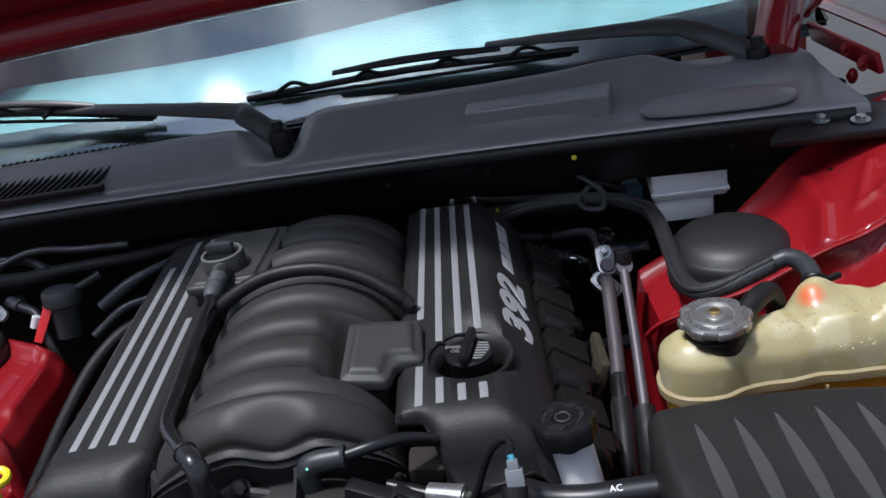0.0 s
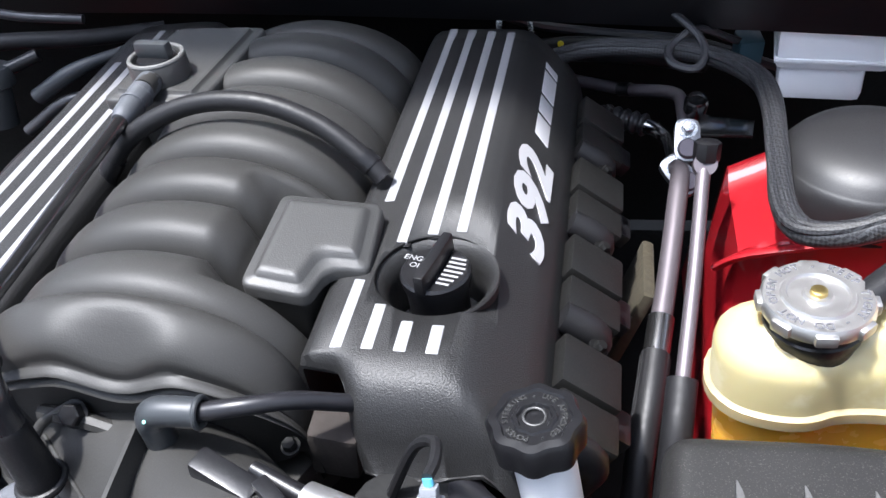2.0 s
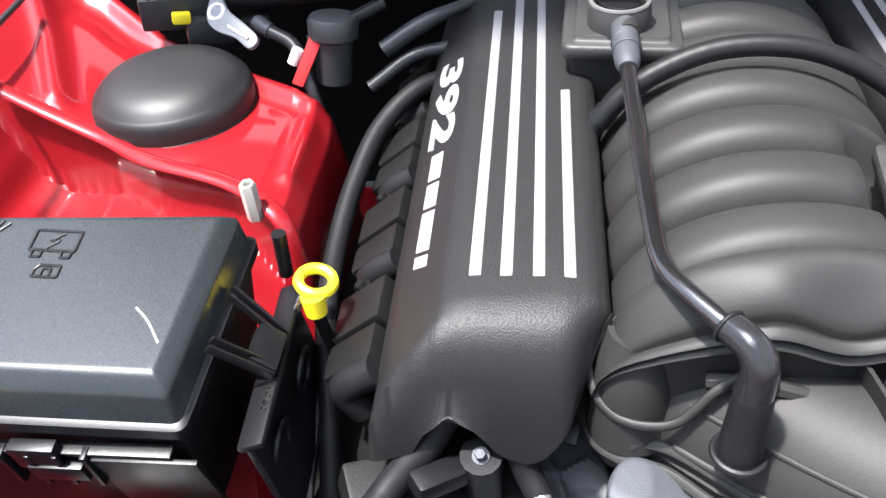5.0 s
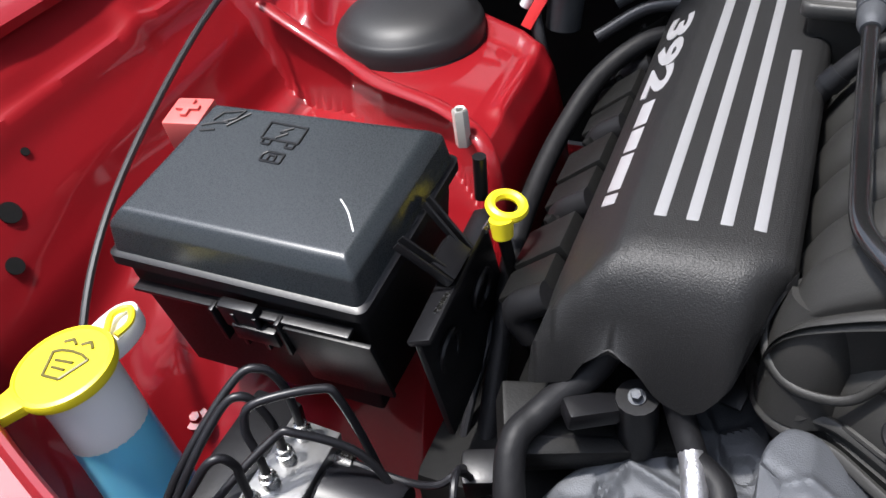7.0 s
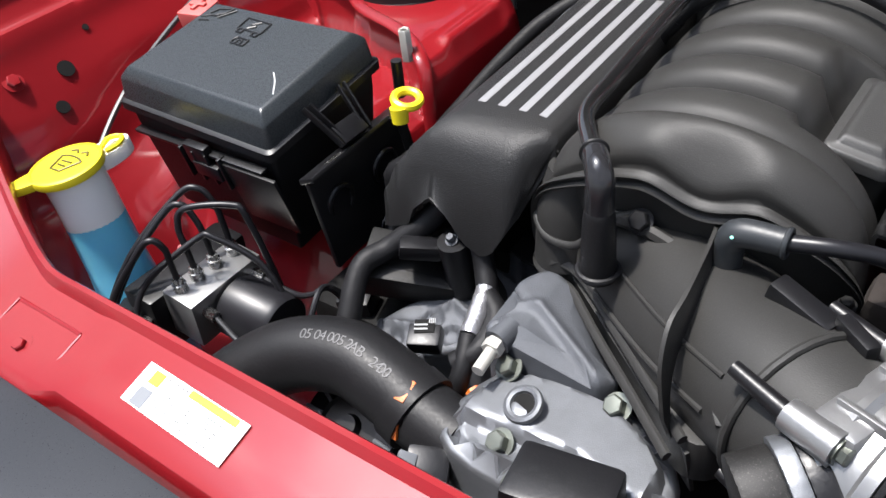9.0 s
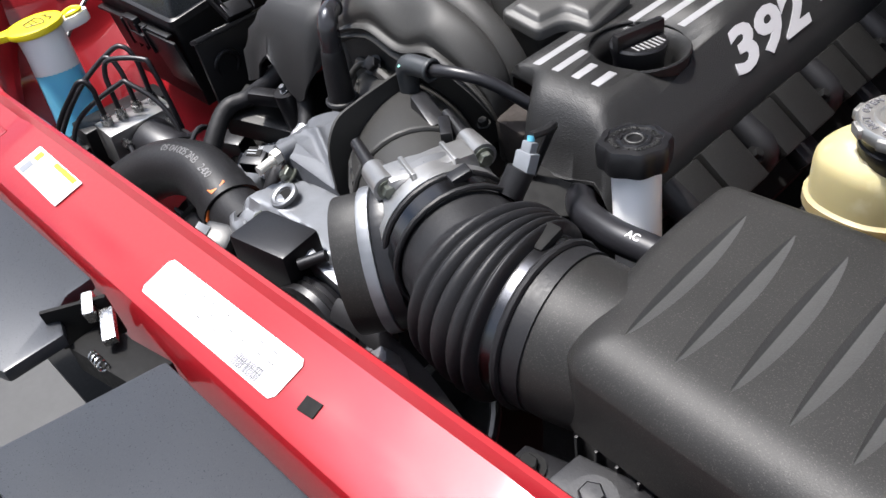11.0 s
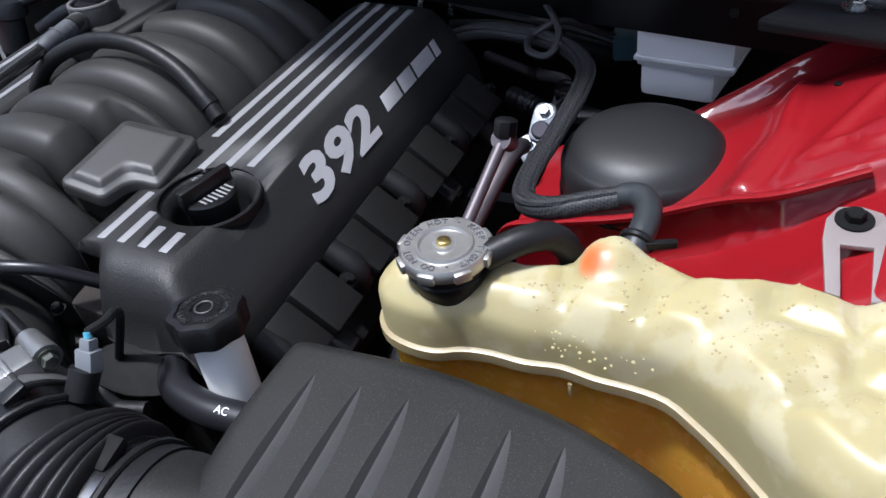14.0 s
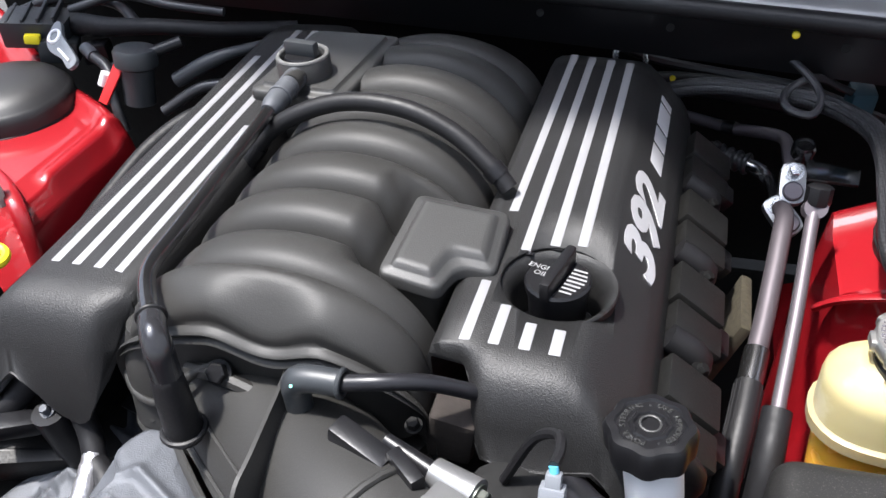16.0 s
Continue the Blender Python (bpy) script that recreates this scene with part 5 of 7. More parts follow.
part("leg", prism([(-0.02, -0.03), (0.02, -0.03), (0.024, 0.03), (-0.016, 0.03)], 0, 0.004, 0.0015, at(0.443, -0.268, 0.741, 0, 58, 10)), M_BLACK, bracket)
bolt("bolt", (0.404, -0.262, 0.767), (0.05, -0.1, 1), bracket, 0.0085, 0.009, 0.0165, M_BLACK)

# ---- coolant tank ----
TK = [(0.381, 0.031), (0.393, 0.0125), (0.414, 0.0047), (0.435, 0.0045), (0.453, 0.0115), (0.475, 0.0140), (0.500, 0.0125), (0.525, 0.0155), (0.55, 0.0115), (0.575, 0.0105), (0.599, 0.006), (0.620, -0.008), (0.642, -0.026), (0.669, -0.052), (0.692, -0.072), (0.716, -0.081), (0.738, -0.072), (0.748, -0.045), (0.746, -0.015), (0.749, 0.025), (0.748, 0.068), (0.725, 0.084), (0.690, 0.078), (0.655, 0.088), (0.620, 0.080), (0.590, 0.088), (0.565, 0.100), (0.542, 0.102), (0.512, 0.086), (0.485, 0.074), (0.45, 0.078), (0.408, 0.074), (0.385, 0.058)]
tank = thing("coolant_tank", (0.56, 0.0, 0.70), "yellowed translucent coolant tank half full of amber coolant", "coolant tank")
tk = smooth_outline(TK, 3)
CREASES = [((0.452, 0.015), (0.462, 0.078)), ((0.525, 0.014), (0.515, 0.09)), ((0.575, 0.010), (0.580, 0.052)), ((0.580, 0.052), (0.608, 0.080)), ((0.606, 0.0), (0.650, 0.040)), ((0.650, 0.040), (0.655, 0.085)), ((0.650, 0.040), (0.70, 0.030)), ((0.70, 0.030), (0.733, 0.033)), ((0.655, -0.038), (0.70, -0.005)), ((0.70, -0.005), (0.70, 0.075)), ((0.70, -0.005), (0.733, -0.010))]


def tank_top(x, y, d):
    z = 0.8640 + 0.015 * step(0.5, 0.66, x) - soft_edge(d, 0.022 - 0.009 * step(0.50, 0.44, x)) * 1.1
    z += 0.0078 * (1 - math.exp(-(near((x, y), CREASES) / 0.0085) ** 2)) * step(0.004, 0.02, d) - 0.0045
    z += 0.015 * math.exp(-(((x - 0.542) / 0.021) ** 2 + ((y - 0.075) / 0.021) ** 2) ** 1.6)
    return z


part("upper_shell", pillow(tk, tank_top, 0.8175, 0.0045), M_TANK, tank, angle=70)
part("seam", stack(tk, [(0.8085, 0.0), (0.8095, -0.0034), (0.8180, -0.0036), (0.8195, 0.0)]), M_TANKRIM, tank)
part("lower_shell", stack(tk, [(0.64, 0.022), (0.70, 0.010), (0.78, 0.005), (0.8125, 0.002)]), M_COOLANT, tank, "amber coolant showing through the plastic")
part("tick", box(0.003, 0.002, 0.012, at(0.532, 0.0115, 0.800), 0.0006), M_TANKRIM, tank)
TAB = [(-0.020, 0.0), (-0.013, -0.050), (-0.004, -0.052), (-0.009, -0.004), (0.011, -0.002), (0.013, -0.052), (0.021, -0.050), (0.021, 0.020), (0.014, 0.034), (0.0, 0.038), (-0.014, 0.034), (-0.020, 0.020)]
part("tab", prism(TAB, -0.002, 0.002, 0.0008, at(0.694, 0.118, 0.879, 4, 0, -2)), M_FROST, tank, "frosted white mounting tab")
bolt("bolt", (0.692, 0.140, 0.8825), (0, -0.05, 1), tank, 0.0068, 0.007, 0.0125, M_DARK)
random.seed(8)
drops = bmesh.new()
for k in range(520):
    x, y = random.uniform(0.49, 0.745), random.uniform(-0.03, 0.080)
    if near((x, y), [(tk[j], tk[(j + 1) % len(tk)]) for j in range(len(tk))]) < 0.010 or noise.noise((x * 22, y * 22, 0)) < -0.05:
        continue
    r = random.uniform(0.0004, 0.0014)
    d = near((x, y), [(tk[j], tk[(j + 1) % len(tk)]) for j in range(len(tk))])
    lathe([(r, 0), (r * 0.7, r * 0.45), (r * 0.1, r * 0.6)], at(x, y, tank_top(x, y, d) - 0.0001), 7, bm=drops)
tagged(part("droplet_film", drops, M_DROP, tank, "clear droplets under the plastic"), kind="stuff")

ccap = thing("pressure_cap", (0.436, 0.038, 0.862), "worn steel coolant cap with embossed warning words", "coolant cap")
CM = at(0.436, 0.038, 0)
part("neck", lathe([(0.0262, 0.845), (0.0272, 0.862), (0.0285, 0.864), (0.0285, 0.870), (0.0270, 0.871), (0.0280, 0.880)], CM, 36), M_BLACK, ccap)
c_cap = part("cap", lathe([(0.0285, 0.8790), (0.0318, 0.8795), (0.0326, 0.8825), (0.0322, 0.8868), (0.0308, 0.8890), (0.0215, 0.8890), (0.0205, 0.8908), (0.0182, 0.8908), (0.0170, 0.8890), (0.0088, 0.8890), (0.0078, 0.8908), (0.001, 0.8910)], CM, 96), M_CHROME, ccap)
for k in range(8):
    a = radians(45 * k)
    part("lug", box(0.0065, 0.013, 0.008, Matrix.Translation((0.436 + 0.0316 * math.cos(a), 0.038 + 0.0316 * math.sin(a), 0.8835)) @ pose(0, 0, 0, 0, 0, 45 * k), 0.0022), M_CHROME, c_cap)
part("rivet", lathe([(0.0052, 0.8905), (0.0048, 0.8932), (0.003, 0.894), (0.0005, 0.8935)], CM, 20), M_BRASS, ccap, "brass centre rivet")
lettered("warning", ring_words("DO NOT OPEN HOT - KEEP TIGHT - ", 0.0262, 0.0072, at(0.436, 0.038, 0.8893), 100, 348), M_INK, c_cap, "embossed dark letters")

overflow = thing("overflow_hose", (0.50, 0.07, 0.86), "short black overflow hose behind the coolant cap", "hose")
part("hose", tube([(0.462, 0.043, 0.878), (0.485, 0.062, 0.884), (0.502, 0.078, 0.878), (0.512, 0.088, 0.855), (0.514, 0.092, 0.82)], 0.0105, 14, 6), M_RUBBER, overflow)


# ---- filler caps ----
ps = thing("power_steering_reservoir", (0.285, -0.048, 0.70), "white power steering reservoir with scalloped black cap", "fluid reservoir")
part("tube", tube([(0.277, -0.041, 0.845), (0.290, -0.053, 0.74), (0.295, -0.055, 0.66)], [0.0195, 0.0185, 0.0185], 26), M_WHITE, ps)
PC = Matrix.Translation((0.275, -0.040, 0.858)) @ pose(0, 0, 0, -4, -4, 0)
ps_cap = part("cap", lathe([(0.0235, -0.022), (0.0275, -0.020), (0.0285, -0.004), (0.0265, 0.0), (0.0215, 0.001), (0.0205, -0.0005), (0.0135, -0.0005), (0.0125, 0.0008), (0.0105, 0.0008), (0.0095, -0.0008), (0.001, -0.0008)], PC, 72, 8, 0.045), M_BLACK, ps)
lettered("cap_lettering", ring_words("POWER STEERING - USE APPROVED - ", 0.0172, 0.0052, PC, 90, 340), M_DUSTY, ps_cap, "embossed black letters")
part("emblem", ringed(PC @ Vector((0, 0, 0.0002)), (0, 0, 1), 0.0065, 0.0009), M_DUSTY, ps_cap)
oil = thing("oil_filler_cap", (OIL[0], OIL[1], 0.83), "black twist oil filler cap with white print", "oil cap")
OC = Matrix.Translation((OIL[0], OIL[1], 0.8685)) @ pose(0, 0, 0, 0, 0, -14)
part("body", lathe([(0.021, -0.052), (0.0225, -0.016), (0.0250, -0.006), (0.0252, -0.002), (0.0235, 0.0), (0.001, 0.0)], OC, 40), M_BLACK, oil)
part("grip", prism([(-0.0038, -0.0265), (0.0038, -0.0265), (0.0045, 0.0), (0.0038, 0.0265), (-0.0038, 0.0265), (-0.0045, 0.0)], -0.004, 0.013, 0.0022, OC), M_BLACK, oil)
lettered("words", words("ENGINE\nOIL", 0.0072, OC @ at(-0.0140, 0.003, 0.0003, 0, 0, 0), 0.00015), M_FADED, oil, "faded white words")
part("print", bars([(0.0068, 0.013 - 0.0046 * k, 0.0150 - 0.0015 * abs(k - 2.5), 0.0020) for k in range(7)], OC @ Matrix.Translation((0, 0, 0.0005))), M_FADED, oil, "white printed lines")

# ---- air conditioning pipes ----
ac = thing("ac_line", (0.30, -0.08, 0.76), "glossy black air conditioning pipe marked AC", "pipe")
part("pipe", tube([(0.375, -0.086, 0.800), (0.323, -0.084, 0.800), (0.287, -0.083, 0.799), (0.250, -0.071, 0.796), (0.226, -0.044, 0.788), (0.219, -0.014, 0.776), (0.232, 0.012, 0.764), (0.258, 0.030, 0.745)], 0.0128, 18, 8), M_GLOSS, ac)
lettered("mark", words("AC", 0.0085, Matrix.Translation((0.309, -0.0890, 0.8118)) @ pose(0, 0, 0, 26, 0, -1), 0.0002), M_PRINT, ac, "white printed letters")
lines = thing("refrigerant_lines", (0.375, 0.30, 0.70), "dull aluminium refrigerant lines with bolted blocks", "pipe")
part("large_pipe", tube([(0.377, 0.360, 0.765), (0.378, 0.335, 0.775), (0.375, 0.305, 0.772), (0.365, 0.225, 0.745), (0.358, 0.178, 0.7295)], [0.009, 0.009, 0.0092, 0.0092, 0.0092], 16, 6), M_PIPE, lines)
part("ferrule", tube([(0.3585, 0.181, 0.7305), (0.3535, 0.147, 0.7185)], lambda s: 0.0112 + 0.0012 * math.sin(s * 22), 18, 24), M_SMOKE, lines, "crimped metal ferrule")
part("rubber_hose", tube([(0.3535, 0.149, 0.719), (0.348, 0.108, 0.705), (0.340, 0.06, 0.68), (0.335, 0.0, 0.62)], 0.0118, 14), M_RUBBER, lines)
for a in range(0, 360, 24):
    off = 0.0118 * Vector((math.cos(radians(a)), 0.25 * math.sin(radians(a)), math.sin(radians(a))))
    part("hose_rib", tube([Vector(p) + off for p in ((0.3530, 0.145, 0.7178), (0.348, 0.108, 0.705), (0.342, 0.072, 0.687))], 0.0011, 5, 4), M_RUBBER, lines)
part("small_pipe", tube([(0.392, 0.268, 0.830), (0.390, 0.255, 0.822), (0.382, 0.18, 0.785), (0.371, 0.095, 0.745)], 0.0060, 14, 6), M_PIPE, lines)
part("port", tube([(0.392, 0.285, 0.816), (0.392, 0.262, 0.834)], [0.009, 0.010], 16), M_PIPE, lines)
part("port_cap", lathe([(0.0105, 0), (0.0115, 0.003), (0.0115, 0.016), (0.009, 0.018), (0.001, 0.0185)], aim((0.393, 0.270, 0.832), (0.05, 0.35, 1)), 8), M_BLACK, lines, "black service port cap")
part("foam_sleeve", tube([(0.371, 0.097, 0.746), (0.366, 0.058, 0.722), (0.360, 0.02, 0.66)], 0.0120, 14), M_TAPE, lines)
PLATE = [(-0.0115, -0.030), (0.0, -0.0345), (0.0115, -0.030), (0.0130, -0.012), (0.0110, 0.008), (0.0, 0.0115), (-0.0110, 0.008), (-0.0130, -0.012)]
for (x, y, z), turn in (((0.375, 0.378, 0.756), 34), ((0.388, 0.404, 0.783), -4)):
    BM = aim((x, y, z), (0.06, -0.62, 0.78)) @ pose(0, 0, 0, 0, 0, turn)
    part("block", prism(smooth_outline(PLATE, 3), -0.012, 0.0, 0.0015, BM), M_ALUPLATE, lines, "pale milled block")
    part("socket", lathe([(0.0105, -0.001), (0.0105, 0.0025), (0.0088, 0.004), (0.001, 0.004)], BM @ Matrix.Translation((0, -0.0215, 0)), 22), M_PIPE, lines)
    bolt("bolt", BM @ Vector((0, 0, 0.0)), BM.to_3x3() @ Vector((0, 0, 1)), lines, 0.0068, 0.008, 0.0098)
part("rear_pipe", tube([(0.388, 0.425, 0.765), (0.387, 0.470, 0.768), (0.384, 0.500, 0.768), (0.370, 0.518, 0.764), (0.345, 0.540, 0.754), (0.327, 0.556, 0.747), (0.270, 0.597, 0.738), (0.235, 0.620, 0.735)], 0.0072, 14, 6), M_PIPE, lines)
part("pipe_band", tube([(0.333, 0.551, 0.7495), (0.320, 0.561, 0.745)], 0.0082, 14, 2), M_BLACK, lines)
part("rear_hose", tube([(0.375, 0.390, 0.745), (0.376, 0.425, 0.738), (0.374, 0.462, 0.733), (0.362, 0.485, 0.733), (0.345, 0.495, 0.735)], 0.0088, 14, 6), M_SMOKE, lines)
part("rear_ferrule", tube([(0.350, 0.493, 0.735), (0.336, 0.5, 0.735), (0.322, 0.508, 0.735), (0.308, 0.516, 0.735)], lambda s: 0.0118 + 0.0018 * math.sin(s * 26), 18, 12), M_GLOSS, lines, "ribbed glossy black ferrule")
part("switch", lathe([(0.006, -0.03), (0.006, 0.006), (0.0125, 0.008), (0.0130, 0.020), (0.0105, 0.024), (0.0085, 0.024), (0.0080, 0.022), (0.001, 0.022)], aim((0.398, 0.452, 0.772), (0.05, -0.3, 1)), 20), M_SMOKE, lines)
part("strut_plate", prism([(0.400, 0.400), (0.450, 0.395), (0.455, 0.425), (0.402, 0.440)], 0.776, 0.780, 0.001), M_SMOKE, lines, "thin bare steel bracket")

loom = thing("braided_harness", (0.44, 0.25, 0.80), "black braided wiring harness beside the strut cap", "harness")
LOOM = [(0.235, 0.500, 0.815), (0.29, 0.475, 0.840), (0.35, 0.452, 0.850), (0.405, 0.425, 0.853), (0.440, 0.380, 0.855), (0.450, 0.335, 0.853), (0.447, 0.260, 0.846), (0.443, 0.195, 0.842), (0.452, 0.160, 0.843), (0.480, 0.148, 0.850), (0.515, 0.152, 0.860), (0.545, 0.156, 0.868)]
part("sleeve", tube(LOOM, 0.0100, 16, 8, flat=0.75), M_BRAID, loom)
for s in (-0.006, 0.0, 0.006):
    part("cable", tube([(x + s, y + 0.3 * s, z + 0.0055 - abs(s) * 0.25) for x, y, z in LOOM], 0.0036, 8, 8), M_BRAID, loom)
part("end_tube", tube([(0.534, 0.152, 0.868), (0.547, 0.149, 0.872), (0.556, 0.137, 0.872), (0.558, 0.120, 0.870), (0.556, 0.102, 0.866), (0.552, 0.088, 0.858)], 0.0102, 16, 6), M_GREYBLACK, loom)
part("clip", ringed((0.556, 0.103, 0.866), (-0.2, -1, -0.35), 0.0106, 0.003), M_BLACK, loom)
part("clip_tail", box(0.022, 0.005, 0.006, at(0.573, 0.101, 0.868, 0, 0, 20), 0.001), M_BLACK, loom)

brake_res = thing("brake_fluid_reservoir", (0.53, 0.50, 0.74), "translucent white brake fluid reservoir below the cowl", "fluid reservoir")
part("upper", prism([(-0.050, -0.040), (0.055, -0.044), (0.058, 0.04), (-0.048, 0.04)], 0.818, 0.872, 0.007, at(0.527, 0.495, 0, 0, 0, -6)), M_WHITE, brake_res)
part("rim", prism([(-0.0515, -0.0425), (0.057, -0.0465), (0.059, 0.042), (-0.0495, 0.042)], 0.826, 0.831, 0.002, at(0.527, 0.495, 0, 0, 0, -6)), M_WHITE, brake_res)
part("lower", prism([(-0.046, -0.036), (0.036, -0.038), (0.040, 0.03), (-0.042, 0.03)], 0.782, 0.825, 0.008, at(0.527, 0.495, 0, 0, 0, -6)), M_WHITE, brake_res)
part("plug", box(0.026, 0.028, 0.030, at(0.452, 0.505, 0.822, 10, 0, 10), 0.004), M_TEAL, brake_res, "dark teal sensor plug")
loops_ = thing("wiring_loops", (0.40, 0.45, 0.80), "loose dark wiring loops near the firewall", "wiring")
part("wire", tube([(0.30, 0.53, 0.895), (0.345, 0.50, 0.885), (0.385, 0.455, 0.872), (0.400, 0.425, 0.860), (0.392, 0.405, 0.850), (0.370, 0.412, 0.852), (0.368, 0.435, 0.858), (0.395, 0.46, 0.865), (0.43, 0.49, 0.84), (0.455, 0.505, 0.825)], 0.0042, 8, 6), M_CABLE, loops_)
part("wire", tube([(0.16, 0.55, 0.86), (0.22, 0.585, 0.82), (0.30, 0.60, 0.80), (0.40, 0.57, 0.80), (0.50, 0.58, 0.76)], 0.006, 8, 6), M_CABLE, loops_)
part("heater_hose", tube([(0.215, 0.55, 0.80), (0.26, 0.575, 0.792), (0.33, 0.58, 0.785), (0.42, 0.60, 0.76)], 0.015, 12, 6), M_RUBBER, loops_)
part("paint_dot", lathe([(0.004, 0), (0.003, 0.0012), (0.0005, 0.0015)], aim((0.251, 0.560, 0.806), (0, -0.7, 0.7)), 12), M_YELLOW, loops_, "yellow paint dot")
part("paint_dot", lathe([(0.004, 0), (0.003, 0.0012), (0.0005, 0.0015)], aim((0.368, seal_y(0.368) + 0.003, 0.914), (0, -1, 0.2)), 12), M_YELLOW, loops_, "yellow paint dot")
lift = thing("lift_bracket", (0.19, 0.54, 0.80), "bare steel bracket at the rear of the engine", "bracket")
part("leg", box(0.007, 0.004, 0.06, at(0.185, 0.545, 0.855, -20, 6, 0), 0.001), M_STEEL, lift)
part("leg", box(0.006, 0.004, 0.06, at(0.215, 0.56, 0.85, -20, -8, 0), 0.001), M_STEEL, lift)
part("top", box(0.06, 0.012, 0.006, at(0.20, 0.565, 0.888, -20, 0, 0), 0.001), M_STEEL, lift)
foam = thing("heat_shield", (0.33, 0.12, 0.60), "speckled tan insulation behind the pipes", "insulation")
part("pad", box(0.012, 0.080, 0.09, at(0.334, 0.245, 0.690, 0, 20, 0), 0.004), M_FOAM, foam)

# ---- fuse box ----
fuse = thing("fuse_box", (-0.5, 0.0, 0.68), "black plastic fuse box with moulded symbols on its lid", "fuse box")
FB = [(-0.615, -0.082), (-0.395, -0.078), (-0.383, 0.076), (-0.597, 0.062)]
FZ = lambda x, y: -0.055 * (x + 0.60) + 0.19 * (y + 0.075)
lid_ = part("lid", tier(FB, 0.007, [(0.830, 0.0), (0.8515, 0.0025), (0.8545, 0.0034), (0.8615, 0.0098), (0.8635, 0.0122), (0.8640, 0.0150)], tilt=FZ), M_FUSE, fuse, angle=60)
part("lid_rim", tier(FB, 0.007, [(0.820, -0.004), (0.8285, -0.004), (0.8305, 0.0)], tilt=FZ), M_BLACK, fuse)
part("body", tier(FB, 0.007, [(0.69, 0.016), (0.800, 0.004), (0.8195, 0.003)], tilt=FZ), M_FUSEBODY, fuse)
part("lip", box(0.20, 0.010, 0.004, at(-0.505, -0.083, 0.795, 8, 0, 0), 0.001), M_BLACK, fuse)
for k, (x, w) in enumerate(((-0.50, 0.034), (-0.49, 0.04))):
    part("latch", box(w, 0.010, 0.026 - 0.008 * k, at(x, -0.086, 0.792 - 0.016 * k, 8, 0, 0), 0.002), M_BLACK, fuse)
for x in (-0.525, -0.505, -0.485, -0.465):
    part("latch_rib", box(0.004, 0.010, 0.04, at(x, -0.085, 0.778, 8, 0, 0), 0.001), M_BLACK, fuse)
part("skirt", box(0.075, 0.004, 0.075, at(-0.425, -0.080, 0.755, 12, 0, 0), 0.001), M_FUSEBODY, fuse)
FN = Matrix.Translation((-0.5, 0.0, 0.8640 + FZ(-0.5, 0.0) + 0.0004)) @ pose(0, 0, 0, 10.76, 3.15, 0)
SYM = bmesh.new()
for pts in ([(-0.016, 0.018), (0.018, 0.018), (0.018, 0.036), (-0.016, 0.036), (-0.016, 0.018)], [(-0.013, 0.018), (-0.013, 0.012), (-0.006, 0.012), (-0.006, 0.018)], [(0.009, 0.018), (0.009, 0.012), (0.016, 0.012), (0.016, 0.018)],
            [(0.006, 0.034), (-0.003, 0.027), (0.004, 0.027), (-0.004, 0.020)], [(-0.012, -0.002), (0.006, -0.002), (0.006, 0.008), (-0.009, 0.008), (-0.012, 0.004), (-0.012, -0.002)], [(-0.006, -0.001), (-0.006, 0.005), (0.0, 0.005), (0.0, -0.001)],
            [(-0.075, 0.030), (-0.070, 0.040), (-0.052, 0.046), (-0.056, 0.036), (-0.066, 0.030)], [(-0.082, 0.022), (-0.070, 0.028), (-0.060, 0.030)], [(-0.080, 0.016), (-0.068, 0.020)], [(-0.060, 0.026), (-0.046, 0.044)]):
    dx, dy = (-0.010, 0.007) if pts[0][1] > 0.010 and pts[0][0] > -0.03 else (-0.003, 0.004)
    for a, b in zip(pts, pts[1:]):
        tube([FN @ Vector((a[0] + dx, a[1] + dy, 0.0)), FN @ Vector((b[0] + dx, b[1] + dy, 0.0))], 0.0011, 6, 1, bm=SYM)
tagged(part("symbol_relief", SYM, M_BLACK, lid_, "moulded outline symbols"), kind="stuff")
part("scratch", tube([FN @ Vector((0.068, -0.019, 0.0)), FN @ Vector((0.079, -0.029, 0.0)), FN @ Vector((0.091, -0.045, 0.0))], 0.0007, 5, 4), M_PRINT, lid_, "pale scratch")
for y in (-0.030, 0.012):
    for s in (0.0, 0.008):
        part("side_rib", box(0.052, 0.0025, 0.007, at(-0.366, y + s, 0.826, 0, 46, 14 if y < 0 else -14), 0.0008), M_BLACK, fuse)
part("side_catch", box(0.022, 0.036, 0.014, at(-0.358, -0.006, 0.812, 0, 40, 0), 0.003), M_BLACK, fuse)
plate_ = part("side_plate", box(0.006, 0.150, 0.105, at(-0.352, -0.002, 0.745, 0, -8, 3), 0.002), M_BLACK, fuse)
part("side_ledge", box(0.020, 0.155, 0.006, at(-0.356, -0.002, 0.797, 0, -20, 3), 0.002), M_BLACK, fuse)
for y in (-0.045, 0.025):
    part("slot_rim", ringed((-0.348, y, 0.755), (1, 0, -0.1), 0.017, 0.003), M_BLACK, plate_)
for y in (-0.052, 0.045):
    part("hinge_pin", tube([(-0.350, y, 0.800), (-0.349, y + 0.022, 0.800)], 0.0032, 8), M_STEEL, plate_)
part("post", tube([(-0.368, 0.088, 0.80), (-0.366, 0.088, 0.842)], 0.006, 10), M_BLACK, fuse)
jump = thing("jump_terminal", (-0.60, 0.02, 0.80), "faded red positive terminal cover with plus sign", "terminal cover")
part("cover", box(0.036, 0.036, 0.034, at(-0.612, 0.045, 0.866, 6, 0, 8), 0.003), M_PINK, jump)
part("plus", box(0.022, 0.006, 0.003, at(-0.612, 0.045, 0.8845, 6, 0, 8), 0.0005), M_PINK, jump)
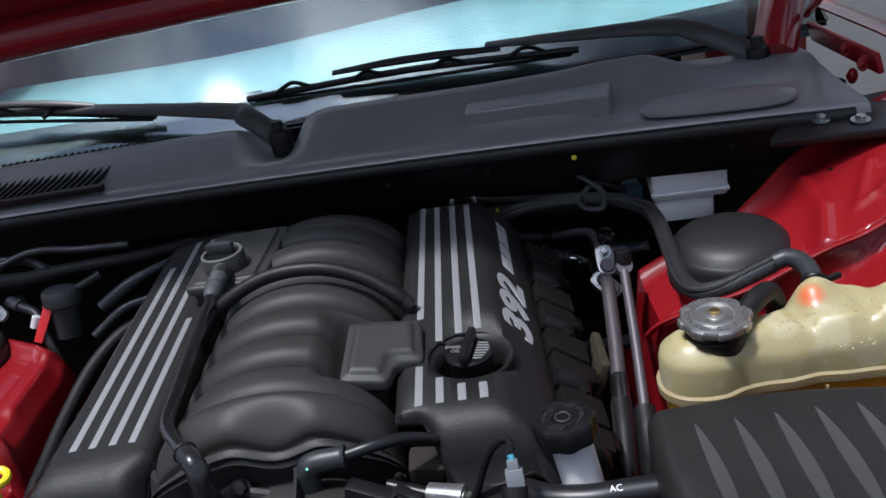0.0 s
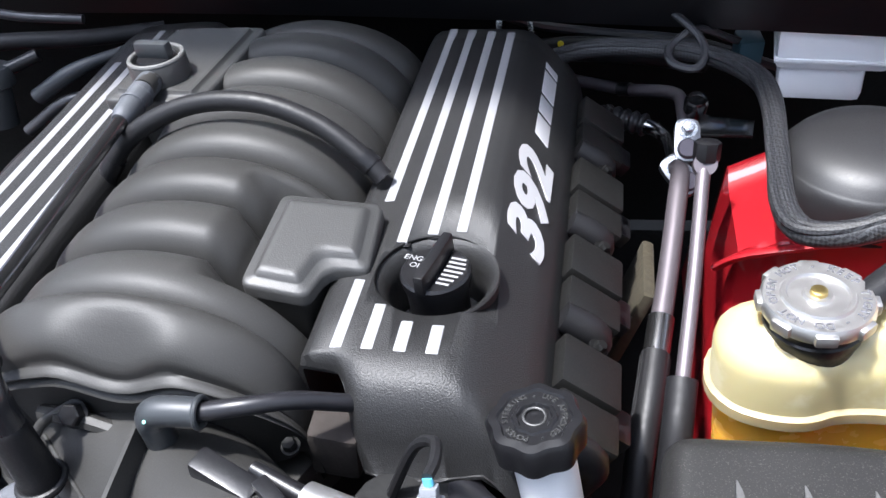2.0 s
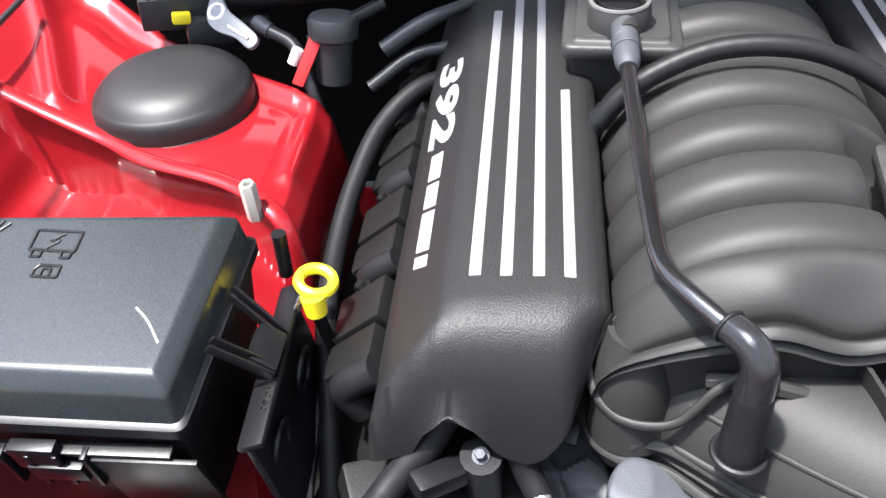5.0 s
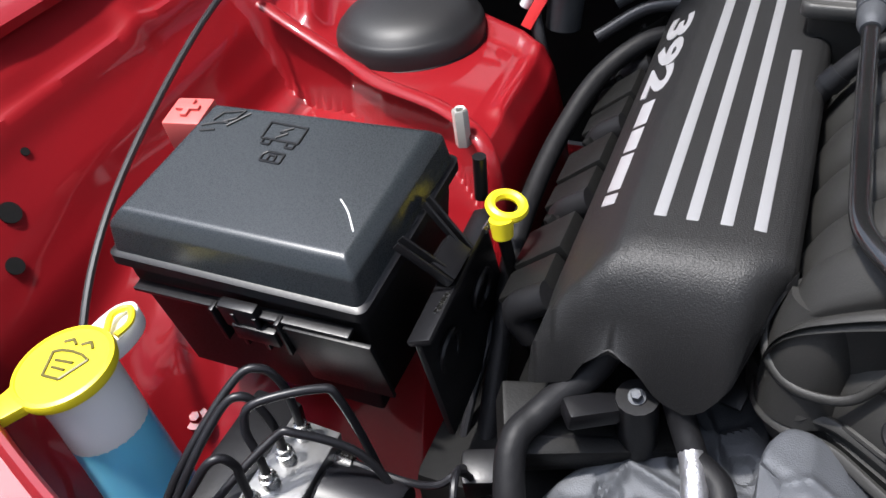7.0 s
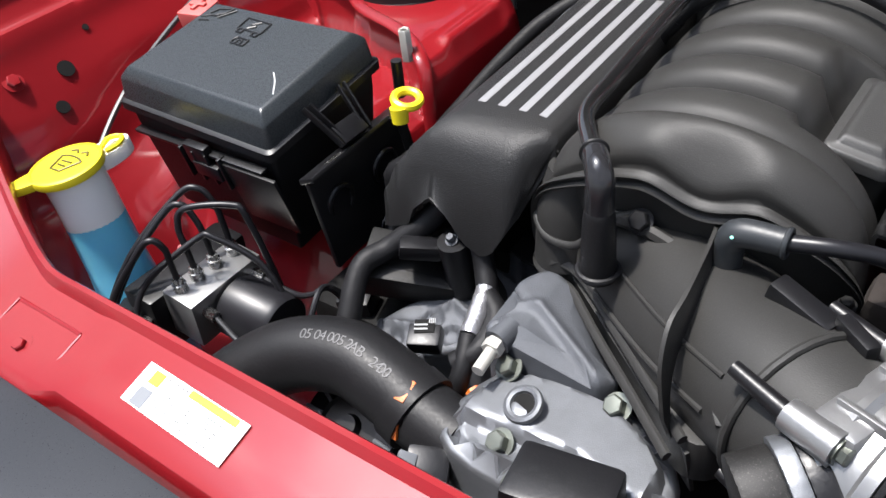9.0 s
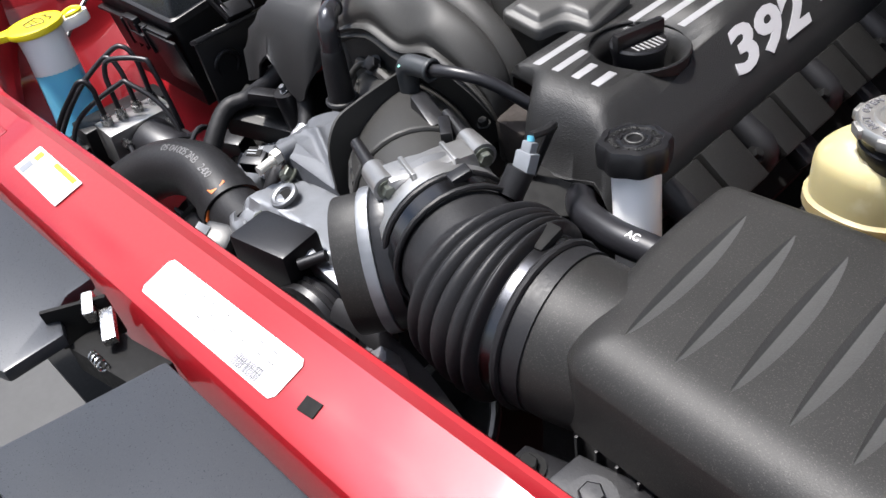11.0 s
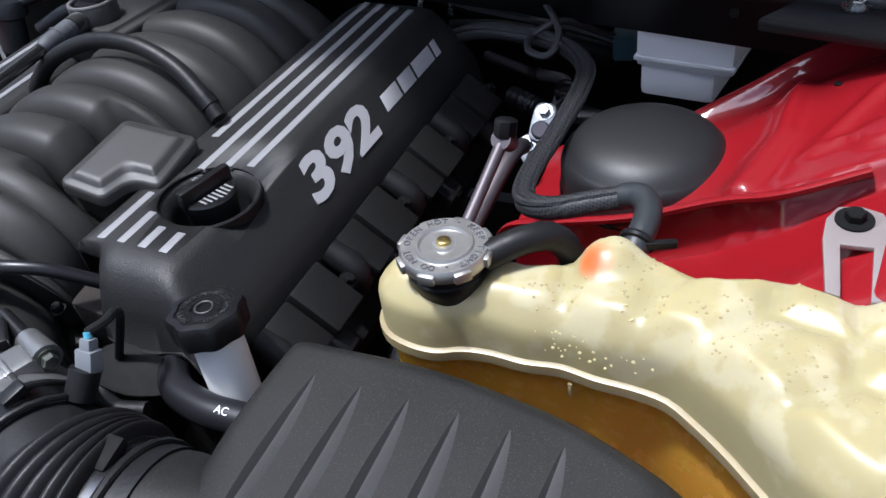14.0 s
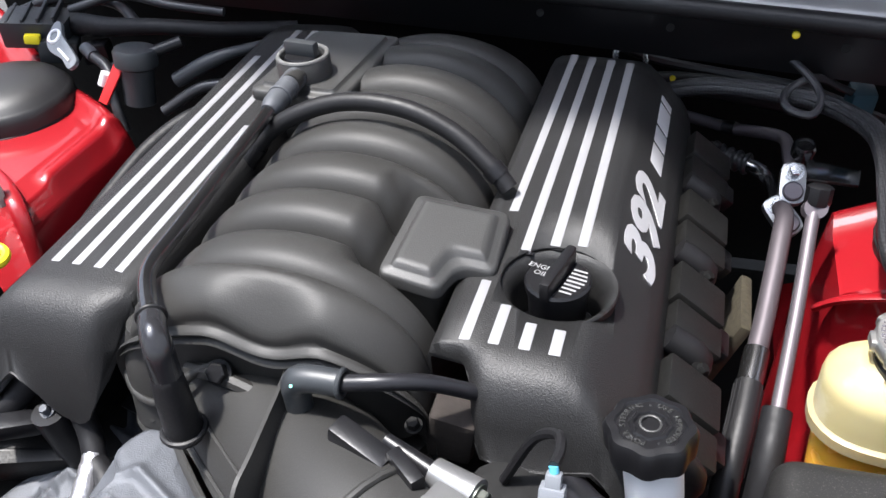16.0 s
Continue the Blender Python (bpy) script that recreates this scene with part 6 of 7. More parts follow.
part("plus", box(0.006, 0.022, 0.0028, at(-0.612, 0.045, 0.8845, 6, 0, 8), 0.0005), M_PINK, jump)
part("post", box(0.02, 0.03, 0.11, at(-0.617, 0.045, 0.79), 0.003), M_BLACK, jump)
stud = solo("mounting_stud", lathe([(0.0075, 0.800), (0.0075, 0.836), (0.006, 0.838), (0.004, 0.837), (0.0038, 0.828), (0.001, 0.828)], at(-0.413, 0.160, 0, 0, 0, 15), 6), M_NICKEL, "pale grey hexagonal metal stud on the fender", "stud")
solo("hood_cable", tube([(-0.72, 0.42, 0.90), (-0.71, 0.24, 0.892), (-0.690, 0.06, 0.845), (-0.660, -0.07, 0.800), (-0.625, -0.16, 0.74), (-0.60, -0.20, 0.66)], 0.0035, 8, 8), M_CABLE, "thin black hood release cable along the fender", "cable")

# ---- dipstick ----
dip = thing("dipstick", (-0.33, 0.06, 0.55), "yellow ring-handled oil dipstick in a dark tube", "dipstick")
part("ring", ringed((-0.334, 0.060, 0.818), (0.25, -0.05, 1.0), 0.0134, 0.0044, 1.1), M_YELLOW, dip)
part("collar", tube([(-0.334, 0.046, 0.816), (-0.333, 0.044, 0.800)], [0.0098, 0.0085], 16), M_YELLOW, dip)
part("tube", tube([(-0.333, 0.044, 0.803), (-0.325, 0.055, 0.70), (-0.31, 0.06, 0.56)], 0.0055, 10), M_DARK, dip)

# ---- washer bottle ----
washer = thing("washer_bottle", (-0.56, -0.18, 0.50), "white washer bottle with blue fluid and a yellow cap", "washer bottle")
part("neck", tube([(-0.579, -0.184, 0.807), (-0.574, -0.184, 0.782), (-0.570, -0.185, 0.752)], [0.031, 0.0305, 0.031], 28), M_WHITE, washer)
part("fluid", tube([(-0.570, -0.185, 0.752), (-0.562, -0.187, 0.70), (-0.553, -0.190, 0.63), (-0.545, -0.195, 0.52)], [0.031, 0.032, 0.037, 0.046], 28), M_BLUE, washer, "blue washer fluid showing through the plastic")
WC = Matrix.Translation((-0.580, -0.185, 0.812)) @ pose(0, 0, 0, 3, -3, 0)
w_cap = part("cap", lathe([(0.033, -0.006), (0.0375, -0.004), (0.0385, 0.0), (0.0375, 0.004), (0.0345, 0.005), (0.034, 0.0042), (0.001, 0.0045)], WC, 40), M_YELLOW, washer)
part("cap_tab", prism([(-0.014, -0.034), (0.014, -0.034), (0.010, -0.058), (-0.008, -0.058)], -0.005, 0.004, 0.002, WC @ pose(0, 0, 0, 0, 0, -25)), M_YELLOW, w_cap)
part("cap_strap", tube([WC @ Vector((0.010, 0.034, 0.001)), WC @ Vector((0.002, 0.052, 0.002)), WC @ Vector((0.010, 0.062, 0.0)), WC @ Vector((0.020, 0.050, 0.0)), WC @ Vector((0.018, 0.036, 0.0))], 0.0028, 8, 5), M_YELLOW, w_cap)
part("handle", prism(smooth_outline([(-0.014, 0.022), (0.014, 0.024), (0.018, 0.055), (0.004, 0.072), (-0.012, 0.060)], 4), -0.020, -0.004, 0.005, WC), M_WHITE, washer)
WS = bmesh.new()
for pts in ([(-0.016, 0.008), (-0.008, -0.012), (0.008, -0.012), (0.018, 0.008), (0.010, 0.011), (0.0, 0.012), (-0.010, 0.011), (-0.016, 0.008)], [(-0.008, 0.002), (0.008, 0.003)], [(-0.006, -0.004), (0.006, -0.004)], [(-0.014, 0.018), (-0.008, 0.022), (-0.002, 0.018)], [(0.002, 0.019), (0.008, 0.023), (0.014, 0.018)]):
    for a, b in zip(pts, pts[1:]):
        tube([WC @ Vector((*a, 0.0048)), WC @ Vector((*b, 0.0048))], 0.0013, 6, 1, bm=WS)
tagged(part("symbol", WS, M_OLIVE, w_cap, "moulded windscreen symbol"), kind="stuff")

# ---- brake modulator ----
brake = thing("brake_modulator", (-0.44, -0.15, 0.60), "machined aluminium brake modulator block with black pipes", "brake modulator")
part("block", box(0.044, 0.094, 0.056, at(-0.448, -0.153, 0.675, 0, 6, 0), 0.0015), M_ALUPLATE, brake)
part("motor", lathe([(0.030, 0), (0.034, 0.004), (0.034, 0.060), (0.031, 0.066), (0.012, 0.067), (0.011, 0.070), (0.001, 0.070)], aim((-0.424, -0.150, 0.667), (1, 0.05, -0.1)), 32), M_GLOSS, brake)
part("control_box", box(0.045, 0.13, 0.075, at(-0.497, -0.150, 0.660, 0, 4, 0), 0.005), M_BLACK, brake)
part("control_plug", box(0.05, 0.05, 0.05, at(-0.505, -0.220, 0.65, 0, 4, 20), 0.006), M_BLACK, brake)
PORTS = [(-0.452, -0.187, 0.706), (-0.451, -0.166, 0.706), (-0.450, -0.143, 0.706), (-0.449, -0.119, 0.706)]
RUNS = [[(-0.452, -0.187, 0.755), (-0.458, -0.193, 0.768), (-0.470, -0.205, 0.757), (-0.498, -0.241, 0.700), (-0.512, -0.258, 0.62)],
        [(-0.456, -0.163, 0.765), (-0.450, -0.153, 0.782), (-0.412, -0.127, 0.782), (-0.400, -0.122, 0.768), (-0.385, -0.12, 0.69), (-0.378, -0.12, 0.60)],
        [(-0.456, -0.143, 0.762), (-0.465, -0.147, 0.778), (-0.478, -0.160, 0.772), (-0.495, -0.205, 0.732), (-0.512, -0.245, 0.670), (-0.52, -0.26, 0.60)],
        [(-0.452, -0.119, 0.765), (-0.462, -0.124, 0.784), (-0.478, -0.140, 0.780), (-0.502, -0.200, 0.735), (-0.520, -0.243, 0.670), (-0.528, -0.26, 0.60)]]
for p, run in zip(PORTS, RUNS):
    fitting = part("fitting", lathe([(0.0075, -0.004), (0.0075, 0.006), (0.0055, 0.0065), (0.0055, 0.012), (0.003, 0.0125)], Matrix.Translation(p), 12), M_STEEL, brake, "plated pipe fitting")
    part("pipe", tube([(p[0], p[1], p[2] + 0.008), (p[0], p[1], p[2] + 0.035), *run], 0.0034, 10, 7), M_GLOSS, fitting, "glossy black brake pipe")
part("pipe", tube([(-0.480, -0.252, 0.62), (-0.473, -0.233, 0.690), (-0.470, -0.208, 0.722), (-0.440, -0.158, 0.752), (-0.425, -0.148, 0.752), (-0.388, -0.131, 0.720), (-0.362, -0.130, 0.665), (-0.355, -0.128, 0.60)], 0.0034, 10, 6), M_GLOSS, brake, "glossy black brake pipe")
for y in (-0.185, -0.118):
    part("fitting", tube([(-0.428, y, 0.684), (-0.410, y, 0.682)], 0.0065, 6), M_STEEL, brake)
part("pipe", tube([(-0.412, -0.185, 0.682), (-0.36, -0.195, 0.675), (-0.325, -0.185, 0.67), (-0.312, -0.155, 0.69), (-0.318, -0.12, 0.71), (-0.33, -0.08, 0.66)], 0.003, 8, 6), M_GLOSS, brake)
part("pipe", tube([(-0.412, -0.118, 0.682), (-0.36, -0.122, 0.685), (-0.33, -0.125, 0.70), (-0.318, -0.11, 0.70), (-0.32, -0.08, 0.63)], 0.003, 8, 6), M_GLOSS, brake)

# ---- radiator hose and aluminium front castings ----
rad_hose = thing("radiator_hose", (-0.25, -0.2, 0.62), "thick black radiator hose with printed white numbers", "radiator hose")
HOSE = [(-0.395, -0.285, 0.60), (-0.350, -0.242, 0.660), (-0.295, -0.198, 0.698), (-0.235, -0.178, 0.710), (-0.185, -0.180, 0.703), (-0.150, -0.186, 0.694)]
part("hose", tube(HOSE, 0.0335, 32, 8), M_RUBBER, rad_hose)
path_ = spline(HOSE, 24)
chars = []
for k, c in enumerate("05040052AB  2400"):
    if c == " ":
        continue
    s = int(len(path_) * (0.505 + 0.0205 * k))
    p, ahead = path_[s], (path_[s + 1] - path_[s]).normalized()
    out = Vector((0.02, -0.28, 0.96))
    out = (out - ahead * out.dot(ahead)).normalized()
    side_ = out.cross(ahead)
    m = Matrix((ahead, side_, out)).transposed().to_4x4()
    chars.append(words(c, 0.0135, Matrix.Translation(p + out * 0.0337) @ m, 0.00015))
lettered("print", join_words(chars), M_HOSEINK, rad_hose, "grey printed part number")
part("clamp", tube([(-0.168, -0.183, 0.699), (-0.150, -0.186, 0.694)], 0.0358, 30), M_RUBBER, rad_hose)
for a in (20, 75):
    part("clip", box(0.010, 0.020, 0.006, Matrix.Translation((-0.155, -0.186 - 0.030 * math.cos(radians(a)), 0.694 + 0.034 * math.sin(radians(a)))) @ pose(0, 0, 0, 90 - a, 0, 0), 0.001), M_ORANGE, rad_hose, "orange clip")
part("outlet", tube([(-0.152, -0.186, 0.695), (-0.105, -0.192, 0.690)], 0.031, 28), M_RUBBER, rad_hose)

house = thing("thermostat_housing", (-0.03, -0.15, 0.60), "cast aluminium thermostat housing on the engine front", "thermostat housing")
CAST = smooth_outline([(-0.112, -0.210), (-0.030, -0.225), (0.045, -0.215), (0.060, -0.16), (0.01, -0.120), (-0.050, -0.112), (-0.108, -0.135)], 4)
part("casting", pillow(CAST, lambda x, y, d: 0.720 - soft_edge(d, 0.006) + 0.012 * step(0.010, 0.016, d) * step(-0.118, -0.128, y + 0.25 * x) - 0.010 * step(0.014, 0.006, near((x, y), [((-0.095, -0.198), (-0.01, -0.192)), ((-0.01, -0.192), (0.035, -0.205))])) + 0.006 * math.exp(-(near((x, y), [((-0.062, -0.165), (-0.062, -0.165))]) / 0.013) ** 6), 0.55, 0.0035), M_ALU, house)
part("port_rim", ringed((-0.062, -0.166, 0.7385), (-0.1, -0.35, 0.9), 0.0125, 0.0035), M_ALU, house)
part("port", lathe([(0.011, 0), (0.0105, 0.001), (0.001, 0.0012)], aim((-0.062, -0.166, 0.7375), (-0.1, -0.35, 0.9)), 20), M_DARK, house, "dark port in the casting")
EGR = rounded([(-0.120, -0.072), (-0.106, -0.050), (-0.080, -0.056), (-0.010, -0.113), (-0.022, -0.128), (-0.118, -0.134)], [0.012, 0.010, 0.012, 0.004, 0.004, 0.008], 4)
EGR_RIDGES = [((-0.112, -0.100), (-0.090, -0.092)), ((-0.090, -0.092), (-0.026, -0.120)), ((-0.112, -0.124), (-0.030, -0.1245))]
part("bracket", pillow(EGR, lambda x, y, d: 0.768 - soft_edge(d, 0.004) - 0.35 * max(0, x + 0.09) - 0.004 * step(-0.004, 0.010, -0.094 - 0.42 * (x + 0.09) - y) + 0.0035 * math.exp(-(near((x, y), EGR_RIDGES) / 0.0042) ** 2), 0.60, 0.0024), M_ALUGREY, house, "rough grey cast bracket")
part("boss", tube([(-0.102, -0.116, 0.757), (-0.104, -0.136, 0.756)], 0.0115, 18), M_ALUGREY, house)
part("stud", tube([(-0.104, -0.134, 0.756), (-0.102, -0.166, 0.753)], 0.0052, 12), M_NICKEL, house)
part("stud_nut", tube([(-0.104, -0.136, 0.756), (-0.1035, -0.145, 0.755)], 0.0088, 6), M_NICKEL, house)
for p in ((-0.092, -0.138, 0.736), (-0.004, -0.128, 0.730), (-0.065, -0.195, 0.722), (-0.04, -0.214, 0.715)):
    bolt("bolt", p, (-0.2, -0.5, 0.8), house, 0.0085, 0.009, 0.012, M_BOLT)
part("paint_mark", lathe([(0.004, 0), (0.003, 0.0006), (0.001, 0.0007)], aim((-0.032, -0.150, 0.7295), (0, -0.2, 1)), 10), M_GREEN, house, "green paint mark")
part("paint_mark", lathe([(0.0035, 0), (0.003, 0.0006), (0.001, 0.0007)], aim((-0.038, -0.140, 0.7285), (0, -0.2, 1)), 10), M_PRINT, house, "white paint mark")
part("inlet_box", prism([(-0.040, -0.022), (0.035, -0.026), (0.038, 0.022), (-0.036, 0.026)], 0.70, 0.757, 0.006, at(0.003, -0.220, 0, 0, 0, 12)), M_BLACK, house)
part("sensor", tube([(0.045, -0.225, 0.742), (0.062, -0.205, 0.748)], 0.006, 10), M_BLACK, house)

# timing cover and head face behind the radiator hose
timing = thing("timing_cover", (-0.18, -0.05, 0.60), "bare aluminium timing cover below the engine cover", "timing cover")
TIM = rounded([(-0.268, -0.112), (-0.250, -0.080), (-0.215, -0.050), (-0.195, 0.0), (-0.165, 0.022), (-0.125, 0.012), (-0.108, -0.03), (-0.108, -0.095), (-0.150, -0.112), (-0.175, -0.100), (-0.205, -0.128), (-0.245, -0.132)], 0.012, 4)
TIM_RIDGES = [((-0.262, -0.108), (-0.225, -0.098)), ((-0.225, -0.098), (-0.205, -0.062)), ((-0.225, -0.098), (-0.200, -0.122)), ((-0.205, -0.062), (-0.165, -0.075)), ((-0.165, -0.075), (-0.150, -0.105)),
              ((-0.185, -0.020), (-0.150, -0.030)), ((-0.150, -0.030), (-0.118, -0.012)), ((-0.150, -0.030), (-0.140, -0.065)), ((-0.140, -0.065), (-0.112, -0.070)), ((-0.165, -0.075), (-0.140, -0.065)), ((-0.175, 0.010), (-0.150, -0.030))]
TIM_POCKETS = [(-0.215, -0.084, 0.012), (-0.190, -0.092, 0.011), (-0.168, -0.048, 0.014), (-0.128, -0.045, 0.012), (-0.238, -0.116, 0.010), (-0.135, -0.088, 0.011)]


def timing_top(x, y, d):
    z = 0.694 + 0.30 * (y + 0.06) - soft_edge(d, 0.005) + 0.0055 * math.exp(-(near((x, y), TIM_RIDGES) / 0.0042) ** 2)
    for px, py, pr in TIM_POCKETS:
        z -= 0.006 * step(pr, 0.55 * pr, math.hypot(x - px, y - py))
    return z



part("casting", pillow(TIM, timing_top, 0.55, 0.0025), M_ALUGREY, timing, angle=40)
part("flange", prism([(-0.075, -0.030), (0.070, -0.022), (0.075, 0.030), (-0.075, 0.030)], -0.020, 0.014, 0.004, at(-0.232, -0.045, 0.706, 14, 12, 24)), M_COIL, timing, "black flange under the cover")
part("flange_rib", box(0.070, 0.005, 0.010, at(-0.249, -0.070, 0.717, 14, 12, 24), 0.0015), M_BLACK, timing)
part("flange_rib", box(0.005, 0.034, 0.012, at(-0.269, -0.062, 0.711, 14, 12, 24), 0.0015), M_BLACK, timing)
# Added near-black block: stands for the deep shade over the red apron.
part("shade_block", box(0.14, 0.44, 0.12, at(-0.300, 0.12, 0.60), 0.01), M_DARK, timing, "dark block added for the shade beside the engine")
part("grip_pad", box(0.035, 0.028, 0.006, at(-0.150, -0.005, 0.738, 22, 0, -15), 0.001), M_BLACK, timing)
tape = thing("taped_harness", (-0.22, -0.06, 0.70), "black taped wiring harness with foil sleeve", "harness")
part("trunk", tube([(-0.225, -0.030, 0.785), (-0.240, -0.045, 0.765), (-0.268, -0.070, 0.742), (-0.280, -0.100, 0.735), (-0.270, -0.140, 0.70), (-0.262, -0.165, 0.66)], [0.011, 0.012, 0.011, 0.011, 0.012, 0.011], 12, 8), M_TAPE, tape)
part("branch", tube([(-0.180, -0.045, 0.765), (-0.172, -0.052, 0.745), (-0.160, -0.068, 0.728)], 0.010, 12, 6), M_TAPE, tape)
part("foil_sleeve", tube([(-0.163, -0.064, 0.732), (-0.157, -0.085, 0.727), (-0.152, -0.110, 0.718)], lambda s: 0.0092 + 0.0003 * math.sin(s * 23), 14, 12), M_FOIL, tape, "crinkled silver foil sleeve")
part("branch", tube([(-0.152, -0.110, 0.718), (-0.145, -0.135, 0.70), (-0.15, -0.15, 0.67)], 0.009, 12, 6), M_TAPE, tape)
part("branch", tube([(-0.160, -0.070, 0.728), (-0.140, -0.085, 0.722), (-0.138, -0.115, 0.712), (-0.155, -0.130, 0.700)], 0.011, 12, 6), M_TAPE, tape)
part("connector", box(0.030, 0.022, 0.018, at(-0.190, -0.125, 0.708, 15, 0, 25), 0.003), M_BLACK, tape)
part("connector", box(0.040, 0.020, 0.016, at(-0.232, -0.066, 0.752, 0, 10, 35), 0.004), M_BLACK, tape)
part("tag", box(0.018, 0.013, 0.002, at(-0.192, -0.121, 0.719, 20, 0, 30), 0.0004), M_DARK, tape)
part("tag_print", bars([(-0.009, 0.000 - 0.004 * k, 0.012, 0.0015) for k in range(2)] + [(0.004 + 0.0016 * i, 0.002, 0.0008, 0.005) for i in range(4)], Matrix.Translation((-0.192, -0.121, 0.7205)) @ pose(0, 0, 0, 20, 0, 30)), M_GREY, tape)
part("orange_wire", tube([(-0.13, -0.14, 0.69), (-0.115, -0.15, 0.685), (-0.11, -0.165, 0.69)], 0.008, 8, 5), M_ORANGE, tape)
for p in ((-0.203, -0.055, 0.764), (-0.108, -0.010, 0.790)):
    bolt("bolt", p, (0, -0.4, 0.9), tape, 0.0042, 0.007, 0.0062, M_ALUGREY)
part("boss", tube([(-0.203, -0.054, 0.763), (-0.203, -0.046, 0.70)], 0.015, 14), M_BLACK, tape)
part("boss", tube([(-0.108, -0.009, 0.790), (-0.108, -0.005, 0.70)], 0.012, 14), M_BLACK, tape)

# ---- belt drive at the front ----
ALT = (-0.224, -0.196, 0.636)
alt = thing("alternator", (-0.25, -0.19, 0.56), "ribbed black alternator under the radiator hose", "alternator")
part("body", lathe([(0.052, -0.03), (0.055, 0.0), (0.050, 0.018), (0.030, 0.022), (0.028, 0.018), (0.012, 0.018), (0.010, 0.026), (0.001, 0.026)], aim(ALT, (0, -0.5, 0.85)), 36), M_BLACK, alt)
for k in range(14):
    a = 2 * math.pi * k / 14
    part("fin", box(0.004, 0.020, 0.006, aim(ALT, (0, -0.5, 0.85)) @ at(0.040 * math.cos(a), 0.040 * math.sin(a), 0.020, 0, 0, math.degrees(a) + 90), 0.001), M_ALUGREY, alt)
pump = thing("water_pump_drive", (0.12, -0.22, 0.66), "oval black and silver pump cover with belt pulley", "pump")
OV = [(0.034 * math.cos(a), 0.060 * math.sin(a)) for a in (2 * math.pi * k / 40 for k in range(40))]
OY, OZ = Vector((-0.50, 0.34, 0.79)).normalized(), Vector((-0.72, -0.62, -0.19)).normalized()
OF = Matrix.Translation((0.150, -0.200, 0.786)) @ Matrix((OY.cross(OZ), OY, OZ)).transposed().to_4x4()
part("back_plate", prism([(x * 1.0, y) for x, y in OV], -0.016, -0.002, 0.003, OF), M_BLACK, pump)
part("silver_band", prism([(x * 1.04, y * 1.02) for x, y in OV], -0.002, 0.009, 0.002, OF), M_ALU, pump)
part("front_plate", prism([(x * 0.97, y * 0.97) for x, y in OV], 0.009, 0.034, 0.006, OF), M_AIRBOX, pump)
part("pulley", lathe([(0.012, -0.012), (0.045, -0.012), (0.047, -0.006), (0.044, -0.003), (0.047, 0.0), (0.044, 0.003), (0.047, 0.006), (0.045, 0.012), (0.040, 0.013), (0.034, 0.006), (0.014, 0.006), (0.012, 0.013), (0.001, 0.013)], aim((0.055, -0.232, 0.680), (0.1, -1, 0.1)), 40), M_BLACK, pump)
part("belt", tube([(0.09, -0.228, 0.715), (0.13, -0.226, 0.715), (0.18, -0.222, 0.69), (0.22, -0.22, 0.65)], 0.011, 8, 4, flat=0.25), M_RUBBER, pump, "black ribbed drive belt")
part("bracket", box(0.12, 0.012, 0.05, at(0.05, -0.205, 0.715, 10, 15, 0), 0.004), M_ALU, pump)
cup = thing("idler", (0.155, -0.235, 0.62), "dark cast idler with centre bolt", "idler")
part("hub", lathe([(0.026, -0.02), (0.028, 0.0), (0.024, 0.012), (0.014, 0.014), (0.012, 0.010), (0.001, 0.010)], aim((0.155, -0.238, 0.683), (-0.3, -0.6, 0.7)), 28), M_ALUDARK, cup)
for k in range(5):
    a = 2 * math.pi * k / 5
    part("lug", box(0.012, 0.010, 0.014, aim((0.155, -0.238, 0.683), (-0.3, -0.6, 0.7)) @ at(0.022 * math.cos(a), 0.022 * math.sin(a), 0.008, 0, 0, math.degrees(a)), 0.002), M_ALUDARK, cup)
fan = thing("fan_shroud", (0.25, -0.25, 0.55), "dark plastic fan shroud opening behind the support", "fan shroud")
part("rim", ringed((0.205, -0.225, 0.63), (-0.35, -0.55, 0.75), 0.070, 0.005), M_BLACK, fan)
part("throat", lathe([(0.068, -0.06), (0.069, 0.0), (0.066, 0.001), (0.064, -0.055), (0.02, -0.058)], aim((0.205, -0.225, 0.63), (-0.35, -0.55, 0.75)), 36), M_DARK, fan)
clipset = thing("hose_sensor", (-0.11, -0.225, 0.66), "dark plastic sensor and plug below the radiator hose", "sensor")
part("body", box(0.034, 0.030, 0.040, at(-0.115, -0.226, 0.690, 20, 10, 30), 0.005), M_BLACK, clipset)
part("plug", box(0.022, 0.020, 0.024, at(-0.105, -0.246, 0.678, 20, 10, 30), 0.003), M_DARK, clipset)
part("tab", box(0.014, 0.016, 0.006, at(-0.122, -0.240, 0.712, 20, 30, 30), 0.001), M_GREY, clipset)

# ---- rear corner wiring on the dipstick side ----
rear = thing("rear_wiring", (-0.40, 0.42, 0.78), "grey canister, plugs and taped cables near the firewall", "wiring")
part("canister", lathe([(0.019, -0.055), (0.020, -0.010), (0.026, -0.006), (0.027, 0.010), (0.024, 0.015), (0.001, 0.016)], Matrix.Translation((-0.380, 0.395, 0.862)) @ pose(0, 0, 0, -8, 6, 0), 24), M_GREYBLACK, rear)
part("canister_spout", tube([(-0.362, 0.405, 0.868), (-0.330, 0.425, 0.876)], 0.0075, 10), M_BLACK, rear)
part("trunk", tube([(-0.60, 0.50, 0.86), (-0.52, 0.475, 0.868), (-0.45, 0.455, 0.876), (-0.38, 0.455, 0.880), (-0.30, 0.475, 0.872), (-0.22, 0.52, 0.86)], [0.016, 0.016, 0.012, 0.010, 0.010, 0.010], 12, 8), M_TAPE, rear)
part("plug", box(0.05, 0.030, 0.030, at(-0.535, 0.445, 0.845, 0, 10, 25), 0.004), M_GREYBLACK, rear)
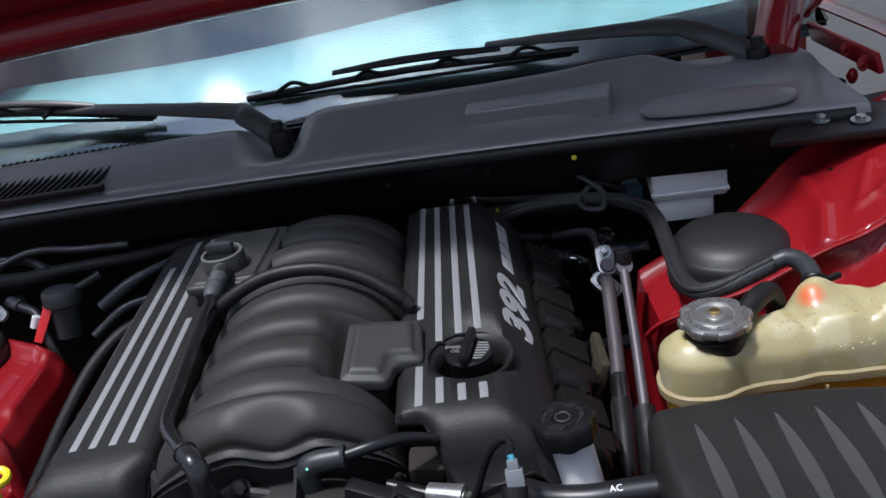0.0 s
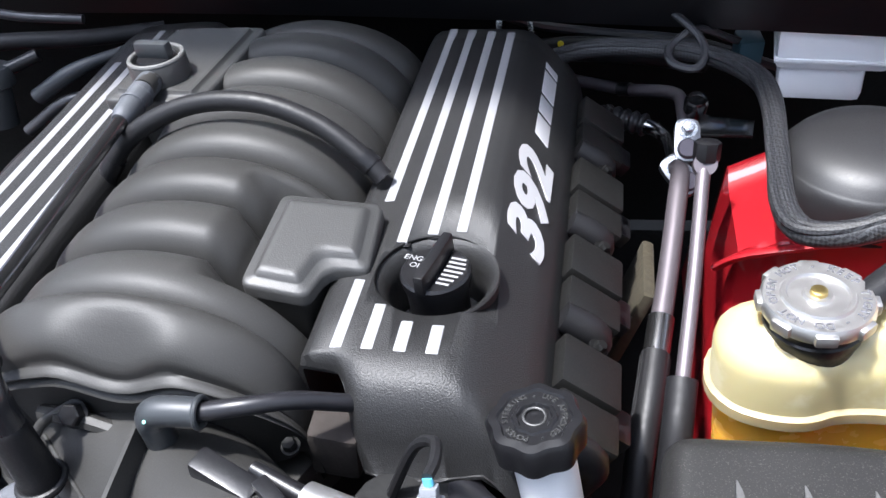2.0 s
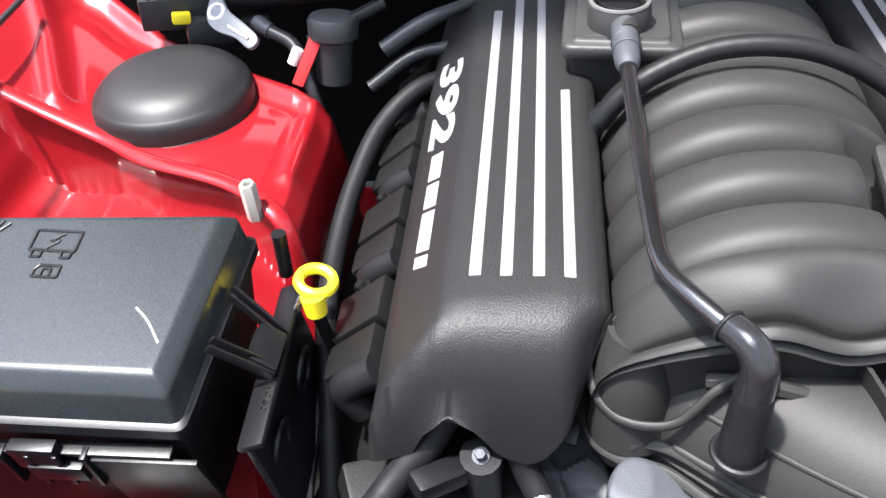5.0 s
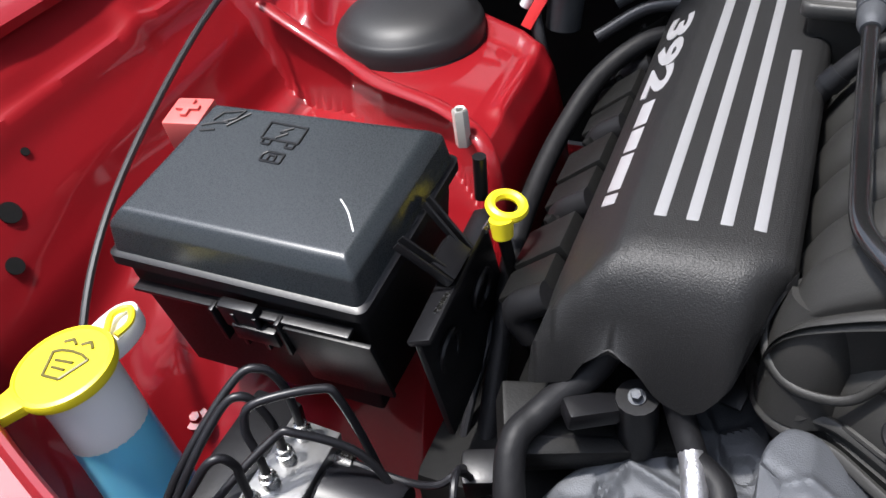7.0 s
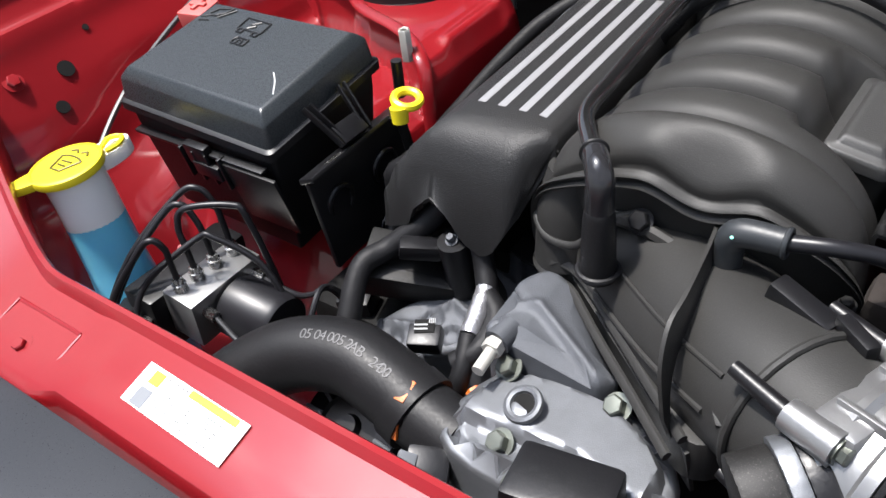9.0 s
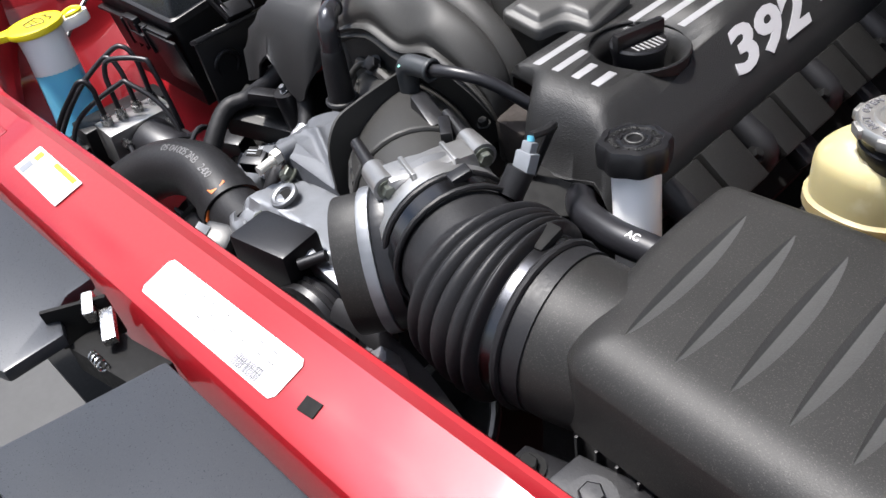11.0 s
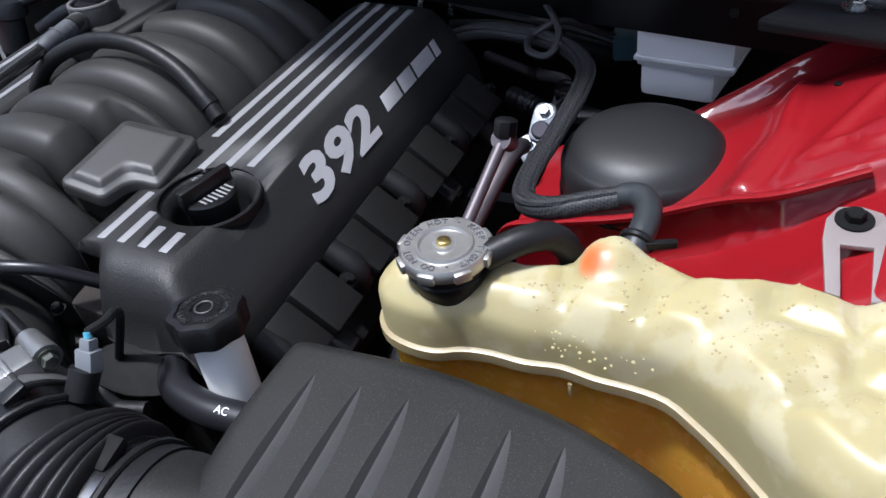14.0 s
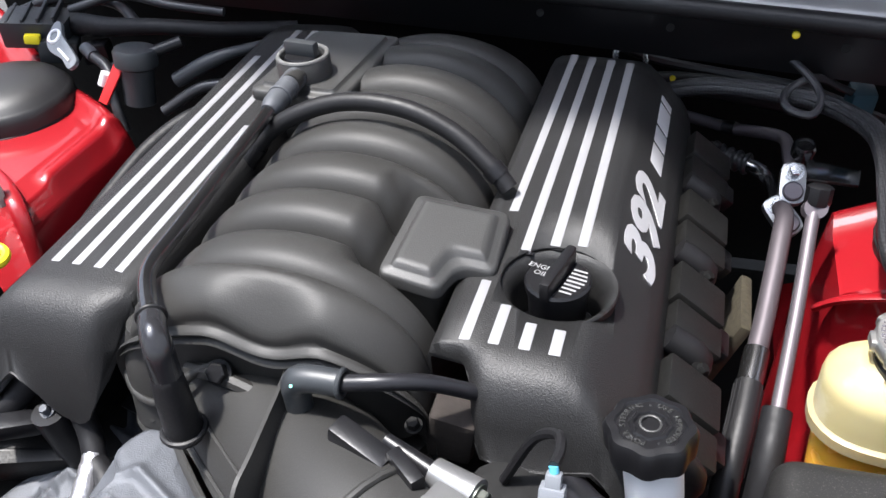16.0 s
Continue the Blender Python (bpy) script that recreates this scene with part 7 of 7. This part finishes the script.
part("plug", box(0.034, 0.026, 0.026, at(-0.480, 0.450, 0.842, 0, -5, 15), 0.004), M_BLACK, rear)
part("plug", box(0.020, 0.012, 0.012, at(-0.555, 0.425, 0.866, 0, 10, 25), 0.003), M_YELLOW, rear)
CLIP = at(-0.492, 0.405, 0.868, 38, 8, -24)
clip_ = part("white_clip", prism(smooth_outline([(-0.036, 0.020), (-0.030, -0.004), (-0.012, -0.014), (0.014, -0.014), (0.036, -0.020), (0.040, -0.006), (0.016, 0.004), (-0.010, 0.012), (-0.026, 0.024)], 3), -0.003, 0.003, 0.0012, CLIP), M_GREY, rear, "pale plastic connector lever")
part("eye", ringed(CLIP @ Vector((-0.021, 0.005, 0.003)), CLIP.to_3x3() @ Vector((0, 0, 1)), 0.0085, 0.0022), M_WHITE, clip_)
part("rib", box(0.030, 0.003, 0.006, CLIP @ at(0.016, -0.008, 0.003, 0, 0, -10), 0.001), M_WHITE, clip_)
part("module", prism([(-0.045, -0.022), (0.040, -0.026), (0.046, 0.020), (-0.040, 0.026)], -0.018, 0.020, 0.004, at(-0.565, 0.455, 0.868, 8, 6, 22)), M_GREYBLACK, rear, "grey connector body")
for k in range(4):
    part("module_rib", box(0.004, 0.050, 0.008, at(-0.595 + 0.019 * k, 0.445 + 0.007 * k, 0.889, 8, 6, 22), 0.001), M_GREYBLACK, rear)
part("sleeve_band", tube([(-0.470, 0.418, 0.862), (-0.452, 0.408, 0.856)], 0.0085, 12), M_ALUGREY, rear, "silver cable sleeve")
part("cable", tube([(-0.452, 0.408, 0.856), (-0.425, 0.395, 0.845), (-0.41, 0.37, 0.82), (-0.40, 0.36, 0.78)], 0.007, 10, 6), M_CABLE, rear)
part("cable", tube([(-0.53, 0.48, 0.885), (-0.46, 0.50, 0.90), (-0.38, 0.49, 0.895), (-0.31, 0.50, 0.885)], 0.006, 10, 6), M_CABLE, rear)
part("cable", tube([(-0.62, 0.49, 0.875), (-0.56, 0.505, 0.892), (-0.48, 0.51, 0.885), (-0.42, 0.47, 0.87)], 0.0075, 10, 6), M_CABLE, rear)
for k in range(3):
    part("canister_rib", box(0.012, 0.003, 0.020, at(-0.400, 0.383 + 0.006 * k, 0.852, 0, 0, 10), 0.0008), M_GREYBLACK, rear)
part("red_tag", prism([(-0.008, -0.030), (0.004, -0.030), (0.008, 0.028), (-0.006, 0.028)], -0.0015, 0.0015, 0.0006, Matrix.Translation((-0.405, 0.372, 0.842)) @ pose(0, 0, 0, 60, 20, -10)), M_SHELLRED, rear, "red locking tab")
part("cap", tube([(-0.424, 0.375, 0.835), (-0.416, 0.378, 0.850)], 0.006, 10), M_WHITE, rear)
part("heater_hose", tube([(-0.330, 0.395, 0.838), (-0.290, 0.410, 0.858), (-0.255, 0.425, 0.868), (-0.20, 0.47, 0.868)], [0.0095, 0.0095, 0.0065, 0.0065], 12, 8), M_GREYBLACK, rear)
part("heater_hose", tube([(-0.345, 0.375, 0.805), (-0.30, 0.395, 0.830), (-0.26, 0.405, 0.835)], 0.007, 12, 8), M_CABLE, rear)
part("side_loom", tube([(-0.235, 0.385, 0.812), (-0.285, 0.360, 0.815), (-0.325, 0.315, 0.795), (-0.345, 0.250, 0.770), (-0.352, 0.180, 0.750), (-0.348, 0.10, 0.735), (-0.335, 0.02, 0.700), (-0.325, -0.06, 0.64), (-0.32, -0.12, 0.58)], 0.010, 12, 8), M_TAPE, rear)
part("side_loom", tube([(-0.275, 0.30, 0.79), (-0.305, 0.26, 0.76), (-0.30, 0.20, 0.74)], 0.008, 10, 6), M_TAPE, rear)
part("side_pipe", tube([(-0.352, 0.16, 0.745), (-0.345, 0.02, 0.705), (-0.345, -0.06, 0.65), (-0.34, -0.13, 0.57)], 0.004, 8, 6), M_GLOSS, rear)
part("junction", box(0.036, 0.03, 0.034, at(-0.312, -0.085, 0.665, 10, 0, 20), 0.005), M_BLACK, rear)
grime = thing("rusty_bracket", (0.145, -0.02, 0.76), "rusty brown exhaust bracket beside the plenum", "bracket")
part("plate", box(0.035, 0.03, 0.055, at(0.140, -0.022, 0.800, 10, 10, 0), 0.006), M_RUST, grime)
bolt("bolt", (0.118, -0.045, 0.820), (0, -0.3, 1), grime, 0.0048, 0.006, 0.0065, M_DARK)
flap = thing("dark_flap", (0.20, -0.065, 0.76), "black rubber flap and bellows under the cover edge", "seal")
part("flap", prism(smooth_outline([(-0.045, -0.012), (0.0, -0.022), (0.040, -0.008), (0.03, 0.014), (-0.03, 0.018)], 4), -0.003, 0.003, 0.002, at(0.205, -0.062, 0.792, 20, 5, 5)), M_DARK, flap)
part("roll", tube([(0.165, -0.075, 0.785), (0.195, -0.090, 0.778), (0.225, -0.085, 0.778)], 0.007, 10, 6), M_RUBBER, flap)
